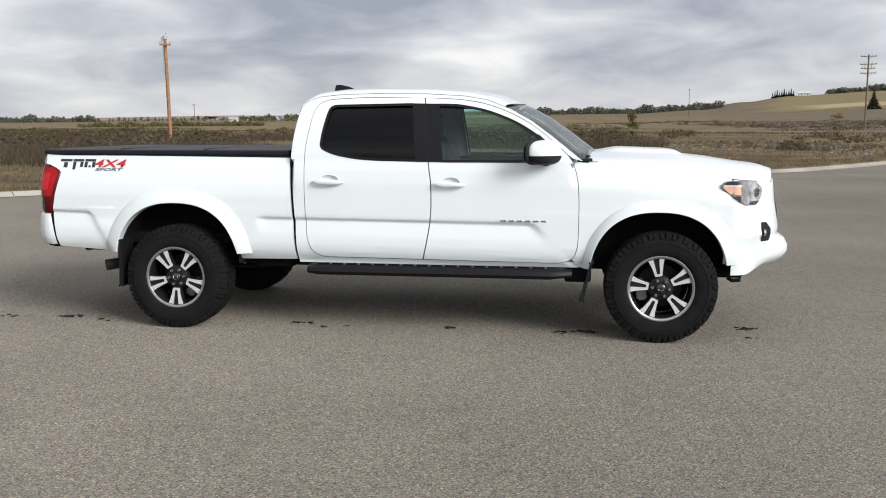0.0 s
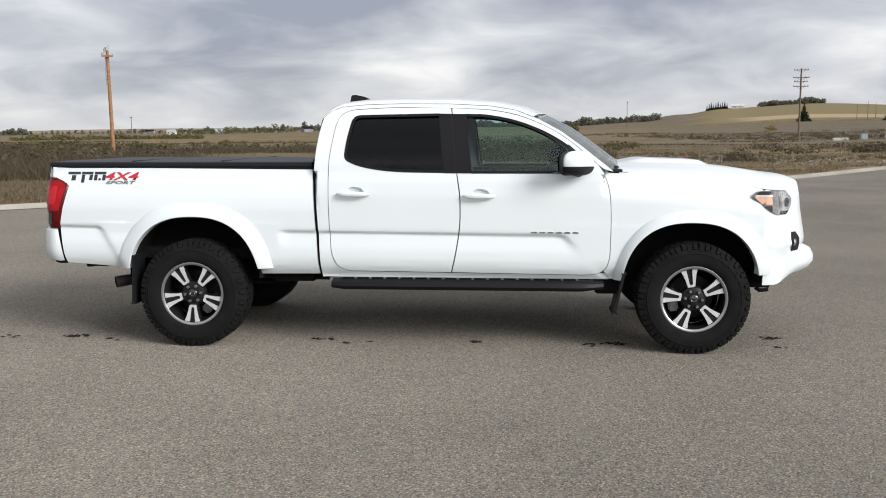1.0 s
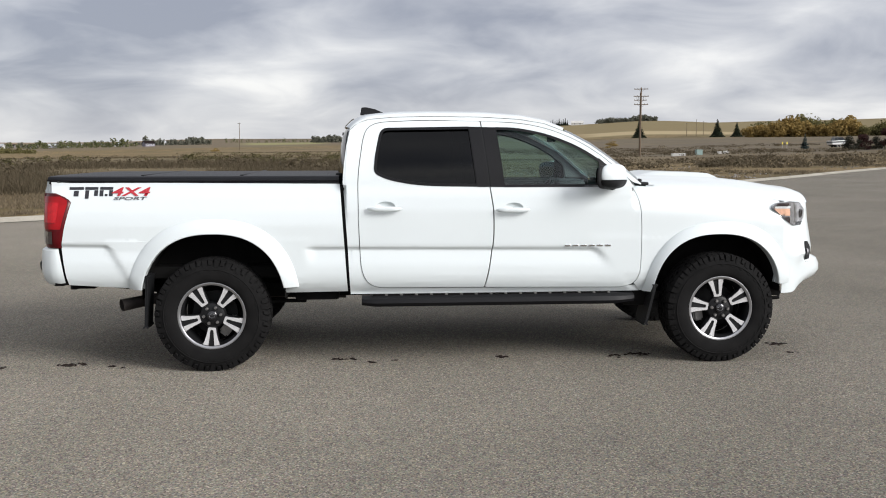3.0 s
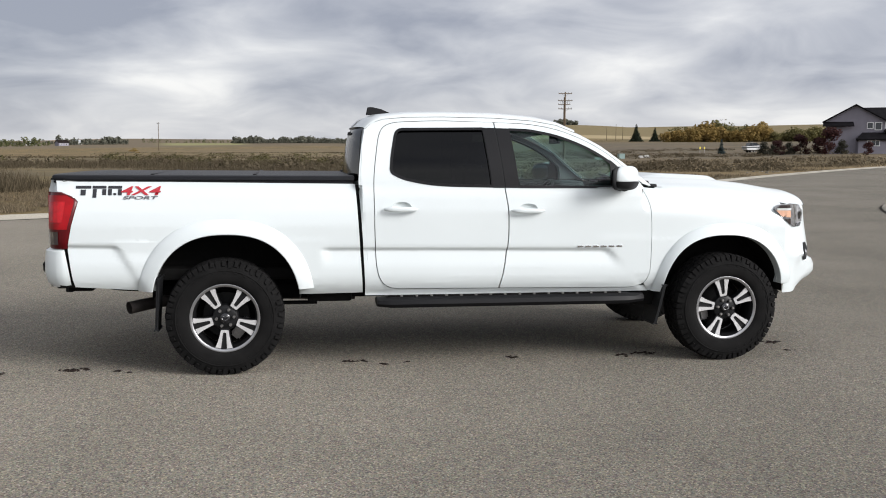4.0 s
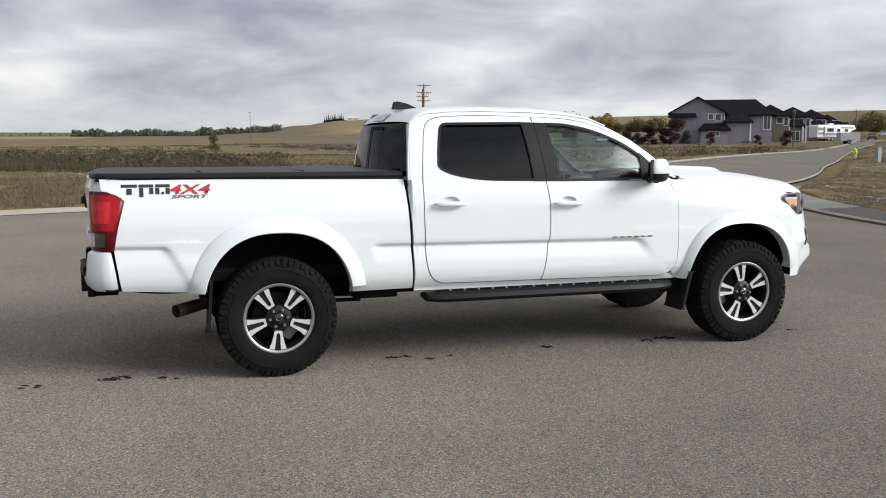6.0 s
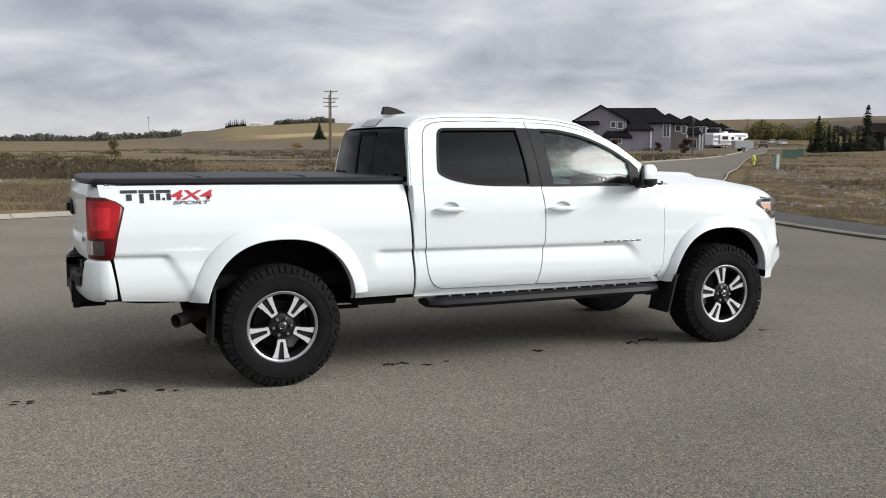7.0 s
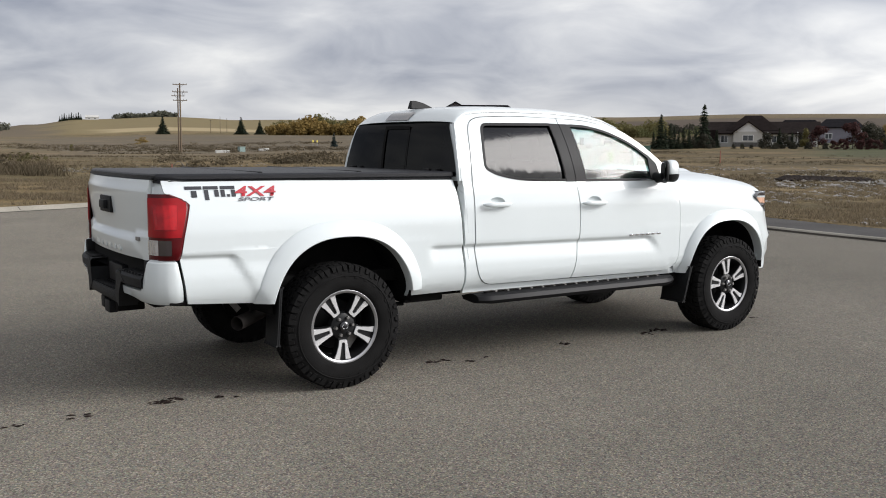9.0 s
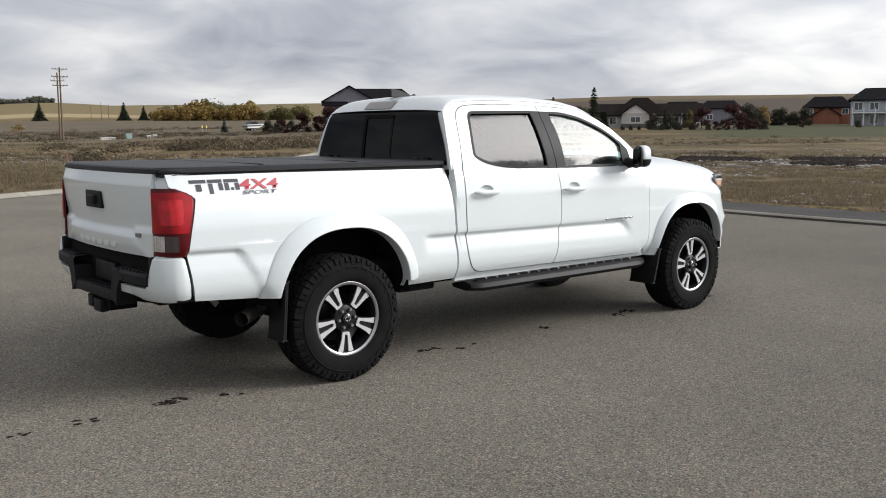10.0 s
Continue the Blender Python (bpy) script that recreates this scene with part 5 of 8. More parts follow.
    part("brake_disc", lathe([(0.02, 0.03), (0.155, 0.03), (0.158, 0.02), (0.158, 0.045)], 40), M_RIMDARK, hub)
    part("back_plate", lathe([(0.0, 0.062), (0.20, 0.062), (0.205, 0.09)], 32), M_UNDER, hub)
    bm = bmesh.new()
    bmesh.ops.create_cube(bm, size=1, matrix=Matrix.Rotation(radians(170 if x > 1 else 40), 4, "Y") @ Matrix.Translation((0.135, 0.02, 0)) @ Matrix.Diagonal((0.07, 0.09, 0.16, 1)))
    bmesh.ops.bevel(bm, geom=bm.edges[:], offset=0.012, segments=2, affect="EDGES")
    part("brake_caliper", bm, M_STEEL, hub)
    # dark spoke bodies with machined faces
    for k in range(5):
        base = Matrix.Rotation(-(2 * math.pi * k / 5 + spin), 4, "Y")

        def prism(outline, y0, y1, chamfer=0.0):
            b = bmesh.new()
            lo = [b.verts.new((r, y1, t)) for r, t in outline]
            hi = [b.verts.new((r, y0 + 0.012 * (1 - sstep(0.05, 0.12, r)), t)) for r, t in outline]
            m = len(lo)
            for i in range(m):
                b.faces.new((lo[i], lo[(i + 1) % m], hi[(i + 1) % m], hi[i]))
            b.faces.new(hi)
            b.faces.new(lo[::-1])
            bmesh.ops.recalc_face_normals(b, faces=b.faces)
            bmesh.ops.transform(b, matrix=base, verts=b.verts)
            return b

        sp = part("spoke", prism([(0.045, -0.026), (0.09, -0.030), (0.12, -0.034), (0.17, -0.0455), (0.215, -0.062), (0.219, -0.02), (0.219, 0.02), (0.215, 0.062), (0.17, 0.0455), (0.12, 0.034), (0.09, 0.030), (0.045, 0.026)], -0.098, -0.045), M_RIMDARK, rim, "", sharp=30)
        for s in (-1, 1):
            part("machined_face", prism([(0.084, s * 0.0004), (0.085, s * 0.022), (0.090, s * 0.026), (0.12, s * 0.0310), (0.17, s * 0.0440), (0.200, s * 0.0560), (0.211, s * 0.0700), (0.2185, s * 0.046), (0.2195, s * 0.022), (0.17, s * 0.0165), (0.12, s * 0.0125), (0.104, s * 0.0105), (0.100, s * 0.0004)], -0.107, -0.094), M_RIM, sp, "machined silver spoke face", sharp=30)
    part("hub_face", lathe([(0.0, -0.098), (0.06, -0.098), (0.082, -0.088), (0.092, -0.06)], 40), M_RIMDARK, rim)
    for k in range(6):
        a = spin + 2 * math.pi * (k + 0.25) / 6
        part("lug_nut", lathe([(0.0, -0.117), (0.008, -0.117), (0.011, -0.112), (0.011, -0.086)], 10, at=(0.058 * math.cos(a), 0, 0.058 * math.sin(a))), M_STEEL, rim)
    cap = part("centre_cap", lathe([(0.0, -0.118), (0.026, -0.117), (0.032, -0.112), (0.034, -0.095)], 28), M_GLOSSBLACK, rim)
    rows = []
    for i in range(24):
        a = 2 * math.pi * i / 24
        rows.append([(math.cos(a) * (0.019 + dr_), -0.118 - dy_, math.sin(a) * (0.014 + dr_)) for dr_, dy_ in ((-0.0018, 0), (0, 0.0025), (0.0018, 0))])
    bm = grid_sheet(rows, close_v=True)
    bmesh.ops.recalc_face_normals(bm, faces=bm.faces)
    part("emblem_ring", bm, M_CHROME, cap)
    hub.matrix_basis = pose(x, y, HUB_Z, 0, 0, 0 if sgn > 0 else 180)
    return hub


wheel("wheel", AXLE_R, -0.795, radians(51), 1, "rear alloy wheel with an all-terrain tyre")
wheel("wheel", AXLE_F, -0.795, radians(100), 1, "front alloy wheel with an all-terrain tyre")
wheel("wheel", AXLE_R, 0.795, radians(20), -1, "rear alloy wheel with an all-terrain tyre")
wheel("wheel", AXLE_F, 0.795, radians(70), -1, "front alloy wheel with an all-terrain tyre")

# wheel housings, floor, frame, axles
for k in (0, 1):
    cx, cz, a, b = ARCHES[k]
    for sgn in (1, -1):
        rows = []
        for yy in (0.885, 0.70, 0.52):
            g = 0.004 if yy > 0.8 else 0.02
            rows.append([(x, -sgn * yy, z) for x, z in arch_line(k, 0.50, 0.50, grow=g)])
        bm = grid_sheet(rows)
        last = [v for v in bm.verts if abs(abs(v.co.y) - 0.52) < 1e-4]
        bm.faces.new(last)
        bmesh.ops.recalc_face_normals(bm, faces=bm.faces)
        part("wheel_housing", bm, M_UNDER, truck, "", sharp=60)
box("floor_pan", (0.95, -0.74, 0.50), (3.05, 0.74, 0.56), M_UNDER, truck, "", 0.01)
box("bed_floor", (-1.05, -0.70, 0.62), (0.90, 0.70, 0.70), M_UNDER, truck, "", 0.01)
box("bed_front_wall", (0.83, -0.74, 0.56), (0.86, 0.74, 1.27), M_PAINT, truck, "", 0.01)
box("engine_bay", (3.05, -0.50, 0.50), (4.2, 0.50, 1.05), M_UNDER, truck, "", 0.02)
for sgn in (1, -1):
    box("frame_rail", (-0.45, sgn * 0.50 - 0.04, 0.46), (4.1, sgn * 0.50 + 0.04, 0.56), M_UNDER, truck, "", 0.008)
    box("frame_bracket", (0.55, sgn * 0.62 - 0.09, 0.455), (0.86, sgn * 0.62 + 0.09, 0.54), M_UNDER, truck, "", 0.02)
    box("sill_end", (2.90, sgn * 0.70 - 0.10, 0.40), (3.09, sgn * 0.70 + 0.10, 0.53), M_UNDER, truck, "", 0.02)
    box("frame_tail", (-1.06, sgn * 0.50 - 0.04, 0.575), (-0.44, sgn * 0.50 + 0.04, 0.64), M_UNDER, truck, "", 0.008)
    box("leaf_spring", (-0.50, sgn * 0.56 - 0.03, 0.42), (0.62, sgn * 0.56 + 0.03, 0.44), M_UNDER, truck, "", 0.006)
    part("shock_absorber", tube([(0.12, sgn * 0.56, 0.36), (0.30, sgn * 0.50, 0.62)], 0.03, 10), M_UNDER, truck)
part("rear_axle", tube([(0, -0.72, HUB_Z), (0, -0.15, HUB_Z), (0, 0.15, HUB_Z), (0, 0.72, HUB_Z)], [0.045, 0.05, 0.05, 0.045], 12), M_UNDER, truck)
part("differential", lathe([(0.0, -0.12), (0.09, -0.10), (0.13, 0.0), (0.09, 0.10), (0.0, 0.12)], 20, axis="x", at=(0, 0, HUB_Z)), M_UNDER, truck)
part("front_axle", tube([(AXLE_F, -0.70, HUB_Z), (AXLE_F, 0.70, HUB_Z)], 0.04, 12), M_UNDER, truck)
part("exhaust", tube([(0.9, -0.38, 0.45), (0.3, -0.42, 0.47), (-0.25, -0.50, 0.47), (-0.42, -0.60, 0.47), (-0.52, -0.66, 0.465)], 0.033, 12), M_RUST, truck, "dull exhaust pipe")
part("exhaust_tip", tube([(-0.42, -0.60, 0.47), (-0.50, -0.655, 0.461), (-0.640, -0.755, 0.444)], [0.036, 0.041, 0.043], 16, cap=False), M_RUST, truck, "rusty steel exhaust tip")
part("spare_wheel", lathe([(0.12, 0.50), (0.33, 0.48), (0.37, 0.54), (0.33, 0.61), (0.12, 0.61)], 32, axis="z", at=(-0.62, 0.1, 0.0), closed=True), M_TYRE, truck)

# mud flaps
for sgn in (1, -1):
    for x, z0, z1, dx, yc, yw in ((-0.425, 0.315, 0.66, -0.02, 0.825, 0.18), (3.088, 0.285, 0.56, -0.060, 0.80, 0.25)):
        bm = bmesh.new()
        bmesh.ops.create_cube(bm, size=1)
        for v in bm.verts:
            up = v.co.z > 0
            v.co = Vector((x + (0.0 if up else dx) + v.co.x * 0.018, -sgn * (yc + v.co.y * yw * (1.0 if up else 0.9)), z1 if up else z0))
        bmesh.ops.bevel(bm, geom=bm.edges[:], offset=0.008, segments=2, affect="EDGES")
        part("mud_flap", bm, M_BLACK, truck, "black rubber mud flap")

# running boards
for sgn in (1, -1):
    prof = [(0.70, 0.475), (0.82, 0.508), (0.890, 0.506), (0.928, 0.490), (0.942, 0.462), (0.926, 0.437), (0.87, 0.430), (0.72, 0.445)]
    rows = []
    for x, k in ((1.022, 0.86), (1.05, 0.94), (1.12, 1.0), (1.5, 1.0), (2.0, 1.0), (2.5, 1.0), (2.80, 1.0), (2.88, 0.90), (2.955, 0.72)):
        rows.append([(x, -sgn * (0.70 + (y - 0.70) * k), 0.47 + (z - 0.47) * (1 if k > 0.96 else 0.8)) for y, z in prof])
    bm = grid_sheet(rows, close_u=True)
    bmesh.ops.holes_fill(bm, edges=[e for e in bm.edges if e.is_boundary], sides=0)
    bmesh.ops.recalc_face_normals(bm, faces=bm.faces)
    rb = part("running_board", bm, M_TRIM, truck, "black running board with a ribbed tread", sharp=35)
    part("tread_channel", grid_sheet([[(x, -sgn * y, 0.5105 - (0.835 - y) * 0.10) for y in (0.837, 0.880)] for x in (1.08, 2.78)]), M_TRIM, rb)
    for k in range(16):
        x = 1.10 + k * 0.105
        box("tread_slot", (x, -sgn * 0.859 - 0.016, 0.502), (x + 0.082, -sgn * 0.859 + 0.016, 0.515), M_UNDER, rb, "", 0.002)
        # pale steel pieces stand in for sky mirrored by the deck between slots
        box("deck_glint", (x + 0.085, -sgn * 0.859 - 0.016, 0.502), (x + 0.101, -sgn * 0.859 + 0.016, 0.517), M_STEEL, rb, "", 0.002)
    box("bracket", (2.62, -sgn * 0.75 - 0.06, 0.415), (2.80, -sgn * 0.75 + 0.06, 0.45), M_UNDER, rb, "", 0.01)

# door handles, mirrors, marks
for sgn in (1, -1):
    for x0, z0 in HANDLES:
        y0 = half_width(x0 + 0.12, z0)
        # bowl behind the handle
        rows = []
        for k, deep in ((1.02, -0.0005), (0.96, 0.004), (0.85, 0.012), (0.65, 0.020), (0.35, 0.024), (0.02, 0.025)):
            rows.append([(x, -sgn * (half_width(x, z) - deep), z) for x, z in bowl_loop(x0, z0, k)])
        bm = grid_sheet(rows, close_u=True)
        bmesh.ops.recalc_face_normals(bm, faces=bm.faces)
        if sum(f.normal.y for f in bm.faces) * sgn > 0:
            bmesh.ops.reverse_faces(bm, faces=bm.faces)
        hd = part("door_handle", bm, M_PAINT, truck, "body-coloured door handle")
        rows = []
        for i in range(17):
            t = i / 16
            x = x0 + 0.236 * t
            out = 0.012 + 0.030 * (1 - (2 * t - 1) ** 4)
            hh = 0.0145 + 0.004 * math.sin(t * math.pi) - 0.009 * (abs(2 * t - 1) ** 6)
            rows.append([(x, -sgn * (y0 + out + 0.009 * math.cos(a)), z0 + hh * math.sin(a)) for a in [2 * math.pi * k / 10 for k in range(10)]])
        bm = grid_sheet(rows, close_u=True)
        bmesh.ops.holes_fill(bm, edges=[e for e in bm.edges if e.is_boundary], sides=0)
        bmesh.ops.recalc_face_normals(bm, faces=bm.faces)
        part("grip", bm, M_PAINT, hd, sharp=60)
    # mirror
    def shell(sx, sy, sz, c, lo=-1, hi=1, pw=2.6):
        bm = bmesh.new()
        bmesh.ops.create_uvsphere(bm, u_segments=28, v_segments=18, radius=1)
        for v in bm.verts:
            q = v.co.copy()
            nrm = (abs(q.x) ** pw + abs(q.y) ** pw + abs(q.z) ** pw) ** (1 / pw)
            q /= nrm
            q.z = max(lo, min(hi, q.z))
            v.co = Vector((c[0] + q.x * sx - 0.72 * (c[1] + q.y * sy - 0.985), -sgn * (c[1] + q.y * sy), c[2] + q.z * sz))
        bmesh.ops.remove_doubles(bm, verts=bm.verts, dist=0.0005)
        return bm
    mr = part("wing_mirror", shell(0.074, 0.092, 0.085, (2.762, 0.990, 1.332), lo=-0.25, pw=2.8), M_PAINT, truck, "white wing mirror with a black base", sharp=50)
    part("mirror_base", shell(0.078, 0.095, 0.082, (2.762, 0.990, 1.329), hi=-0.27, pw=2.8), M_BLACK, mr, "", sharp=50)
    part("mirror_stalk", tube([(2.76, -sgn * 0.83, 1.275), (2.765, -sgn * 0.88, 1.275), (2.765, -sgn * 0.93, 1.275)], [0.045, 0.035, 0.04], 12), M_BLACK, mr)
    part("mirror_bezel", shell(0.022, 0.088, 0.082, (2.700, 0.990, 1.330), pw=3.4), M_BLACK, mr)
    part("mirror_glass", shell(0.004, 0.074, 0.066, (2.6725, 0.990, 1.332), pw=3.6), M_MIRROR, mr)

# roof fin, high brake lamp, tie-downs, front hook
bm = bmesh.new()
fin = [(1.015, 0.0), (1.026, 0.058), (1.06, 0.061), (1.13, 0.046), (1.20, 0.016), (1.22, 0.0)]
lo = [[bm.verts.new((x, s * (0.006 + 0.022 * (1 - z / 0.075)), 1.783 + z)) for x, z in fin] for s in (-1, 1)]
for i in range(len(fin)):
    j = (i + 1) % len(fin)
    bm.faces.new((lo[0][i], lo[0][j], lo[1][j], lo[1][i]))
bm.faces.new(lo[0][::-1])
bm.faces.new(lo[1])
bmesh.ops.recalc_face_normals(bm, faces=bm.faces)
bmesh.ops.bevel(bm, geom=bm.edges[:], offset=0.003, segments=2, affect="EDGES")
part("roof_antenna", bm, M_TRIM, truck, "black shark-fin antenna")
bh = []
for i in range(6):
    xs_ = 0.957 + 0.060 * i / 5
    sw = half_width(xs_, roof_edge(xs_)) - 0.002
    bh.append([])
    for j in range(13):
        u = (j / 6 - 1) * 0.165 / sw
        prof_ = (1 - abs(u) ** 2.7) ** (1 / 2.7)
        bh[-1].append((xs_ + bow(xs_) * (1 - u * u) - 0.004, u * sw, roof_edge(xs_) + 0.003 + (ztop(xs_) - roof_edge(xs_) - 0.003) * prof_ + 0.004))
bm = grid_sheet(bh)
bmesh.ops.recalc_face_normals(bm, faces=bm.faces)
part("high_brake_lamp", bm, M_SMOKE, truck, "smoked high-level brake lamp")
part("tow_hook", tube([(4.05, -0.56, 0.46), (4.13, -0.56, 0.462), (4.165, -0.56, 0.44), (4.155, -0.56, 0.405), (4.10, -0.56, 0.400), (4.07, -0.56, 0.42)], 0.015, 8), M_UNDER, truck)
box("hook_bracket", (3.90, -0.60, 0.425), (4.15, -0.50, 0.50), M_UNDER, truck, "", 0.01)
for y in (-0.60, -0.48, 0.48, 0.60):
    box("cover_clamp", (0.845, y - 0.03, 1.325), (0.885, y + 0.03, 1.352), M_BLACK, cover, "", 0.006)


def on_side(x, z):
    return Vector((x, -half_width(x, z) - 0.0015, z))


def text_mark(name, body, x0, z0, height, width, material, label, shear=0.0):
    cu = bpy.data.curves.new(name, "FONT")
    cu.body, cu.size, cu.extrude, cu.shear, cu.offset = body, 1.0, 0.0, shear, 0.022
    tmp = new("tmp_text", cu)
    bpy.context.view_layer.update()
    me = bpy.data.meshes.new_from_object(tmp.evaluated_get(bpy.context.evaluated_depsgraph_get()))
    bpy.data.objects.remove(tmp)
    xs = [v.co.x for v in me.vertices]
    ys = [v.co.y for v in me.vertices]
    for v in me.vertices:
        x = x0 + (v.co.x - min(xs)) / (max(xs) - min(xs)) * width
        z = z0 + (v.co.y - min(ys)) / (max(ys) - min(ys)) * height
        v.co = on_side(x, z) + Vector((0, -0.004, 0))
    me.materials.append(material)
    ob = new(name, me)
    ob.parent = truck
    ob["label"] = label
    return ob


def stroke_mark(name, polys, x0, z0, w, h, material, label):
    """Flat shapes of unit coordinates laid on the body side."""
    bm = bmesh.new()
    for poly in polys:
        bm.faces.new([bm.verts.new(on_side(x0 + u * w, z0 + v * h) + Vector((0, -0.002, 0))) for u, v in poly])
    bmesh.ops.triangulate(bm, faces=bm.faces)
    bmesh.ops.recalc_face_normals(bm, faces=bm.faces)
    return part(name, bm, material, truck, label, smooth=False)


def bar(u0, v0, u1, v1, sk=0.0):
    return [(u0 + sk * v0, v0), (u1 + sk * v0, v0), (u1 + sk * v1, v1), (u0 + sk * v1, v1)]


# dark logo as plain bars, then the model words
LOGO = [bar(0.0, 0.78, 0.33, 1.0), bar(0.11, 0.25, 0.22, 0.70), bar(0.36, 0.78, 0.66, 1.0), bar(0.37, 0.06, 0.455, 0.74), bar(0.575, 0.28, 0.66, 0.74), bar(0.70, 0.78, 1.0, 1.0), bar(0.70, 0.26, 0.785, 0.74), bar(0.915, 0.26, 1.0, 0.74), bar(0.82, 0.26, 0.88, 0.44)]
stroke_mark("logo_decal", LOGO, -0.948, 1.185, 0.292, 0.082, M_DECALBLACK, "black logo decal")
text_mark("decal_text", "4x4".upper(), -0.662, 1.207, 0.058, 0.256, M_DECALRED, "red drive decal reading 4X4", shear=0.18)
text_mark("decal_text", "SPORT", -0.648, 1.180, 0.021, 0.225, M_DECALGREY, "grey decal reading SPORT", shear=0.2)
for k in range(6):
    u = 2.443 + k * 0.0575
    box("badge_mark", (u, -half_width(2.6, 0.862) - 0.006, 0.838), (u + 0.045, -half_width(2.6, 0.862) + 0.004, 0.853), M_CHROME, truck, "chrome nameplate mark", 0.003, 1)

# ---- cabin ----
def cushion(name, lo, hi, parent, lean=0.0, label="", m=None, r=0.05):
    bm = bmesh.new()
    bmesh.ops.create_cube(bm, size=1)
    c, d = (Vector(lo) + Vector(hi)) / 2, Vector(hi) - Vector(lo)
    for v in bm.verts:
        v.co = Vector((v.co.x * d.x, v.co.y * d.y, v.co.z * d.z))
    bmesh.ops.bevel(bm, geom=bm.edges[:], offset=min(r, min(d) * 0.45), segments=4, affect="EDGES", profile=0.6)
    bmesh.ops.transform(bm, matrix=Matrix.Translation(c) @ Matrix.Rotation(lean, 4, "Y"), verts=bm.verts)
    return part(name, bm, m or M_SEAT, parent, label)


for y in (-0.38, 0.38):
    st = new("front_seat")
    st.parent = truck
    st["label"] = "charcoal front seat with a headrest"
    cushion("cushion", (1.95, y - 0.25, 0.72), (2.45, y + 0.25, 0.90), st)
    cushion("backrest", (1.84, y - 0.25, 0.82), (1.98, y + 0.25, 1.40), st, -0.16)
    cushion("headrest", (1.76, y - 0.13, 1.41), (1.86, y + 0.13, 1.58), st, -0.1, r=0.04)
    part("headrest_post", tube([(1.84, y - 0.06, 1.36), (1.82, y - 0.06, 1.46)], 0.007, 8), M_STEEL, st)
bench = new("rear_seat")
bench.parent = truck
bench["label"] = "charcoal rear bench seat"
cushion("cushion", (1.12, -0.62, 0.72), (1.58, 0.62, 0.90), bench)
cushion("backrest", (1.00, -0.62, 0.85), (1.12, 0.62, 1.36), bench, -0.1)
for y in (-0.38, 0.38):
    cushion("headrest", (0.98, y - 0.12, 1.37), (1.06, y + 0.12, 1.52), bench, r=0.035)
cushion("dashboard", (2.66, -0.70, 0.92), (3.0, 0.70, 1.22), truck, label="charcoal dashboard", m=M_DASH, r=0.08)
cushion("instrument_hood", (2.60, 0.20, 1.14), (2.85, 0.56, 1.275), truck, m=M_DASH, r=0.06)
rows = []
for i in range(32):
    a = 2 * math.pi * i / 32
    c = Vector((2.50, 0.38 + 0.185 * math.cos(a), 1.10 + 0.175 * math.sin(a)))
    c.x += 0.10 * math.sin(a)
    rad_ = Vector((0.3 * math.sin(a), math.cos(a), math.sin(a))).normalized()
    rows.append([tuple(c + rad_ * 0.016 * math.cos(b) + Vector((0.016, 0, 0)) * math.sin(b)) for b in [2 * math.pi * k / 8 for k in range(8)]])
bm = grid_sheet(rows, close_u=True, close_v=True)
bmesh.ops.recalc_face_normals(bm, faces=bm.faces)
wheel_s = part("steering_wheel", bm, M_TRIM, truck, "black steering wheel")
box("spoke", (2.485, 0.21, 1.085), (2.515, 0.55, 1.125), M_TRIM, wheel_s, "", 0.01)
box("inner_mirror", (2.50, -0.12, 1.575), (2.53, 0.12, 1.640), M_TRIM, truck, "interior mirror", 0.01)
# headliner and inner door cards keep the cabin closed
rows = [[(xs_ + bow(xs_) * (1 - u * u), u * (half_width(xs_, roof_edge(xs_)) - 0.03), roof_edge(xs_) - 0.035 + 0.03 * (1 - u * u)) for u in [k / 6 - 1 for k in range(13)]] for xs_ in [1.0 + 1.42 * i / 10 for i in range(11)]]
part("headliner", grid_sheet(rows), M_LINER, truck)
for sgn in (1, -1):
    part("door_card", grid_sheet([[(x, -sgn * (half_width(x, z) - 0.06), z) for x in [1.0 + 0.1 * i for i in range(20)]] for z in (0.56, 0.8, 1.0, 1.15, 1.245)]), M_DASH, truck)
part("firewall", grid_sheet([[(3.02, y, z) for y in (-0.72, 0, 0.72)] for z in (0.55, 0.9, 1.22)]), M_UNDER, truck)

# ---- far things ----
M_POLE = mat("weathered_wood_pole", (0.16, 0.115, 0.075), rough=0.9, vary=0.35, scale=6, random_tint=0.15)
M_POLEWARM = mat("warm_wood_pole", (0.30, 0.15, 0.075), rough=0.9, vary=0.3, scale=5)
M_INSUL = mat("grey_porcelain", (0.35, 0.36, 0.37), rough=0.3)
M_TRANSF = mat("grey_metal", (0.32, 0.33, 0.34), rough=0.5)
M_BARK = mat("grey_brown_bark", (0.10, 0.08, 0.06), rough=0.95, vary=0.4, scale=10)


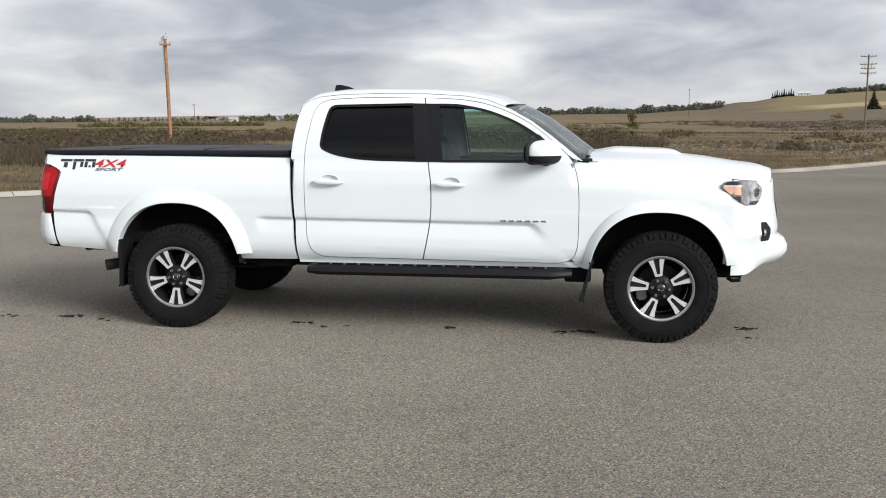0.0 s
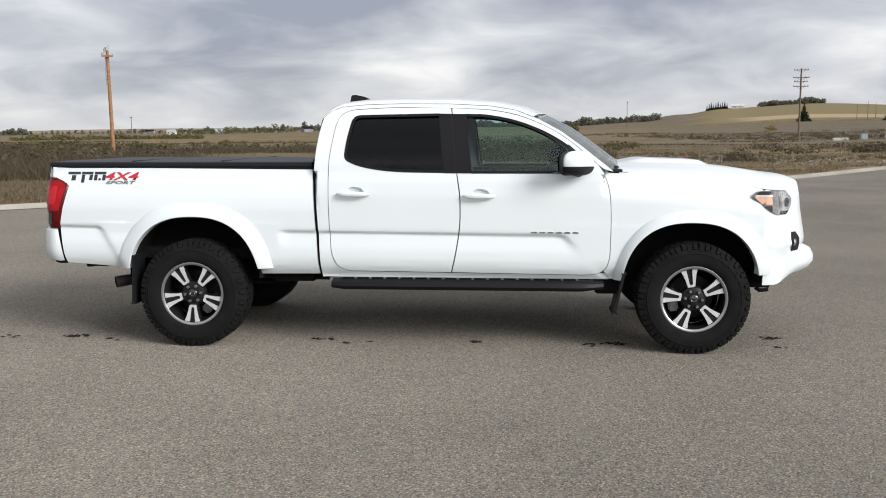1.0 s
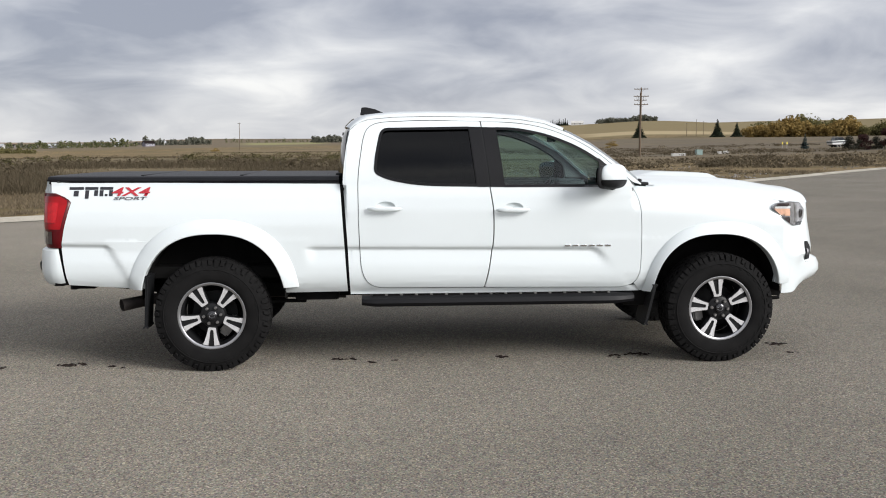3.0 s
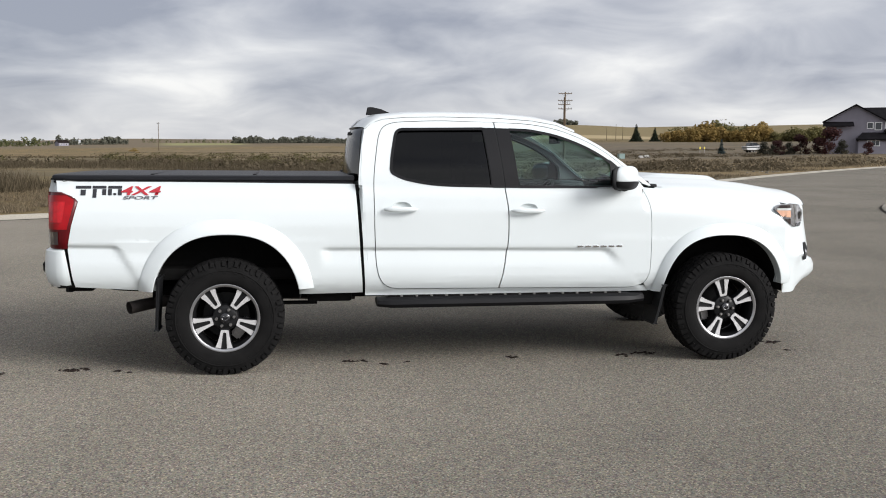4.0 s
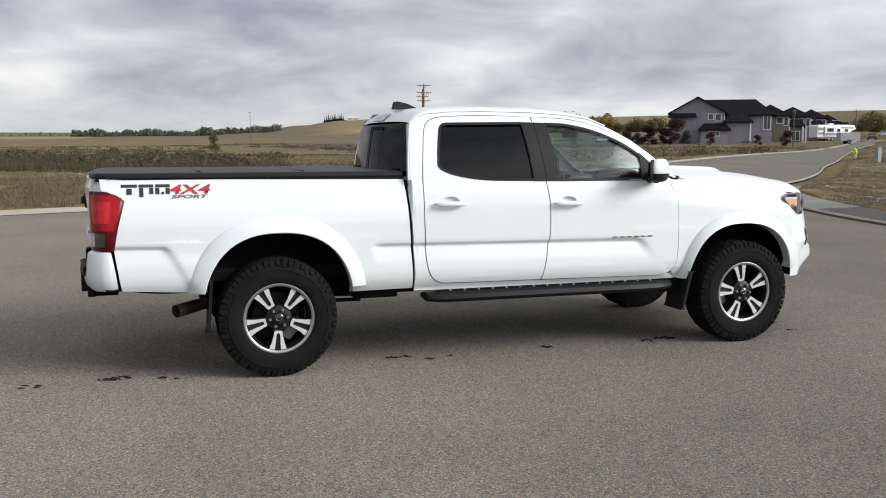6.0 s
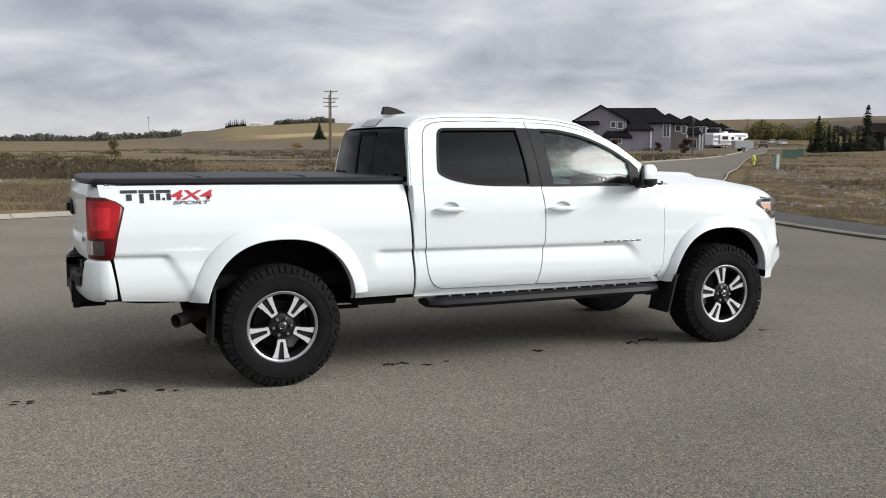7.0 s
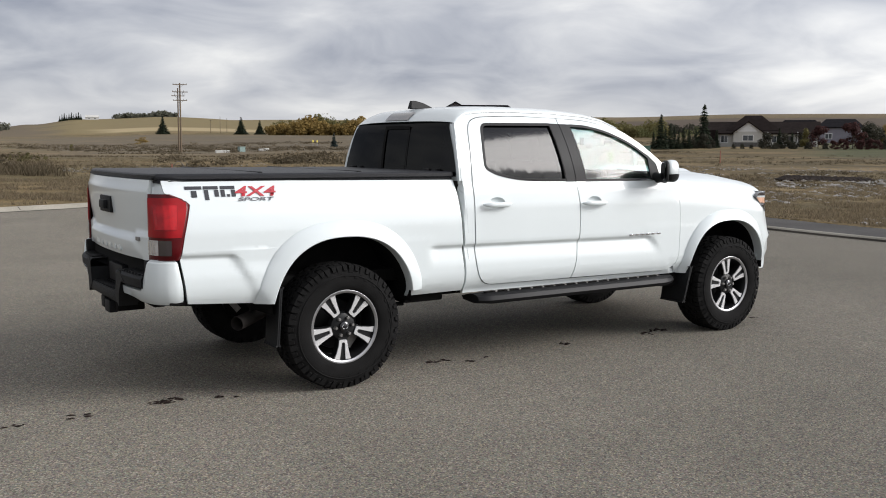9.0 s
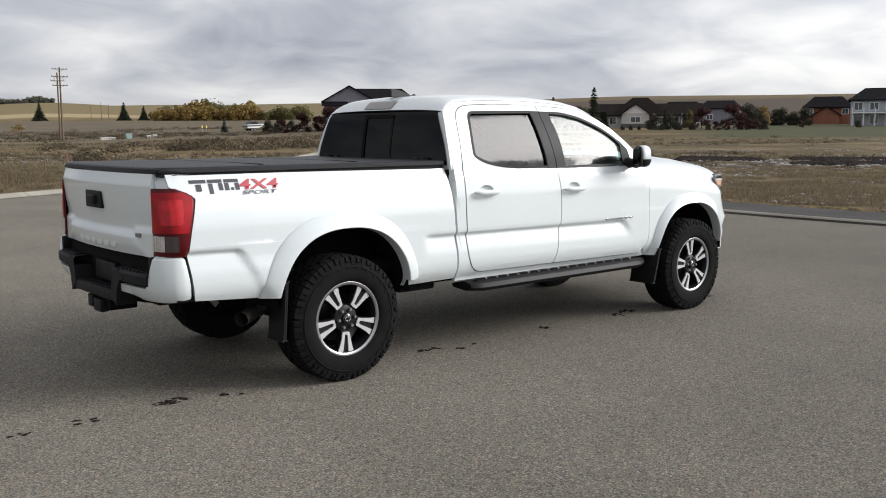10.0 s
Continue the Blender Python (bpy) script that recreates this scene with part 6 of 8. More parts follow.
def leaf_mat(name, a, b, thin=0.4):
    m = bpy.data.materials.new(name)
    m.use_nodes = True
    t = m.node_tree
    bs = t.nodes["Principled BSDF"]
    bs.inputs["Roughness"].default_value = 0.8
    bs.inputs["Specular IOR Level"].default_value = 0.1
    g = t.nodes.new("ShaderNodeNewGeometry")
    r = t.nodes.new("ShaderNodeMixRGB")
    r.inputs[1].default_value, r.inputs[2].default_value = (*a, 1), (*b, 1)
    t.links.new(g.outputs["Random Per Island"], r.inputs[0])
    t.links.new(r.outputs[0], bs.inputs["Base Color"])
    # thin leaves let light through
    tl = t.nodes.new("ShaderNodeBsdfTranslucent")
    t.links.new(r.outputs[0], tl.inputs["Color"])
    mx = t.nodes.new("ShaderNodeMixShader")
    mx.inputs[0].default_value = thin
    t.links.new(bs.outputs[0], mx.inputs[1])
    t.links.new(tl.outputs[0], mx.inputs[2])
    t.links.new(mx.outputs[0], t.nodes["Material Output"].inputs["Surface"])
    return m


L_SPRUCE = leaf_mat("dark_spruce_needles", (0.018, 0.026, 0.016), (0.045, 0.055, 0.035))
L_BLUE = leaf_mat("blue_spruce_needles", (0.035, 0.050, 0.048), (0.075, 0.095, 0.090))
L_GREEN = leaf_mat("dull_green_leaves", (0.080, 0.092, 0.042), (0.165, 0.165, 0.075))
L_AUTUMN = leaf_mat("autumn_yellow_leaves", (0.20, 0.14, 0.048), (0.29, 0.20, 0.070))
L_OLIVE = leaf_mat("olive_leaves", (0.105, 0.098, 0.042), (0.180, 0.158, 0.066))
L_DARK = leaf_mat("dark_wood_leaves", (0.036, 0.036, 0.027), (0.072, 0.068, 0.050))
# distance haze is put into this leaf colour, paler than the near leaves
L_FARWOOD = leaf_mat("haze_paled_leaves", (0.105, 0.110, 0.086), (0.165, 0.162, 0.124))
L_RED = leaf_mat("burgundy_leaves", (0.040, 0.018, 0.018), (0.085, 0.040, 0.036))
L_GRASS = leaf_mat("dry_grass_blades", (0.100, 0.080, 0.052), (0.245, 0.196, 0.130))
L_WEED = leaf_mat("brown_weed_stalks", (0.060, 0.049, 0.031), (0.132, 0.106, 0.070))
L_OLIVEWEED = leaf_mat("olive_weed_leaves", (0.060, 0.056, 0.026), (0.125, 0.110, 0.052))
L_STONE = leaf_mat("pale_field_stones", (0.12, 0.112, 0.10), (0.31, 0.295, 0.275), 0.0)
L_SOIL = leaf_mat("dark_turned_soil", (0.010, 0.007, 0.006), (0.026, 0.018, 0.015), 0.0)

rnd = random.Random(11)


def utility_pole(name, at, h, r0, r1, arms, lean, material, label, extra=None):
    """arms: (height below the top, half length, turn)."""
    ob = tagged(new(name), label, "utility pole")
    top = Vector((lean[0] * h, lean[1] * h, h))
    part("pole", tube([top * 0.0 - Vector((0, 0, 0.5)), top * 0.5, top], [r0, (r0 + r1) / 2, r1], 12), material, ob)
    for drop, half, turn in arms:
        c = top * (1 - drop / h)
        d = Vector((math.cos(turn), math.sin(turn), 0))
        bm = bmesh.new()
        bmesh.ops.create_cube(bm, size=1)
        bmesh.ops.transform(bm, matrix=Matrix.Translation(c) @ Matrix.Rotation(turn, 4, "Z") @ Matrix.Translation((0, -r0 - 0.05, 0)) @ Matrix.Diagonal((2 * half, 0.10, 0.13, 1)), verts=bm.verts)
        part("crossarm", bm, material, ob)
        for k in ((-0.92, -0.5, 0.5, 0.92) if half > 0.7 else (-0.9, 0.9)):
            p = c + d * half * k
            part("insulator", tube([p + Vector((0, 0, 0.06)), p + Vector((0, 0, 0.16)), p + Vector((0, 0, 0.28))], [0.03, 0.07, 0.045], 8), M_INSUL, ob)
        if half > 0.7:
            for k in (-1, 1):
                part("brace", tube([c + d * half * 0.55 * k, c - Vector((0, 0, 0.5))], 0.025, 6), M_TRANSF, ob)
    if extra:
        extra(ob, top)
    ob.matrix_basis = Matrix.Translation(at)
    return ob


def from_eye(eye, az, r):
    x, y = eye[0] + r * math.sin(radians(az)), eye[1] + r * math.cos(radians(az))
    return Vector((x, y, land(x, y)))


def fuse(ob, top):
    part("cutout", tube([top + Vector((-0.25, 0, -0.3)), top + Vector((-0.25, 0, 0.12))], 0.05, 8), M_INSUL, ob)
    part("cutout", tube([top + Vector((0.1, 0, 0.0)), top + Vector((0.12, 0, 0.45))], 0.045, 8), M_INSUL, ob)
    part("cap_box", tube([top + Vector((0, 0, -0.05)), top + Vector((0, 0, 0.22))], 0.16, 10), M_TRANSF, ob)
    part("conduit", tube([top + Vector((-0.16, 0, -2.6)), top + Vector((-0.16, 0, -0.4))], 0.03, 6), M_TRANSF, ob)


def hangers(ob, top):
    for k in (-0.9, -0.5, 0.5, 0.9):
        part("hanger", tube([top + Vector((k, 0, -1.6)), top + Vector((k, 0, -2.3))], 0.035, 6), M_INSUL, ob)


utility_pole("utility_pole", from_eye((3.0, -7.4), -24.75, 75), 7.9, 0.15, 0.11, [(0.45, 0.42, 0.42)], (-0.020, 0, 0), M_POLEWARM, "warm brown wooden utility pole in the weeds", fuse)
utility_pole("utility_pole", from_eye((3.0, -7.4), 15.8, 175), 12.5, 0.17, 0.12, [(0.3, 1.25, -0.25), (1.6, 1.35, -0.25), (3.1, 1.25, -0.25)], (0, 0, 0), M_POLE, "tall wooden power pole with three crossarms", hangers)
utility_pole("utility_pole", from_eye((3.0, -7.4), 15.8, 187), 12.2, 0.16, 0.12, [(1.5, 1.2, -0.25)], (0, 0, 0), M_POLE, "second wooden power pole just behind the first")
for az, r, h, n in ((6.5, 620, 17.0, 1), (-23.05, 450, 10.5, 1), (-7.7, 460, 13.5, 1), (19.2, 720, 10, 1), (19.75, 720, 12.5, 0), (20.15, 740, 11, 0), (42.0, 330, 8.5, 1)):
    utility_pole("utility_pole", spot(az, r), h, 0.16 if r < 500 else 0.2, 0.12, [(0.5, 0.9, -0.4)] if n else [], (0, 0, 0), M_POLE, "distant wooden utility pole on the prairie")

# ---- trees ----


def leaf_cloud(bm_v, bm_f, centre, radii, count, size, r_):
    """Many small leaf faces scattered through an uneven crown."""
    for _ in range(count):
        while True:
            q = Vector((r_.uniform(-1, 1), r_.uniform(-1, 1), r_.uniform(-1, 1)))
            if 0.25 < q.length < 1:
                break
        p = Vector((centre[0] + q.x * radii[0], centre[1] + q.y * radii[1], centre[2] + q.z * radii[2]))
        s = size * r_.uniform(0.6, 1.5)
        n = (q + Vector((r_.uniform(-0.6, 0.6), r_.uniform(-0.6, 0.6), r_.uniform(-0.2, 0.9)))).normalized()
        a = n.orthogonal().normalized()
        b = n.cross(a)
        t = r_.uniform(0, 6.28)
        a, b = a * math.cos(t) + b * math.sin(t), b * math.cos(t) - a * math.sin(t)
        k = len(bm_v)
        bm_v += [tuple(p + a * s), tuple(p + b * s * 0.7), tuple(p - a * s), tuple(p - b * s * 0.7)]
        bm_f.append((k, k + 1, k + 2, k + 3))


def raw(name, v, f, material, parent=None, label="", kind=""):
    me_ = bpy.data.meshes.new(name)
    me_.from_pydata(v, [], f)
    me_.materials.append(material)
    ob = new(name, me_)
    if parent:
        ob.parent = parent
    if label:
        ob["label"] = label
    if kind:
        ob["kind"] = kind
    return ob


def spruce(h, w, leaves, label, seed, thin=1.0):
    r_ = random.Random(seed)
    ob = tagged(new("spruce_tree"), label, "tree")
    part("trunk", tube([(0, 0, -0.3), (0, 0, h * 0.5), (0, 0, h * 0.97)], [h * 0.018, h * 0.011, h * 0.002], 8), M_BARK, ob)
    v, f = [], []
    tiers = 17
    for i in range(tiers):
        t = i / (tiers - 1)
        z = h * (0.05 + 0.93 * t)
        rad_ = w * (1 - t) ** 0.8 * r_.uniform(0.55, 1.22) + 0.02 * h * 0.2
        n = max(5, int(17 * (1 - t) * thin + 5))
        for k in range(n):
            a = 6.283 * (k + r_.random()) / n
            ln = rad_ * r_.uniform(0.55, 1.22)
            d = Vector((math.cos(a), math.sin(a), 0))
            s = Vector((-d.y, d.x, 0))
            z1 = z + h * 0.012
            tip = d * ln + Vector((0, 0, z1 - ln * r_.uniform(0.28, 0.5)))
            for side in (-1, 1):
                kk = len(v)
                mid = d * ln * 0.55 + s * side * ln * r_.uniform(0.16, 0.30) + Vector((0, 0, z1 - ln * 0.30))
                v += [(0, 0, z1 + h * 0.01), tuple(mid), tuple(tip), tuple(d * ln * 0.5 + Vector((0, 0, z1 - ln * 0.06)))]
                f.append((kk, kk + 1, kk + 2, kk + 3))
    for _ in range(520):
        t = r_.random() ** 1.5
        rad_ = w * (1 - t) ** 0.85 * r_.uniform(0.2, 0.85) + 0.01 * h
        a = r_.uniform(0, 6.283)
        p = Vector((math.cos(a) * rad_, math.sin(a) * rad_, h * (0.04 + 0.93 * t)))
        s = max(0.05 * h, 0.34 * w * (1 - t)) * r_.uniform(0.5, 1.0)
        o = Vector((math.cos(a), math.sin(a), -0.5)) * s
        q = Vector((-math.sin(a), math.cos(a), r_.uniform(-0.3, 0.3))) * s * 0.5
        kk = len(v)
        v += [tuple(p - o * 0.6), tuple(p + q), tuple(p + o), tuple(p - q)]
        f.append((kk, kk + 1, kk + 2, kk + 3))
    raw("foliage", v, f, leaves, ob)
    return ob


def broadleaf(h, w, leaves, label, seed, count=900, size=0.03, low=0.25, name="tree", cat="tree"):
    r_ = random.Random(seed)
    ob = tagged(new(name), label, cat)
    v, f = [], []
    part("trunk", tube([(0, 0, -0.3), (0.01 * h, 0, h * 0.3), (0.02 * h, 0.01 * h, h * 0.6)], [h * 0.022, h * 0.016, h * 0.006], 8), M_BARK, ob)
    nb = 7
    for i in range(nb):
        a = 6.283 * i / nb + r_.uniform(-0.4, 0.4)
        z = h * r_.uniform(low + 0.08, 0.82)
        rr_ = w * r_.uniform(0.35, 0.8) * (1.15 - z / h * 0.7)
        c = (math.cos(a) * rr_, math.sin(a) * rr_, z)
        part("limb", tube([(0.01 * h, 0, h * 0.22 + 0.2 * z), (c[0] * 0.5, c[1] * 0.5, z * 0.85), c], [h * 0.010, h * 0.007, h * 0.002], 6), M_BARK, ob)
        leaf_cloud(v, f, c, (w * 0.48, w * 0.48, h * 0.17), count // nb, size * h, r_)
    leaf_cloud(v, f, (0, 0, h * 0.78), (w * 0.5, w * 0.5, h * 0.22), count // 5, size * h, r_)
    raw("crown", v, f, leaves, ob)
    return ob


def place(ob, at, scale=1.0, turn=0.0):
    ob.matrix_basis = Matrix.Translation(at) @ Matrix.Rotation(turn, 4, "Z")
    if scale != 1.0:
        ob.scale = (scale, scale, scale)
    return ob


def copies(first, spots, group=""):
    """The first stands at the first spot; copies of it at the rest. A spot: place, scale, turn."""
    for i, (at, sc, tn) in enumerate(spots):
        ob = first
        if i:
            first.scale = (sc, sc, sc)
            ob = copy_thing(first, Matrix.Translation(at) @ Matrix.Rotation(tn, 4, "Z"))
        else:
            continue
        if group:
            ob["group"] = group
    at, sc, tn = spots[0]
    place(first, at, 1.0, tn)
    first.scale = (sc, sc, sc)
    if group:
        first["group"] = group


copies(spruce(12.5, 5.0, L_SPRUCE, "dark spruce standing alone at the edge of a stubble field", 1), [(spot(16.45, 660), 1.0, 0.3), (spot(20.95, 660), 1.0, 1.3), (spot(22.05, 665), 0.82, 2.2)])
copies(spruce(3.5, 1.05, L_BLUE, "young blue-grey spruce in the dry grass", 2), [(from_eye((1.4, -7.3), 25.6, 215), 1.0, 0)])
copies(spruce(6.0, 1.55, L_SPRUCE, "narrow dark spruce beside the houses", 3, 1.0), [(from_eye((-1.7, -6.4), 46.15, 150), 0.95, 0), (from_eye((-1.7, -6.4), 48.65, 165), 1.28, 1.0), (from_eye((-1.7, -6.4), 45.75, 158), 0.5, 2), (from_eye((-1.7, -6.4), 46.7, 156), 0.72, 3), (from_eye((-1.7, -6.4), 46.45, 160), 0.6, 1.5), (from_eye((-1.7, -6.4), 46.95, 162), 0.66, 2.5), (from_eye((-1.7, -6.4), 47.5, 160), 0.62, 0.7), (from_eye((-1.7, -6.4), 48.2, 163), 0.6, 4.4),
                                                                            (from_eye((-1.7, -6.4), 47.2, 155), 0.5, 4), (from_eye((-1.7, -6.4), 47.8, 158), 0.55, 5), (from_eye((-1.7, -6.4), 49.4, 168), 0.55, 1), (from_eye((-1.7, -6.4), 52.9, 172), 0.6, 2), (from_eye((-1.7, -6.4), 53.6, 172), 0.5, 5)], "spruces by the bungalow")
copies(broadleaf(3.4, 1.0, L_OLIVE, "slender olive sapling in the dry field", 4, 500, 0.035, 0.1), [(from_eye((3.0, -7.4), 3.0, 150), 1.0, 0), (from_eye((3.0, -7.4), 9.9, 190), 0.45, 1)])

copies(broadleaf(2.4, 2.6, L_AUTUMN, "low yellow-green shrub out in the field", 9, 700, 0.05, 0.05, "bush", "bush"), [(from_eye((3.0, -7.4), 14.4, 300), 1.0, 0), (from_eye((-0.2, -7.1), -9.0, 330), 0.7, 2)])
# burgundy bushes by the nearest house
copies(broadleaf(3.3, 1.5, L_RED, "round burgundy bush beside a grey house", 5, 1300, 0.034, 0.05, "bush", "bush"),
       [(from_eye((-0.2, -7.1), az, r), sc, az) for az, r, sc in ((29.2, 172, 0.85), (30.4, 170, 1.1), (31.3, 172, 0.9), (31.9, 158, 1.35), (34.0, 146, 0.62), (38.2, 140, 0.7), (36.6, 150, 0.5))]
       + [(from_eye((-3.1, -5.6), az, r), sc, az * 5) for az, r, sc in ((55.5, 165, 1.2), (57.3, 162, 1.35), (56.3, 156, 0.48), (56.7, 157, 0.55), (57.0, 155, 0.42), (57.7, 156, 0.5), (58.2, 157, 0.55), (58.6, 156, 0.5), (61.0, 178, 0.45))], "burgundy bushes")
copies(broadleaf(3.0, 1.5, L_DARK, "dark leafy garden shrub", 6, 1300, 0.036, 0.05, "bush", "bush"),
       [(from_eye((-0.2, -7.1), az, r), sc, az * 3) for az, r, sc in ((28.4, 180, 0.9), (28.9, 182, 0.7), (29.8, 178, 0.8), (32.6, 160, 0.8))]
       + [(from_eye((-3.1, -5.6), az, r), sc, az * 2) for az, r, sc in ((54.6, 185, 1.0), (49.2, 160, 0.9), (48.5, 161, 0.75), (49.7, 163, 0.5), (58.1, 165, 1.5), (58.5, 170, 1.3), (59.6, 205, 1.2), (60.0, 205, 1.3), (60.6, 205, 1.0), (61.2, 205, 1.3), (64.0, 180, 0.5), (50.9, 160, 0.3), (51.4, 160, 0.32), (51.9, 160, 0.28), (52.7, 160, 0.95), (53.7, 162, 0.9), (53.2, 158, 0.42), (54.2, 158, 0.45), (55.0, 157, 0.45), (55.9, 158, 0.4), (59.0, 158, 0.6))], "garden shrubs")
copies(broadleaf(4.2, 1.5, L_AUTUMN, "golden autumn tree by the gardens", 7, 1300, 0.03, 0.1), [(from_eye((-3.1, -5.6), 58.95, 172), 1.0, 0)])
copies(broadleaf(4.2, 1.1, L_OLIVE, "olive garden tree beside the bungalow", 21, 1200, 0.032, 0.08), [(from_eye((-3.1, -5.6), 54.8, 168), 0.85, 1)])


def belt(name, az0, az1, r, dr, h0, h1, n, leaves, label, per=70, size=0.075, seed=1, cat="trees", dens=None):
    """A wood or hedge far off: one object of many uneven clumps of leaves."""
    r_ = random.Random(seed)
    v, f = [], []
    for i in range(n):
        az = az0 + (az1 - az0) * (i + r_.uniform(-0.4, 0.4)) / n
        p = spot(az, r + r_.uniform(-dr, dr))
        env = 0.6 + 0.4 * abs(math.sin(az * 2.1 + seed) * math.cos(az * 0.9 + seed * 2))
        h = r_.uniform(h0, h1) * env
        w = h * r_.uniform(0.32, 0.6)
        k = len(v)
        v += [(p.x - 0.12, p.y, p.z - 0.5), (p.x + 0.12, p.y, p.z - 0.5), (p.x + 0.08, p.y, p.z + h * 0.6), (p.x - 0.08, p.y, p.z + h * 0.6)]
        f.append((k, k + 1, k + 2, k + 3))
        for lev in (0.16, 0.34, 0.52, 0.70):
            c = (p.x + r_.uniform(-0.6, 0.6) * w, p.y + r_.uniform(-0.6, 0.6) * w, p.z + h * (lev + r_.uniform(-0.06, 0.06)))
            leaf_cloud(v, f, c, (w * 0.75 * (1.1 - lev * 0.55), w * 0.75, h * 0.26), per // 3, size * h * 0.8, r_)
    ob = raw(name, v, f, leaves)
    return tagged(ob, label, cat, kind="stuff")


belt("willow_thicket", 22.6, 28.6, 600, 14, 8.5, 14, 90, L_AUTUMN, "golden autumn willow thicket at the field's edge", 190, 0.085, 3)
belt("willow_thicket", 23.2, 28.0, 622, 10, 10.5, 15.5, 60, L_OLIVE, "olive green willow thicket at the field's edge", 170, 0.075, 4)
belt("willow_thicket", 28.7, 31.6, 590, 12, 8.5, 11.5, 34, L_OLIVE, "olive green willow thicket at the field's edge", 170, 0.075, 5)
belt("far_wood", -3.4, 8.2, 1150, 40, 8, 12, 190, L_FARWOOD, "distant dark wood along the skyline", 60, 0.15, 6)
belt("far_wood", -8.5, -2.0, 1300, 60, 5, 9, 30, L_GREEN, "distant green scrub along the skyline", 36, 0.10, 7)
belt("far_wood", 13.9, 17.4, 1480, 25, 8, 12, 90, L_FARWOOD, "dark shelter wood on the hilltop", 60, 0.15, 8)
belt("far_wood", 41.9, 46.6, 470, 30, 6, 10, 130, L_OLIVE, "olive trees along the far road", 100, 0.09, 9)
belt("far_wood", 43.0, 51.0, 640, 25, 4, 8, 150, L_DARK, "dark brown hedge below the hill", 60, 0.13, 10)
belt("far_wood", 45.0, 49.5, 430, 10, 4, 6, 16, L_GREEN, "yellow-green trees along the far road", 90, 0.07, 11)
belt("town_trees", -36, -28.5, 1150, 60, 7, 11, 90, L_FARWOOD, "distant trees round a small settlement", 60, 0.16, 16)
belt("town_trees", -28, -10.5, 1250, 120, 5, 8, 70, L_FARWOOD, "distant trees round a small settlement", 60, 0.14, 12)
belt("town_trees", -20.5, -13.5, 900, 60, 6, 10, 34, L_GREEN, "green trees round a small settlement", 70, 0.12, 13)
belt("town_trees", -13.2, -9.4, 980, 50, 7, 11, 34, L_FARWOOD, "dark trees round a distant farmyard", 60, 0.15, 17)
belt("scrub", -29.5, -19, 480, 30, 2.2, 3.6, 170, L_OLIVE, "low olive scrub in the far field", 50, 0.16, 14)
belt("garden_trees", 53.5, 66.5, 300, 30, 4, 7, 44, L_DARK, "dark garden trees between the houses", 70, 0.075, 15)
# poplars by the hilltop farm
copies(spruce(10.5, 2.7, L_SPRUCE, "dark spruce in a row by the hilltop farm", 8), [(spot(10.98 + 0.125 * k, 1440), 0.8 + 0.3 * ((k * 7) % 3) / 2, k) for k in range(10)], "spruce row by the farm")

# ---- houses ----
M_SIDING = mat("grey_lilac_siding", (0.235, 0.222, 0.262), rough=0.75, vary=0.12, scale=0.8, random_tint=0.1)
M_SIDING2 = mat("tan_siding", (0.17, 0.155, 0.14), rough=0.75, vary=0.12, scale=0.8)
M_STUCCO = mat("pale_stucco", (0.50, 0.49, 0.46), rough=0.85, vary=0.1, scale=0.8)
M_BRICKRED = mat("red_brown_siding", (0.24, 0.092, 0.056), rough=0.85, vary=0.15, scale=1.2)
M_ROOF = mat("charcoal_shingles", (0.013, 0.012, 0.014), rough=0.95, spec=0.05, vary=0.35, scale=1.5, random_tint=0.2)
M_ROOFBROWN = mat("brown_shingles", (0.020, 0.015, 0.014), rough=0.95, spec=0.05, vary=0.35, scale=1.5)
M_WHITETRIM = mat("white_trim", (0.72, 0.72, 0.72), rough=0.5)
M_FASCIA = mat("dark_fascia", (0.05, 0.048, 0.05), rough=0.5)
M_PANE = mat("dark_window_glass", (0.03, 0.035, 0.04), rough=0.08, coat=0.6)
M_STONEVENEER = mat("stone_veneer", (0.13, 0.125, 0.12), rough=0.9, vary=0.4, scale=4)


def solid(name, verts, faces, material, parent, label=""):
    ob = raw(name, verts, faces, material, parent, label)
    return ob


def block(parent, x0, x1, y0, y1, h, material, name="wall", z0=-0.6):
    v = [(x0, y0, z0), (x1, y0, z0), (x1, y1, z0), (x0, y1, z0), (x0, y0, h), (x1, y0, h), (x1, y1, h), (x0, y1, h)]
    return solid(name, v, [(0, 1, 5, 4), (1, 2, 6, 5), (2, 3, 7, 6), (3, 0, 4, 7), (4, 5, 6, 7), (3, 2, 1, 0)], material, parent)


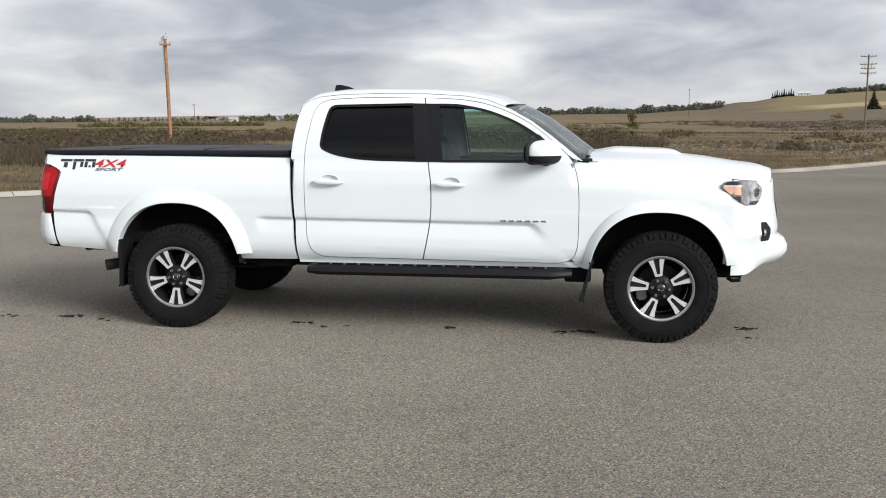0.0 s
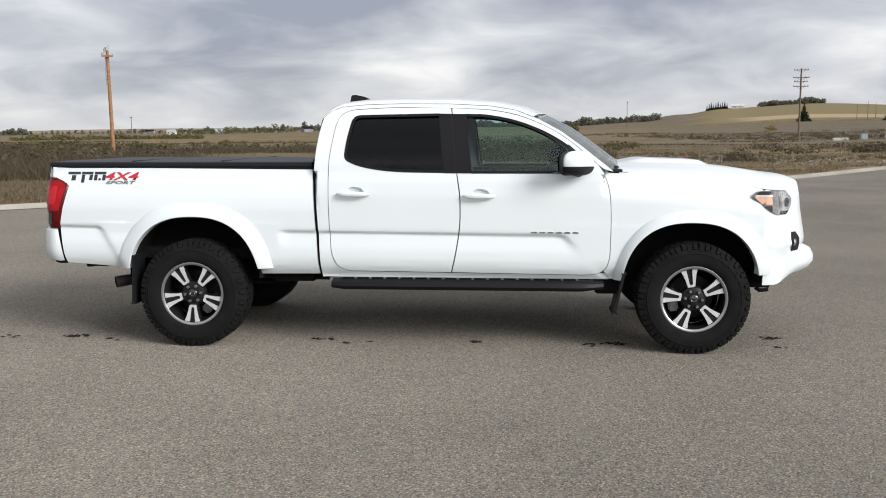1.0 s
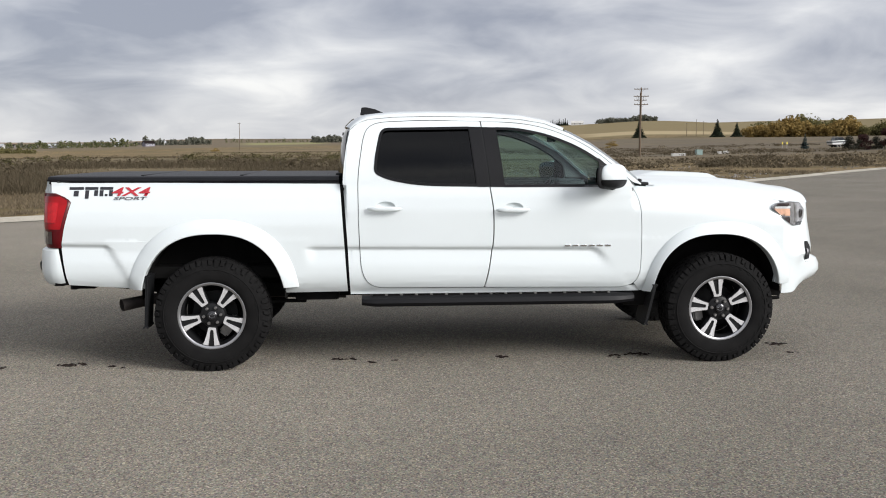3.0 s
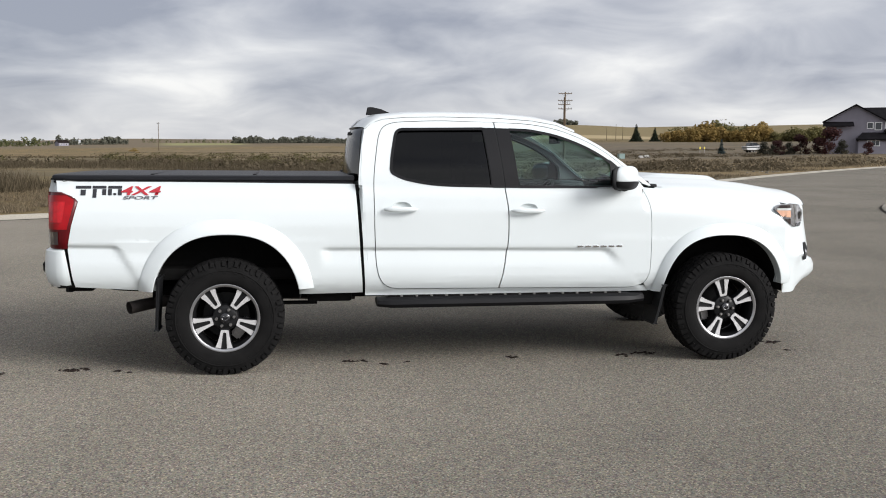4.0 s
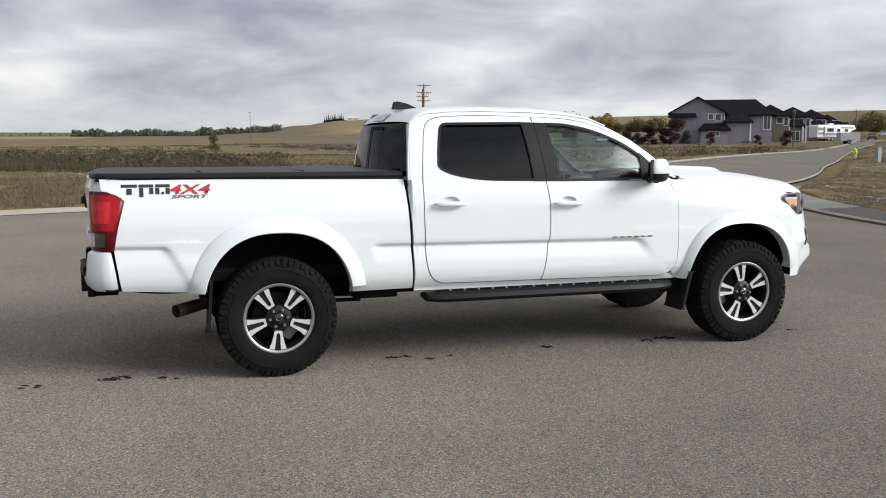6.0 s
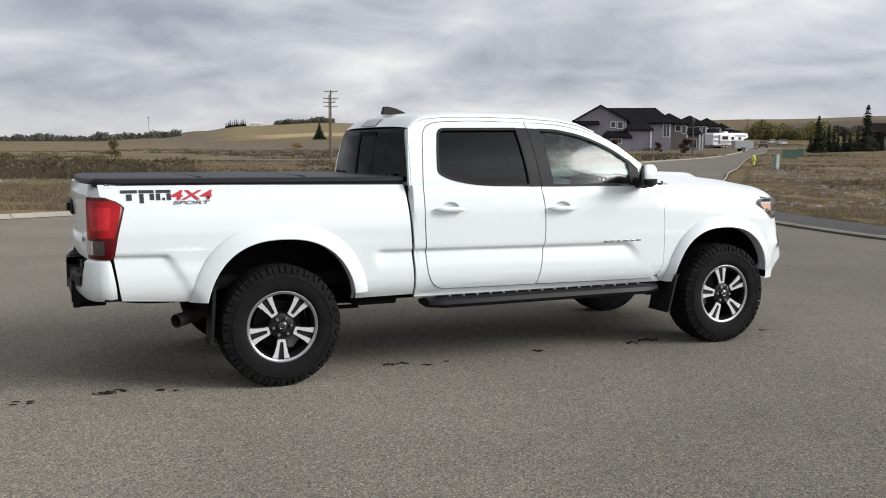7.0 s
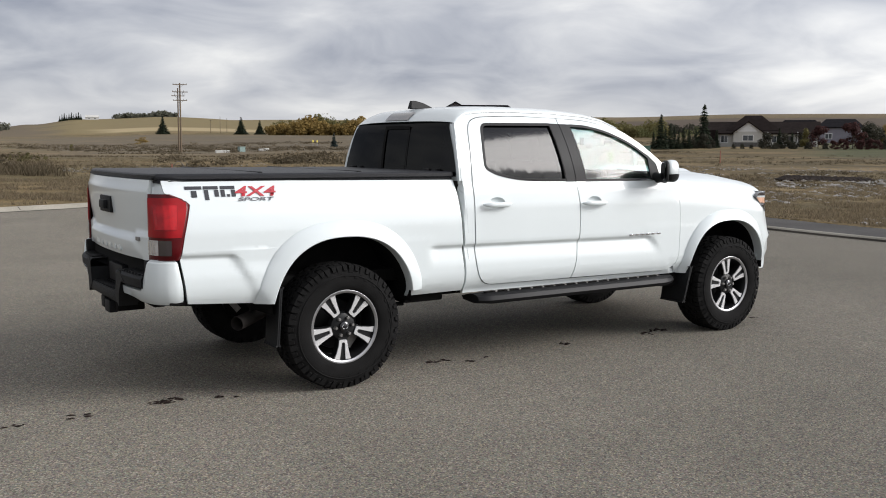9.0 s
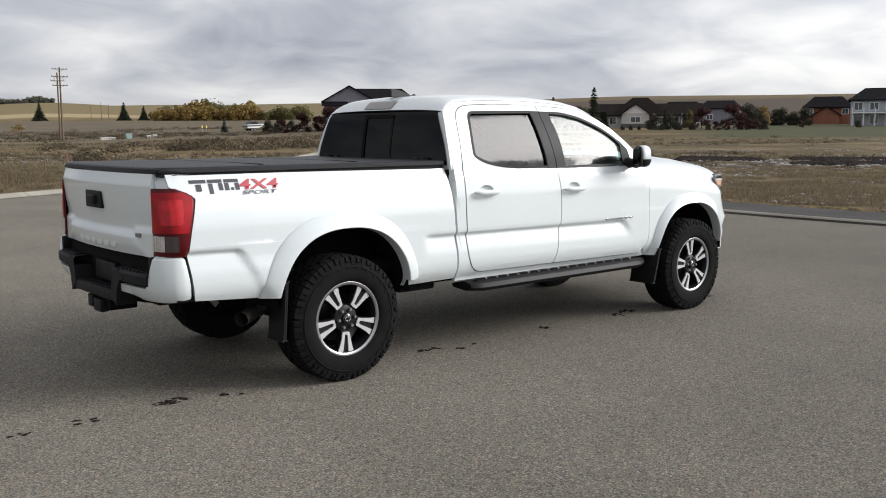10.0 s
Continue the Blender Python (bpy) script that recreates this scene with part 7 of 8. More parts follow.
def gable_roof(parent, x0, x1, y0, y1, h, rise, along_x, material, over=0.45, hip=0.0, wall=None):
    """A roof with eaves and fascia, and gable walls under it; hip draws the ridge ends in."""
    a0, a1, b0, b1 = x0 - over, x1 + over, y0 - over, y1 + over
    t = 0.22
    drop = rise * over / ((y1 - y0) / 2 if along_x else (x1 - x0) / 2)
    lo, hi = h - drop, h + rise
    if along_x:
        ym = (y0 + y1) / 2
        r0, r1 = (a0 + hip, ym), (a1 - hip, ym)
    else:
        xm = (x0 + x1) / 2
        r0, r1 = (xm, b0 + hip), (xm, b1 - hip)
    v = [(a0, b0, lo), (a1, b0, lo), (a1, b1, lo), (a0, b1, lo), (*r0, hi), (*r1, hi)]
    v += [(x, y, z - t) for x, y, z in v]
    if along_x:
        f = [(0, 1, 5, 4), (2, 3, 4, 5), (0, 4, 3), (1, 2, 5)]
    else:
        f = [(1, 2, 5, 4), (3, 0, 4, 5), (0, 1, 4), (2, 3, 5)]
    if hip == 0.0:
        f = f[:2]
        under = [tuple(k + 6 for k in q)[::-1] for q in f]
        if along_x:
            f += [(0, 4, 10, 6), (4, 3, 9, 10), (1, 7, 11, 5), (5, 11, 8, 2), (0, 6, 7, 1), (2, 8, 9, 3)]
        else:
            f += [(0, 6, 10, 4), (4, 10, 7, 1), (3, 5, 11, 9), (5, 2, 8, 11), (1, 7, 8, 2), (3, 9, 6, 0)]
        f += under
    else:
        f += [(0, 6, 7, 1), (1, 7, 8, 2), (2, 8, 9, 3), (3, 9, 6, 0), (9, 8, 7, 6)]
    roof = solid("roof", v, f, material, parent)
    if wall and hip == 0.0:
        g = rise - 0.06
        if along_x:
            for x in (x0, x1):
                solid("gable", [(x, y0, h - 0.02), (x, y1, h - 0.02), (x, ym, h + g)], [(0, 1, 2)], wall, parent)
        else:
            for y in (y0, y1):
                solid("gable", [(x0, y, h - 0.02), (x1, y, h - 0.02), (xm, y, h + g)], [(0, 1, 2)], wall, parent)
    return roof


def window(parent, x, y, z, w, h, face, panes=2, trim=None):
    """A framed window on the front (face '-y') or a side ('-x', '+x') of a house."""
    def at(u, d, zz):
        return {"-y": (x + u, y - d, zz), "-x": (x - d, y - u, zz), "+x": (x + d, y + u, zz)}[face]

    def slab(name, u0, u1, z0, z1, d0, d1, material, par):
        v = [at(u, d, zz) for d in (d0, d1) for u, zz in ((u0, z0), (u1, z0), (u1, z1), (u0, z1))]
        return solid(name, v, [(4, 5, 6, 7), (0, 4, 7, 3), (1, 2, 6, 5), (3, 7, 6, 2), (0, 1, 5, 4)], material, par)

    fr = slab("window", -w / 2 - 0.09, w / 2 + 0.09, z - 0.09, z + h + 0.09, -0.02, 0.05, trim or M_WHITETRIM, parent)
    pw_ = w / panes
    for k in range(panes):
        slab("pane", -w / 2 + k * pw_ + 0.035, -w / 2 + (k + 1) * pw_ - 0.035, z + 0.03, z + h - 0.03, 0.03, 0.062, M_PANE, fr)
    return fr


def door(parent, x, y, w, h, material, name="door", lines=0):
    d = solid(name, [(x - w / 2, y - 0.06, 0), (x + w / 2, y - 0.06, 0), (x + w / 2, y - 0.06, h), (x - w / 2, y - 0.06, h), (x - w / 2, y + 0.02, 0), (x + w / 2, y + 0.02, 0), (x + w / 2, y + 0.02, h), (x - w / 2, y + 0.02, h)],
              [(0, 1, 2, 3), (4, 0, 3, 7), (1, 5, 6, 2), (3, 2, 6, 7)], material, parent)
    for k in range(lines):
        z = h * (k + 1) / (lines + 1)
        solid("panel_groove", [(x - w / 2 + 0.05, y - 0.068, z), (x + w / 2 - 0.05, y - 0.068, z), (x + w / 2 - 0.05, y - 0.068, z + 0.04), (x - w / 2 + 0.05, y - 0.068, z + 0.04)], [(0, 1, 2, 3)], M_FASCIA, d)
    return d


def house_at(ob, eye, az, r, turn, sink=0.0):
    p = from_eye(eye, az, r)
    ob.matrix_basis = Matrix.Translation(p - Vector((0, 0, sink))) @ Matrix.Rotation(radians(turn), 4, "Z")
    return ob


E6 = (-1.15, -6.78)
# nearest house: its grey side wall looks to the camera, the street front to the right
h1 = tagged(new("house"), "grey-lilac two-storey house with charcoal roof", "house")
block(h1, -4.6, 4.2, 0, 13, 5.5, M_SIDING)
gable_roof(h1, -4.6, 4.2, 0, 13, 5.5, 2.5, False, M_ROOF, 0.5, 0.0, M_SIDING)
block(h1, 4.2, 12.0, 2.5, 14, 5.2, M_SIDING)
gable_roof(h1, -2.6, 12.0, 2.5, 14, 5.2, 2.6, True, M_ROOF, 0.5, 3.0)
block(h1, 0.4, 4.9, -1.5, 0, 2.7, M_SIDING, "bay")
gable_roof(h1, 0.4, 4.9, -1.5, 0.6, 2.7, 0.75, True, M_ROOF, 0.4, 0.9)
block(h1, 4.4, 8.4, -0.6, 2.6, 4.0, M_SIDING, "entry_block")
gable_roof(h1, 4.4, 8.4, -0.6, 2.8, 4.0, 1.0, True, M_ROOF, 0.45, 1.2)
solid("skirt_roof", [(-5.0, -0.9, 4.55), (-0.3, -0.9, 4.55), (-0.5, 0.0, 5.2), (-5.0, 0.0, 5.2), (-5.0, -0.9, 4.4), (-0.3, -0.9, 4.4)], [(0, 1, 2, 3), (4, 5, 1, 0)], M_ROOF, h1)
window(h1, 2.6, -1.5, 1.35, 1.7, 0.75, "-y", 3)
window(h1, 3.2, 0, 3.9, 0.9, 1.1, "-y", 1)
window(h1, 11.2, 2.5, 2.5, 1.1, 2.3, "-y", 2)
window(h1, 2.0, 0, 4.1, 0.8, 0.9, "-y", 1)
window(h1, 11.99, 6, 3.2, 1.4, 1.3, "+x", 2)
window(h1, 11.99, 10, 0.9, 1.6, 1.4, "+x", 2)
window(h1, 8.395, 1.0, 1.0, 0.9, 1.9, "+x", 1)
solid("porch_post", [(8.3, -0.7, 0), (8.55, -0.7, 0), (8.55, -0.45, 0), (8.3, -0.45, 0), (8.3, -0.7, 3.7), (8.55, -0.7, 3.7), (8.55, -0.45, 3.7), (8.3, -0.45, 3.7)], [(0, 1, 5, 4), (1, 2, 6, 5), (2, 3, 7, 6), (3, 0, 4, 7)], M_WHITETRIM, h1)
solid("downpipe", [(4.12, -0.12, 0), (4.24, -0.12, 0), (4.24, -0.12, 5.2), (4.12, -0.12, 5.2)], [(0, 1, 2, 3)], M_WHITETRIM, h1)
house_at(h1, E6, 33.62, 165, -34)

for az, r, turn, w, d, hh, wall_m, lab in ((37.55, 186, -40, 7.0, 11, 5.3, M_SIDING2, "tan two-storey house with a dark gabled roof"), (38.75, 212, -42, 7.5, 12, 5.4, M_SIDING, "grey two-storey house with a dark gabled roof"), (39.75, 242, -42, 7.0, 11, 5.4, M_SIDING2, "tan two-storey house with a dark gabled roof"), (40.6, 278, -42, 6.5, 11, 4.6, M_STONEVENEER, "dark low house at the end of the row")):
    h = tagged(new("house"), lab, "house")
    block(h, -w / 2, w / 2, 0, d, hh, wall_m)
    gable_roof(h, -w / 2, w / 2, 0, d, hh, 1.9, False, M_ROOF, 0.5, 3.2)
    block(h, w / 2 - 0.4, w / 2 + 2.6, 1.5, d - 3, 3.2, wall_m, "garage")
    gable_roof(h, w / 2 - 0.4, w / 2 + 2.6, 1.5, d - 3, 3.2, 1.2, True, M_ROOF, 0.4, 1.0)
    window(h, 1.9, 0, 3.6, 1.0, 1.1, "-y", 1)
    window(h, w / 2 - 0.5, 0, 3.2, 0.7, 1.5, "-y", 1)
    window(h, w / 2 + 1.2, 1.5, 0.4, 1.4, 1.7, "-y", 2)
    for px in (w / 2 - 0.1, w / 2 + 2.3):
        solid("column", [(px, 1.0, 0), (px + 0.3, 1.0, 0), (px + 0.3, 1.3, 0), (px, 1.3, 0), (px, 1.0, 3.0), (px + 0.3, 1.0, 3.0), (px + 0.3, 1.3, 3.0), (px, 1.3, 3.0)],
              [(0, 1, 5, 4), (1, 2, 6, 5), (2, 3, 7, 6), (3, 0, 4, 7), (4, 5, 6, 7)], M_WHITETRIM, h)
    window(h, w / 2, 2.0, 3.7, 1.5, 1.2, "+x", 2)
    window(h, w / 2 + 2.595, 3.0, 0.6, 1.6, 1.8, "+x", 2)
    for yy in (0.4, 2.2):
        solid("porch_post", [(w / 2 + 2.9, yy, 0), (w / 2 + 3.15, yy, 0), (w / 2 + 3.15, yy + 0.25, 0), (w / 2 + 2.9, yy + 0.25, 0), (w / 2 + 2.9, yy, 3.0), (w / 2 + 3.15, yy, 3.0), (w / 2 + 3.15, yy + 0.25, 3.0), (w / 2 + 2.9, yy + 0.25, 3.0)],
              [(0, 1, 5, 4), (1, 2, 6, 5), (2, 3, 7, 6), (3, 0, 4, 7)], M_WHITETRIM, h)
    house_at(h, E6, az, r, turn)

E10 = (-3.15, -5.58)
bg = tagged(new("house"), "long pale bungalow with a brown roof and white gabled porch", "house")
block(bg, -10.0, 10.2, 0, 9, 2.9, M_STUCCO)
gable_roof(bg, -10.0, 10.2, 0, 9, 2.9, 2.0, True, M_ROOFBROWN, 0.6, 0.0, M_STUCCO)
gable_roof(bg, -5.6, 3.2, 1.0, 9.0, 3.5, 2.6, True, M_ROOFBROWN, 0.5, 3.4)
block(bg, -4.6, 0.6, -2.4, 0.1, 2.9, M_STUCCO, "porch")
gable_roof(bg, -4.6, 0.6, -2.4, 2.5, 2.9, 1.9, False, M_ROOFBROWN, 0.5, 0.0, M_WHITETRIM)
block(bg, -4.7, 0.7, -2.55, -2.38, 0.9, M_STONEVENEER, "stone_base")
block(bg, -10.4, -7.4, -1.2, 0.2, 3.2, M_ROOFBROWN, "wing")
window(bg, -6.3, 0, 0.9, 1.2, 1.3, "-y", 2)
window(bg, -2.0, -2.4, 1.2, 1.8, 1.0, "-y", 2)
window(bg, 3.0, 0, 0.9, 1.6, 1.2, "-y", 2)
window(bg, 8.6, 0, 0.9, 1.6, 1.2, "-y", 2)
door(bg, 5.4, 0, 1.0, 2.1, M_FASCIA)
for x in (1.4, 6.6, 7.6):
    solid("porch_post", [(x, -0.5, 0), (x + 0.2, -0.5, 0), (x + 0.2, -0.3, 0), (x, -0.3, 0), (x, -0.5, 2.8), (x + 0.2, -0.5, 2.8), (x + 0.2, -0.3, 2.8), (x, -0.3, 2.8)], [(0, 1, 5, 4), (1, 2, 6, 5), (2, 3, 7, 6), (3, 0, 4, 7)], M_WHITETRIM, bg)
house_at(bg, E10, 52.3, 185, -52)

b2 = tagged(new("house"), "blue-grey two-storey house behind garden trees", "house")
block(b2, -5, 5.5, 0, 10, 4.4, M_SIDING)
gable_roof(b2, -5, 5.5, 0, 10, 4.4, 2.0, True, M_ROOF, 0.5, 2.2)
window(b2, -2.5, 0, 1.2, 1.6, 1.3, "-y", 2)
window(b2, 4.4, 0, 2.7, 1.5, 1.3, "-y", 2)
block(b2, 3.3, 5.5, -0.9, -0.06, 2.5, M_WHITETRIM, "bay", 1.9)
house_at(b2, E10, 56.5, 262, -56)

b5 = tagged(new("house"), "grey house with a dark hipped roof behind the bungalow", "house")
block(b5, -6, 6, 0, 9, 4.0, M_SIDING2)
gable_roof(b5, -6, 6, 0, 9, 4.0, 2.3, True, M_ROOF, 0.5, 2.6)
window(b5, -3.0, 0, 2.4, 1.5, 1.2, "-y", 2)
window(b5, 2.8, 0, 2.4, 1.5, 1.2, "-y", 2)
house_at(b5, E10, 54.4, 270, -54)

b3 = tagged(new("house"), "red-brown house with a charcoal roof", "house")
block(b3, -5.0, 5.0, 0, 10, 4.2, M_BRICKRED)
gable_roof(b3, -5.0, 5.0, 0, 10, 4.2, 2.3, True, M_ROOF, 0.5, 2.5)
block(b3, -3.0, 2.4, -3.0, 0.1, 2.4, M_BRICKRED, "garage")
gable_roof(b3, -3.0, 2.4, -3.0, 0.6, 2.4, 1.7, False, M_ROOF, 0.4, 0.0, M_BRICKRED)
window(b3, -3.8, 0, 2.4, 1.3, 1.2, "-y", 2)
window(b3, 3.6, 0, 2.4, 1.3, 1.2, "-y", 2)
house_at(b3, E10, 62.4, 230, -62)

M_PALEBLUE = mat("pale_blue_siding", (0.36, 0.37, 0.41), rough=0.75, vary=0.1, scale=0.8)
b4 = tagged(new("house"), "pale grey two-storey house with white balcony and windows", "house")
block(b4, -5.0, 9.0, 0, 10, 5.4, M_PALEBLUE)
gable_roof(b4, -5.0, 9.0, 0, 10, 5.4, 2.2, True, M_ROOF, 0.5, 3.0)
for x in (-3.6, -0.8, 2.0, 5.0):
    window(b4, x, 0, 3.2, 1.5, 1.4, "-y", 2)
    window(b4, x, 0, 0.5, 1.5, 1.7, "-y", 2)
solid("balcony_deck", [(-4.8, -1.8, 2.5), (3.4, -1.8, 2.5), (3.4, 0, 2.5), (-4.8, 0, 2.5), (-4.8, -1.8, 2.72), (3.4, -1.8, 2.72), (3.4, 0, 2.72), (-4.8, 0, 2.72)], [(0, 1, 5, 4), (4, 5, 6, 7), (3, 2, 1, 0), (1, 2, 6, 5), (3, 0, 4, 7)], M_WHITETRIM, b4)
for x in (-4.7, -2.7, -0.7, 1.3, 3.2):
    solid("balcony_post", [(x, -1.75, 0), (x + 0.18, -1.75, 0), (x + 0.18, -1.6, 0), (x, -1.6, 0), (x, -1.75, 3.6), (x + 0.18, -1.75, 3.6), (x + 0.18, -1.6, 3.6), (x, -1.6, 3.6)], [(0, 1, 5, 4), (1, 2, 6, 5), (2, 3, 7, 6), (3, 0, 4, 7)], M_WHITETRIM, b4)
house_at(b4, E10, 65.0, 200, -64)

# hilltop farm and settlement on the left skyline
fm = tagged(new("farmhouse"), "pale farmhouse on the hilltop", "house")
block(fm, -9, 9, 0, 9, 4.0, M_STUCCO)
gable_roof(fm, -9, 9, 0, 9, 4.0, 2.8, True, M_STUCCO, 0.5, 0.0, M_STUCCO)
window(fm, -4, 0, 1.2, 2, 1.5, "-y", 2)
window(fm, 4, 0, 1.2, 2, 1.5, "-y", 2)
fm.matrix_basis = Matrix.Translation(spot(12.7, 1445)) @ Matrix.Rotation(radians(-12), 4, "Z")
r_ = random.Random(5)
for i in range(15):
    az = -22.5 + 11.5 * (i + r_.uniform(-0.6, 0.6)) / 15
    th = tagged(new("far_house"), "small pale house in a distant settlement", "house", "distant settlement")
    w, d, hh = r_.uniform(6, 10), 7, r_.uniform(2.2, 3.2)
    wm = (M_SIDING2, M_SIDING, M_STUCCO, M_SIDING2)[i % 4]
    block(th, -w / 2, w / 2, 0, d, hh, wm)
    gable_roof(th, -w / 2, w / 2, 0, d, hh, r_.uniform(1.2, 2.2), True, (M_ROOF, M_TRANSF, M_ROOFBROWN)[(i * 5) % 3], 0.4, 0.0, wm)
    window(th, -w / 4, 0, 0.9, 1.6, 1.2, "-y", 2)
    window(th, w / 4, 0, 0.9, 1.6, 1.2, "-y", 2)
    th.matrix_basis = Matrix.Translation(spot(az, r_.uniform(850, 1350))) @ Matrix.Rotation(radians(-az + r_.uniform(-30, 30)), 4, "Z")

# ---- vehicles far down the road ----
M_CARWHITE = mat("white_car_paint", (0.6, 0.6, 0.6), rough=0.3, coat=0.5)
M_CARDARK = mat("dark_car_paint", (0.05, 0.055, 0.06), rough=0.3, coat=0.5)
M_RVGREY = mat("grey_graphics", (0.16, 0.16, 0.17), rough=0.4)


def wheels_for(parent, xs, half, r, name="wheel"):
    for x in xs:
        for s in (-1, 1):
            w = part(name, lathe([(0.0, -0.11), (r * 0.6, -0.11), (r * 0.95, -0.10), (r, -0.05), (r, 0.05), (r * 0.95, 0.10), (0.0, 0.11)], 18, at=(x, s * half, r)), M_TYRE, parent)
            part("rim", lathe([(0.0, -0.12), (r * 0.55, -0.118), (r * 0.58, -0.10)], 14, at=(x, s * half, r)) if s < 0 else lathe([(0.0, 0.12), (r * 0.55, 0.118), (r * 0.58, 0.10)], 14, at=(x, s * half, r)), M_STEEL, w)


def profile_body(pts, half, tuck=0.0):
    """A body from a side outline, with rounded flanks."""
    bm = bmesh.new()
    rings = []
    for f, k in ((-1.0, 0.96), (-0.92, 1.0), (0.92, 1.0), (1.0, 0.96)):
        cx = sum(p[0] for p in pts) / len(pts)
        cz = sum(p[1] for p in pts) / len(pts)
        rings.append([bm.verts.new((cx + (x - cx) * k, f * half * (1 - tuck * max(0.0, z - cz)), cz + (z - cz) * k)) for x, z in pts])
    n = len(pts)
    for a, b in zip(rings, rings[1:]):
        for i in range(n):
            bm.faces.new((a[i], a[(i + 1) % n], b[(i + 1) % n], b[i]))
    bm.faces.new(rings[0][::-1])
    bm.faces.new(rings[-1])
    bmesh.ops.recalc_face_normals(bm, faces=bm.faces)
    return bm


def far_car(label, paint, at, turn):
    ob = tagged(new("car"), label, "car")
    part("body", profile_body([(-2.2, 0.35), (-2.25, 0.8), (-2.0, 0.95), (-1.9, 1.0), (1.2, 0.98), (2.1, 0.85), (2.25, 0.6), (2.2, 0.35)], 0.88), paint, ob, sharp=30)
    part("cabin", profile_body([(-1.9, 0.95), (-1.5, 1.5), (0.3, 1.52), (1.2, 0.97)], 0.80, 0.2), M_PANE, ob, sharp=30)
    part("roof", profile_body([(-1.5, 1.48), (-1.4, 1.56), (0.2, 1.57), (0.35, 1.5)], 0.72), paint, ob, sharp=30)
    wheels_for(ob, (-1.35, 1.4), 0.80, 0.33)
    for y in (-0.6, 0.6):
        part("tail_lamp", box_bm((-2.27, y - 0.15, 0.7), (-2.2, y + 0.15, 0.86)), M_RED, ob)
        part("headlamp", box_bm((2.18, y - 0.15, 0.62), (2.26, y + 0.15, 0.76)), M_CLEARLENS, ob)
    ob.matrix_basis = Matrix.Translation(at) @ Matrix.Rotation(turn, 4, "Z")
    return ob


def box_bm(lo, hi):
    bm = bmesh.new()
    bmesh.ops.create_cube(bm, size=1)
    for v in bm.verts:
        v.co = Vector([(a + b) / 2 + c * (b - a) for a, b, c in zip(lo, hi, v.co)])
    return bm


E75 = (-1.73, -6.45)
far_car("dark sport utility car parked on the far street", M_CARDARK, from_eye(E75, 43.15, 225), radians(48))
far_car("white sedan parked on the far street", M_CARWHITE, from_eye(E75, 44.15, 285), radians(60))
far_car("white car at the end of the far street", M_CARWHITE, from_eye(E75, 43.6, 330), radians(48))

rv = tagged(new("travel_trailer"), "white fifth-wheel travel trailer with grey swooshes", "trailer")
part("body", profile_body([(-5.2, 0.7), (-5.2, 3.0), (-4.9, 3.3), (4.0, 3.4), (5.6, 3.3), (6.0, 2.5), (4.4, 2.0), (3.9, 0.8)], 1.2), M_CARWHITE, rv, sharp=30)
part("slide_out", box_bm((-3.4, -1.5, 1.1), (-0.2, -1.15, 2.9)), M_CARWHITE, rv)
part("swoosh", box_bm((-5.0, -1.215, 1.3), (-3.5, -1.19, 1.75)), M_RVGREY, rv)
part("swoosh", box_bm((-5.1, -1.215, 2.2), (-3.6, -1.19, 2.75)), M_RVGREY, rv)
part("swoosh", box_bm((-3.3, -1.515, 1.2), (-0.3, -1.495, 1.65)), M_RVGREY, rv)
part("skirt", box_bm((-5.0, -1.19, 0.45), (3.7, -1.10, 0.85)), M_FASCIA, rv)
part("swoosh", box_bm((0.0, -1.215, 1.15), (3.8, -1.19, 1.65)), M_RVGREY, rv)
part("swoosh", box_bm((1.5, -1.215, 2.6), (5.2, -1.19, 2.85)), M_RVGREY, rv)
for x0, x1 in ((-2.8, -1.0),):
    part("window", box_bm((x0, -1.53, 1.9), (x1, -1.49, 2.6)), M_PANE, rv)
for x0, x1 in ((0.4, 1.3), (2.6, 3.6)):
    part("window", box_bm((x0, -1.22, 1.9), (x1, -1.19, 2.5)), M_PANE, rv)
part("roof_unit", box_bm((-1.0, -0.4, 3.35), (0.2, 0.4, 3.65)), M_CARWHITE, rv)
wheels_for(rv, (-1.9, -0.9), 1.1, 0.38)
part("landing_leg", tube([(4.6, -0.8, 0), (4.6, -0.8, 2.0)], 0.06, 6), M_UNDER, rv)
part("landing_leg", tube([(4.6, 0.8, 0), (4.6, 0.8, 2.0)], 0.06, 6), M_UNDER, rv)
rv.matrix_basis = Matrix.Translation(from_eye(E75, 41.05, 212)) @ Matrix.Rotation(radians(8), 4, "Z")

ct = tagged(new("cargo_trailer"), "small grey cargo trailer on the street", "trailer")
part("body", profile_body([(-1.6, 0.5), (-1.6, 1.9), (1.5, 1.9), (1.7, 1.6), (1.7, 0.5)], 0.9), M_TRANSF, ct, sharp=30)
part("tongue", box_bm((1.6, -0.06, 0.45), (2.8, 0.06, 0.55)), M_UNDER, ct)
wheels_for(ct, (-0.1,), 0.85, 0.32)
part("fender", box_bm((-0.5, -1.0, 0.62), (0.35, -0.88, 0.70)), M_FASCIA, ct)
ct.matrix_basis = Matrix.Translation(from_eye(E75, 42.0, 170)) @ Matrix.Rotation(radians(-20), 4, "Z")

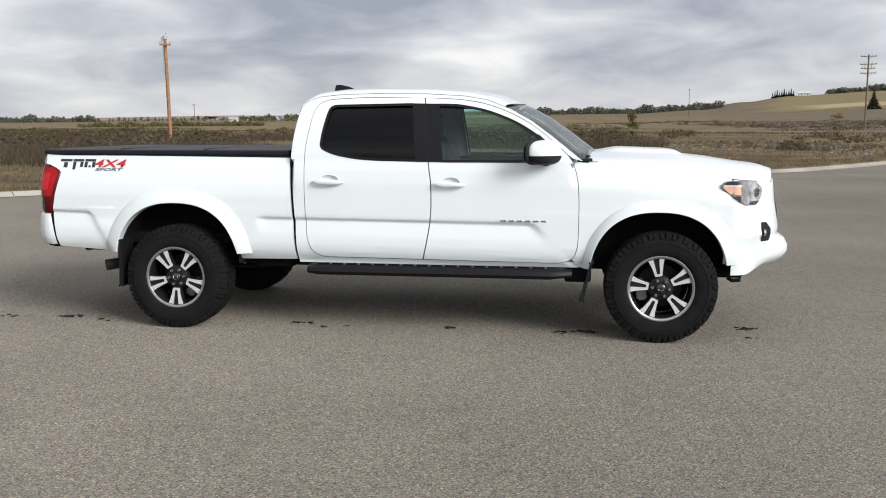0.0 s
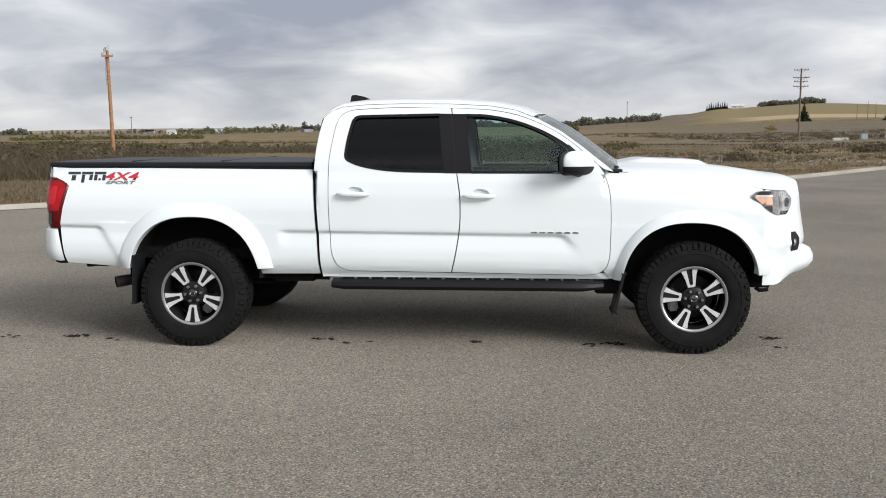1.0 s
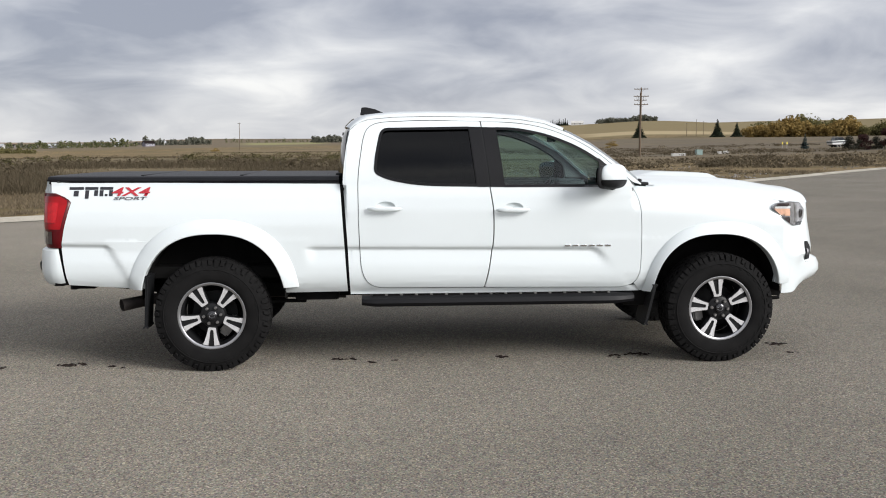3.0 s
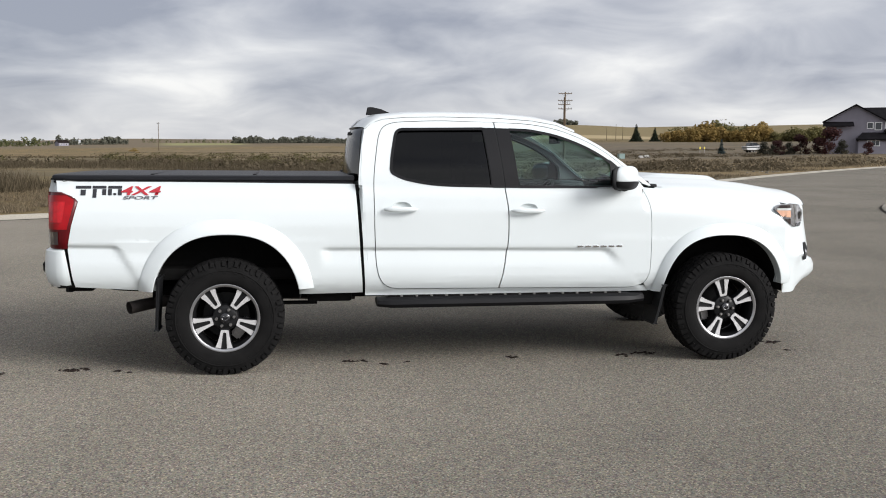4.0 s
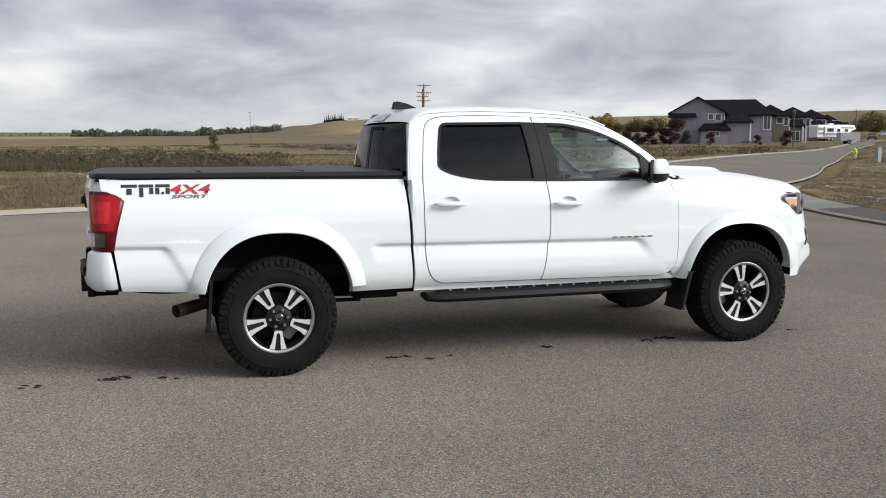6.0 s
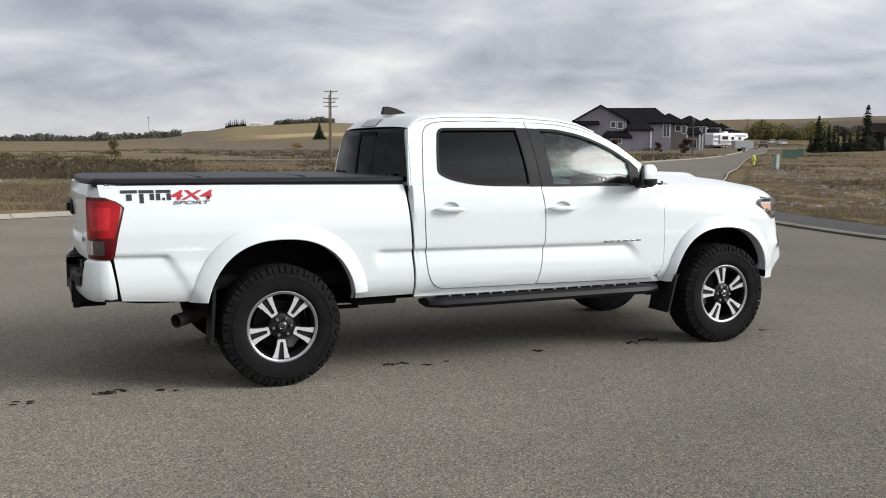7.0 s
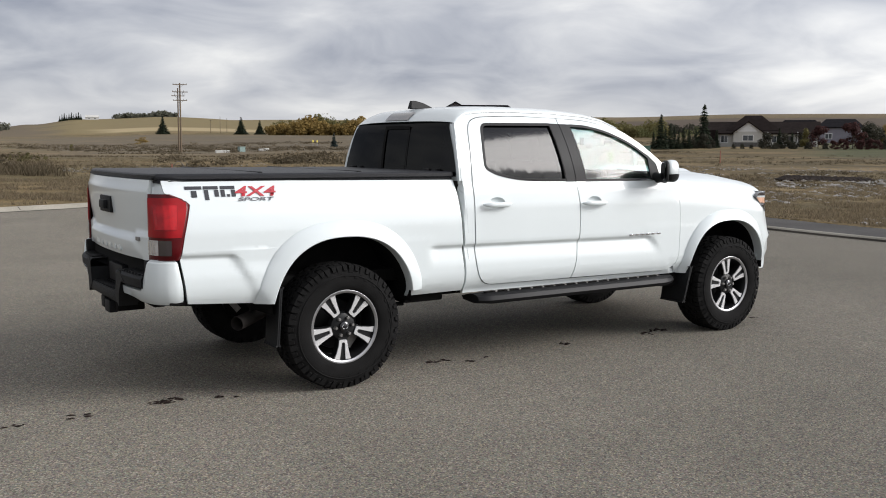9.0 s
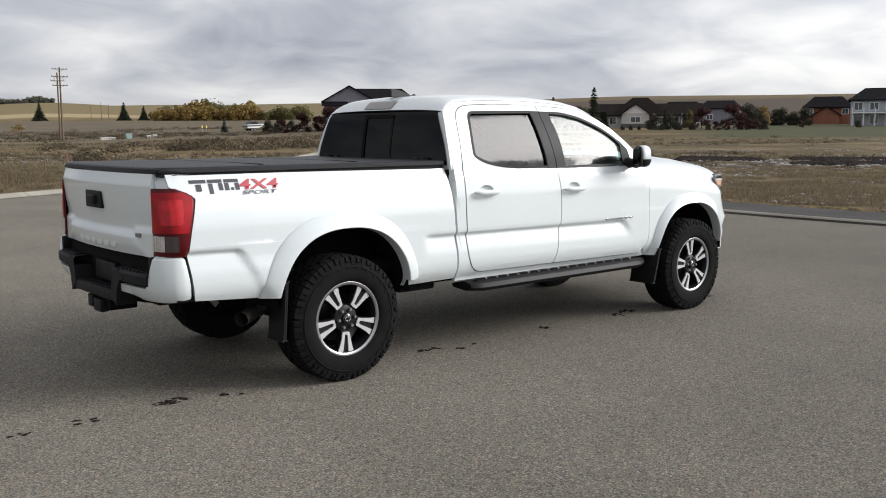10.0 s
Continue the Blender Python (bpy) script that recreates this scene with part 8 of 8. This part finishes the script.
bt = tagged(new("covered_boat"), "white and black boat on a trailer in the grass", "boat")
part("hull", profile_body([(-2.4, 0.9), (-2.5, 1.5), (1.6, 1.7), (2.8, 1.75), (2.0, 1.1), (1.0, 0.7), (-2.2, 0.65)], 1.0), M_CARWHITE, bt, sharp=30)
part("stripe", profile_body([(-2.45, 1.0), (-2.46, 1.34), (2.3, 1.52), (2.1, 1.22)], 1.012), M_CARDARK, bt, sharp=30)
part("windscreen", profile_body([(-1.6, 1.55), (-1.3, 2.3), (0.4, 2.35), (1.5, 1.66)], 0.8), M_PANE, bt, sharp=30)
part("tower", tube([(-0.9, -0.9, 1.55), (-0.9, -0.8, 2.5), (-0.9, 0.8, 2.5), (-0.9, 0.9, 1.55)], 0.05, 6), M_CARDARK, bt)
part("trailer_frame", box_bm((-2.2, -0.5, 0.35), (3.4, 0.5, 0.55)), M_UNDER, bt)
wheels_for(bt, (-1.0, -0.2), 0.9, 0.32)
bt.matrix_basis = Matrix.Translation(from_eye((-0.2, -7.1), 27.75, 235)) @ Matrix.Rotation(radians(8), 4, "Z")

# ---- street furniture and bits in the field ----
M_HYDRANT = mat("lime_yellow_paint", (0.50, 0.55, 0.08), rough=0.45, vary=0.2, scale=12)
M_UTILGREEN = mat("teal_green_cabinet", (0.10, 0.19, 0.15), rough=0.5, vary=0.15, scale=5)
M_PEDESTAL = mat("grey_green_pedestal", (0.22, 0.30, 0.28), rough=0.5, vary=0.1, scale=5)
M_ORANGE = mat("orange_stake", (0.20, 0.075, 0.045), rough=0.7)
M_YELLOW = mat("yellow_sign", (0.75, 0.62, 0.08), rough=0.5)
hy = tagged(new("fire_hydrant"), "lime yellow fire hydrant in the dry grass", "hydrant")
part("barrel", lathe([(0.0, 0), (0.17, 0), (0.17, 0.05), (0.115, 0.07), (0.115, 0.55), (0.15, 0.57), (0.15, 0.61), (0.11, 0.66), (0.05, 0.74), (0.0, 0.75)], 18, axis="z"), M_HYDRANT, hy, sharp=40)
part("bonnet_nut", lathe([(0.0, 0.82), (0.03, 0.82), (0.03, 0.74)], 8, axis="z"), M_HYDRANT, hy)
for s in (-1, 1):
    part("outlet", lathe([(0.0, s * 0.21), (0.06, s * 0.21), (0.065, s * 0.10)], 12, axis="x", at=(0, 0, 0.45)), M_HYDRANT, hy)
part("front_outlet", lathe([(0.0, -0.21), (0.075, -0.21), (0.08, -0.10)], 12, axis="y", at=(0, 0, 0.42)), M_HYDRANT, hy)
hy.matrix_basis = Matrix.Translation(from_eye(E75, 42.82, 74) + Vector((0, 0, 0.12)))
ped = tagged(new("utility_pedestal"), "grey-green utility pedestal in the dry grass", "pedestal")
part("post", box_bm((-0.13, -0.13, -0.1), (0.13, 0.13, 0.86)), M_PEDESTAL, ped)
part("cap", box_bm((-0.15, -0.15, 0.84), (0.15, 0.15, 0.92)), M_PEDESTAL, ped)
ped.matrix_basis = Matrix.Translation(from_eye(E75, 44.13, 64) + Vector((0, 0, 0.12)))
for az, r, w in ((44.72, 108, 1.5), (45.25, 120, 0.8)):
    ub = tagged(new("transformer_box"), "teal green pad-mounted transformer box", "transformer box")
    part("cabinet", box_bm((-w / 2, -0.5, -0.2), (w / 2, 0.5, 0.85)), M_UTILGREEN, ub)
    part("lid", profile_body([(-w / 2 - 0.04, 0.85), (-w / 2 - 0.02, 0.95), (w / 2 + 0.02, 0.95), (w / 2 + 0.04, 0.85)], 0.56), M_UTILGREEN, ub, sharp=30)
    part("handle", box_bm((-0.05, -0.54, 0.4), (0.05, -0.5, 0.55)), M_STEEL, ub)
    ub.matrix_basis = Matrix.Translation(from_eye(E75, az, r) + Vector((0, 0, 0.1))) @ Matrix.Rotation(radians(-40), 4, "Z")
ub = tagged(new("transformer_box"), "grey-green transformer box out in the field", "transformer box")
part("cabinet", box_bm((-0.5, -0.5, -0.2), (0.5, 0.5, 0.92)), M_PEDESTAL, ub)
part("lid", box_bm((-0.54, -0.54, 0.92), (0.54, 0.54, 1.0)), M_PEDESTAL, ub)
ub.matrix_basis = Matrix.Translation(from_eye((1.4, -7.3), 19.72, 165))
for az, r, w, h in ((18.55, 160, 2.3, 0.5), (20.9, 170, 0.7, 0.5), (21.25, 172, 0.8, 0.55)):
    cb = tagged(new("concrete_block"), "pale concrete block lying in the field", "concrete block")
    bm = box_bm((-w / 2, -0.5, -0.2), (w / 2, 0.5, h))
    bmesh.ops.bevel(bm, geom=bm.edges[:], offset=0.08, segments=1, affect="EDGES")
    part("block", bm, M_STUCCO, cb)
    cb.matrix_basis = Matrix.Translation(from_eye((1.4, -7.3), az, r)) @ Matrix.Rotation(radians(-10), 4, "Z")
for az in (25.3, 25.55):
    sg = tagged(new("marker_sign"), "small yellow marker sign on a post", "sign")
    part("post", tube([(0, 0, -0.2), (0, 0, 1.6)], 0.04, 6), M_TRANSF, sg)
    part("plate", box_bm((-0.14, -0.06, 1.0), (0.14, -0.03, 1.55)), M_YELLOW, sg)
    sg.matrix_basis = Matrix.Translation(from_eye((1.4, -7.3), az - 0.9, 230))
for eye, az, r, h, m_, lab in (((3.0, -7.4), 8.83, 40, 0.62, M_ORANGE, "weathered orange survey stake"), ((-1.73, -6.45), 49.2, 70, 0.9, M_ORANGE, "thin orange survey stake in the grass"), ((3.0, -7.4), 8.1, 42, 0.4, M_POLE, "short wooden peg in the grass")):
    sk = tagged(new("survey_stake"), lab, "stake")
    part("stake", profile_body([(-0.03, -0.2), (-0.03, h), (0.0, h + 0.05), (0.03, h), (0.03, -0.2)], 0.03), m_, sk, sharp=20)
    sk.matrix_basis = Matrix.Translation(from_eye(eye, az, r) + Vector((0, 0, 0.12)))
wr = tagged(new("cable_loop"), "loop of black cable sticking up from the field", "cable")
part("cable", tube([(-0.42 + 0.84 * i / 16, 0, 0.72 * math.sin(math.pi * i / 16) ** 0.7 - 0.05) for i in range(17)], 0.014, 8), M_FASCIA, wr)
part("cable_end", tube([(0.5, 0.1, -0.1), (0.45, 0.1, 0.6), (0.3, 0.1, 0.7)], 0.014, 8), M_FASCIA, wr)
wr.matrix_basis = Matrix.Translation(from_eye((3.0, -7.4), 10.45, 47) + Vector((0, 0, 0.1)))
lp = tagged(new("street_lamp"), "dark street lamp beside the houses", "street lamp")
part("post", tube([(0, 0, -0.2), (0, 0, 4.2)], [0.09, 0.06], 8), M_FASCIA, lp)
part("head", lathe([(0.0, 4.75), (0.22, 4.6), (0.16, 4.15), (0.0, 4.1)], 10, axis="z"), M_FASCIA, lp)
lp.matrix_basis = Matrix.Translation(from_eye((-0.2, -7.1), 38.5, 120))

# ---- loose ground cover ----


def tufts(name, count, region, hmin, hmax, blades, material, label, seed, width=0.012, lean=0.5, spread=0.12):
    """Grass as many bent blades. region(random) gives a place or None."""
    r_ = random.Random(seed)
    v, f = [], []
    made = 0
    tries = 0
    while made < count and tries < count * 12:
        tries += 1
        p = region(r_)
        if p is None:
            continue
        made += 1
        s = r_.uniform(hmin, hmax)
        base = land(p[0], p[1]) + 0.10
        for _ in range(blades):
            a = r_.uniform(0, 6.283)
            b = r_.uniform(0, 6.283)
            ln = s * r_.uniform(0.6, 1.15)
            out = ln * r_.uniform(0.1, lean)
            x, y = p[0] + r_.uniform(-spread, spread) * (1 + s), p[1] + r_.uniform(-spread, spread) * (1 + s)
            w = width * (0.7 + 0.6 * r_.random()) * (1 + s)
            k = len(v)
            v += [(x - math.cos(b) * w, y - math.sin(b) * w, base), (x + math.cos(b) * w, y + math.sin(b) * w, base), (x + math.cos(a) * out, y + math.sin(a) * out, base + ln)]
            f.append((k, k + 1, k + 2))
    ob = raw(name, v, f, material)
    return tagged(ob, label, "grass", kind="stuff")


GX = np.arange(-170, 170.1, 0.8)
GP = np.array([(x, y) for x in GX for y in GX])
GRASS = np.maximum(kerb_signed(GP, KERB_LEFT, 1) - 0.45, kerb_signed(GP, KERB_RIGHT, -1) - 1.5).reshape(len(GX), len(GX)) > 0


def off_road(x, y):
    """True on the grass: left of the left kerb or right of the right one."""
    return bool(GRASS[min(len(GX) - 1, max(0, round((x + 170) / 0.8))), min(len(GX) - 1, max(0, round((y + 170) / 0.8)))])


def zone(az0, az1, r0, r1, power=1.0, clump=0.0, cs=0.12):
    def f(r_):
        az = r_.uniform(az0, az1)
        rr_ = r0 + (r1 - r0) * r_.random() ** power
        x, y = HEAD.x + rr_ * math.sin(radians(az)), HEAD.y + rr_ * math.cos(radians(az))
        if clump and noise.noise((x * cs, y * cs, 1.3)) < clump - 0.5:
            return None
        if rr_ < 235 and not off_road(x, y):
            return None
        return (x, y)
    return f


tufts("dry_grass", 12000, zone(-42, 30, 15, 42, 1.0, 0.34, 0.6), 0.05, 0.15, 9, L_GRASS, "pale dry grass beside the road", 21, 0.009, 1.2)
tufts("dry_grass", 22000, zone(34, 84, 12, 44, 1.0, 0.30, 0.8), 0.04, 0.12, 9, L_GRASS, "pale dry grass on the vacant lot", 22, 0.009, 1.3)
tufts("dry_grass", 2600, zone(34, 84, 12, 22, 1.0), 0.05, 0.16, 8, L_GRASS, "pale dry grass along the sidewalk", 27, 0.009, 1.1)
tufts("dry_grass", 6500, zone(-42, 50, 42, 130, 1.0, 0.42, 0.12), 0.07, 0.18, 8, L_GRASS, "pale dry grass across the field", 23, 0.016, 1.4, 0.3)
tufts("brown_weeds", 9000, zone(-46, 8, 30, 120, 1.1, 0.40, 0.05), 0.22, 0.75, 10, L_WEED, "tall brown weeds in the field", 24, 0.012, 1.1, 0.22)
tufts("brown_weeds", 5200, zone(-46, 47, 115, 330, 1.2, 0.47, 0.022), 0.1, 0.28, 9, L_WEED, "tall brown weeds in the field", 25, 0.06, 1.2, 1.6)
tufts("brown_weeds", 2200, zone(0, 76, 26, 92, 1.0, 0.62, 0.09), 0.08, 0.22, 10, L_WEED, "patches of brown weeds", 26, 0.012, 1.3)


def clumps(name, count, region, hmin, hmax, material, label, seed, per=46):
    """Low uneven clumps of weeds, all one object."""
    r_ = random.Random(seed)
    v, f = [], []
    made = tries = 0
    while made < count and tries < count * 14:
        tries += 1
        p = region(r_)
        if p is None:
            continue
        made += 1
        h = r_.uniform(hmin, hmax)
        w = h * r_.uniform(0.9, 2.4)
        z = land(p[0], p[1]) + 0.06
        leaf_cloud(v, f, (p[0], p[1], z + h * 0.38), (w, w, h * 0.55), per, h * 0.16, r_)
        leaf_cloud(v, f, (p[0] + r_.uniform(-w, w), p[1] + r_.uniform(-w, w), z + h * 0.25), (w * 0.8, w * 0.8, h * 0.36), per // 2, h * 0.15, r_)
    return tagged(raw(name, v, f, material), label, "weeds", kind="stuff")


clumps("weed_clumps", 620, zone(-46, 6, 44, 130, 1.0, 0.46, 0.045), 0.35, 0.95, L_WEED, "brown weed clumps across the field", 51)
clumps("weed_clumps", 300, zone(-46, 8, 60, 240, 1.0, 0.50, 0.03), 0.4, 1.0, L_OLIVEWEED, "olive weed clumps across the field", 52)
clumps("weed_clumps", 420, zone(2, 40, 60, 330, 1.1, 0.55, 0.025), 0.3, 0.8, L_WEED, "brown weed clumps across the field", 53)
clumps("weed_clumps", 300, zone(-46, 40, 70, 330, 1.0, 0.52, 0.02), 0.3, 0.8, L_GRASS, "pale dry grass clumps across the field", 54)
clumps("weed_clumps", 190, zone(34, 80, 26, 110, 1.0, 0.55, 0.1), 0.12, 0.34, L_WEED, "low brown weed clumps on the vacant lot", 55, 30)
clumps("weed_clumps", 5, lambda q: tuple(from_eye((3.0, -7.4), 11.9 + q.uniform(-0.4, 0.5), 52 + q.uniform(-1, 1)))[:2], 0.45, 0.7, L_WEED, "tall brown weed clumps beside a cable", 56)


def stones(name, count, region, smin, smax, material, label, seed, flat=0.6):
    r_ = random.Random(seed)
    v, f = [], []
    made = 0
    while made < count:
        p = region(r_)
        if p is None:
            continue
        made += 1
        s = r_.uniform(smin, smax)
        z = land(p[0], p[1]) + 0.10
        k = len(v)
        n = 6
        for lev, rr_ in ((-0.2, 0.9), (0.45, 1.0)):
            for i in range(n):
                a = 6.283 * i / n + r_.uniform(-0.2, 0.2)
                q = s * rr_ * r_.uniform(0.7, 1.15)
                v.append((p[0] + q * math.cos(a), p[1] + q * math.sin(a), z + lev * s * flat))
        v.append((p[0], p[1], z + s * flat * 0.95))
        for i in range(n):
            j = (i + 1) % n
            f.append((k + i, k + j, k + n + j, k + n + i))
            f.append((k + n + i, k + n + j, k + 2 * n))
    ob = raw(name, v, f, material)
    return tagged(ob, label, "stones", kind="stuff")


stones("field_stones", 700, zone(-6, 30, 26, 80, 1.0, 0.62, 0.1), 0.03, 0.10, L_STONE, "pale stones scattered in the field", 31)
stones("field_stones", 3600, zone(40, 80, 17, 60, 1.0, 0.48, 0.3), 0.035, 0.12, L_STONE, "pale stones scattered on the vacant lot", 32)
stones("field_stones", 420, zone(50, 66, 33.5, 41.0, 1.0, 0.42, 0.5), 0.07, 0.20, L_STONE, "pale stones beside the turned soil", 34)
stones("soil_clods", 5200, zone(50.5, 63.5, 35.6, 42.4, 1.0, 0.50, 0.42), 0.05, 0.27, L_SOIL, "strip of dark turned soil", 33, 0.7)


# crumbs of dark mud on the asphalt
def crumbs(spots, seed):
    r_ = random.Random(seed)
    v, f = [], []
    for x, y, w, n in spots:
        for _ in range(n):
            cx, cy = x + r_.gauss(0, w * 0.5), y + r_.gauss(0, w * 0.28)
            s = r_.uniform(0.006, 0.021)
            k = len(v)
            m_ = 7
            for i in range(m_):
                a = 6.283 * i / m_
                q = s * r_.uniform(0.6, 1.3)
                v.append((cx + q * 1.3 * math.cos(a), cy + q * math.sin(a), 0.001))
            v.append((cx, cy, 0.004 + s * 0.18))
            f += [(k + i, k + (i + 1) % m_, k + m_) for i in range(m_)]
    return tagged(raw("mud_crumbs", v, f, L_SOIL), "dark crumbs of dried mud on the asphalt", "mud", kind="stuff")


crumbs([(-1.05, -0.63, 0.10, 26), (-1.52, -0.67, 0.06, 5), (-1.86, -0.68, 0.05, 4), (-0.70, -0.72, 0.06, 5), (0.87, -0.61, 0.07, 14), (1.10, -0.72, 0.04, 4), (1.25, -0.68, 0.05, 4), (2.05, -0.62, 0.07, 9), (2.91, -0.66, 0.08, 10), (3.06, -0.61, 0.07, 16), (4.26, -0.36, 0.09, 18), (4.22, -0.66, 0.06, 5)], 41)
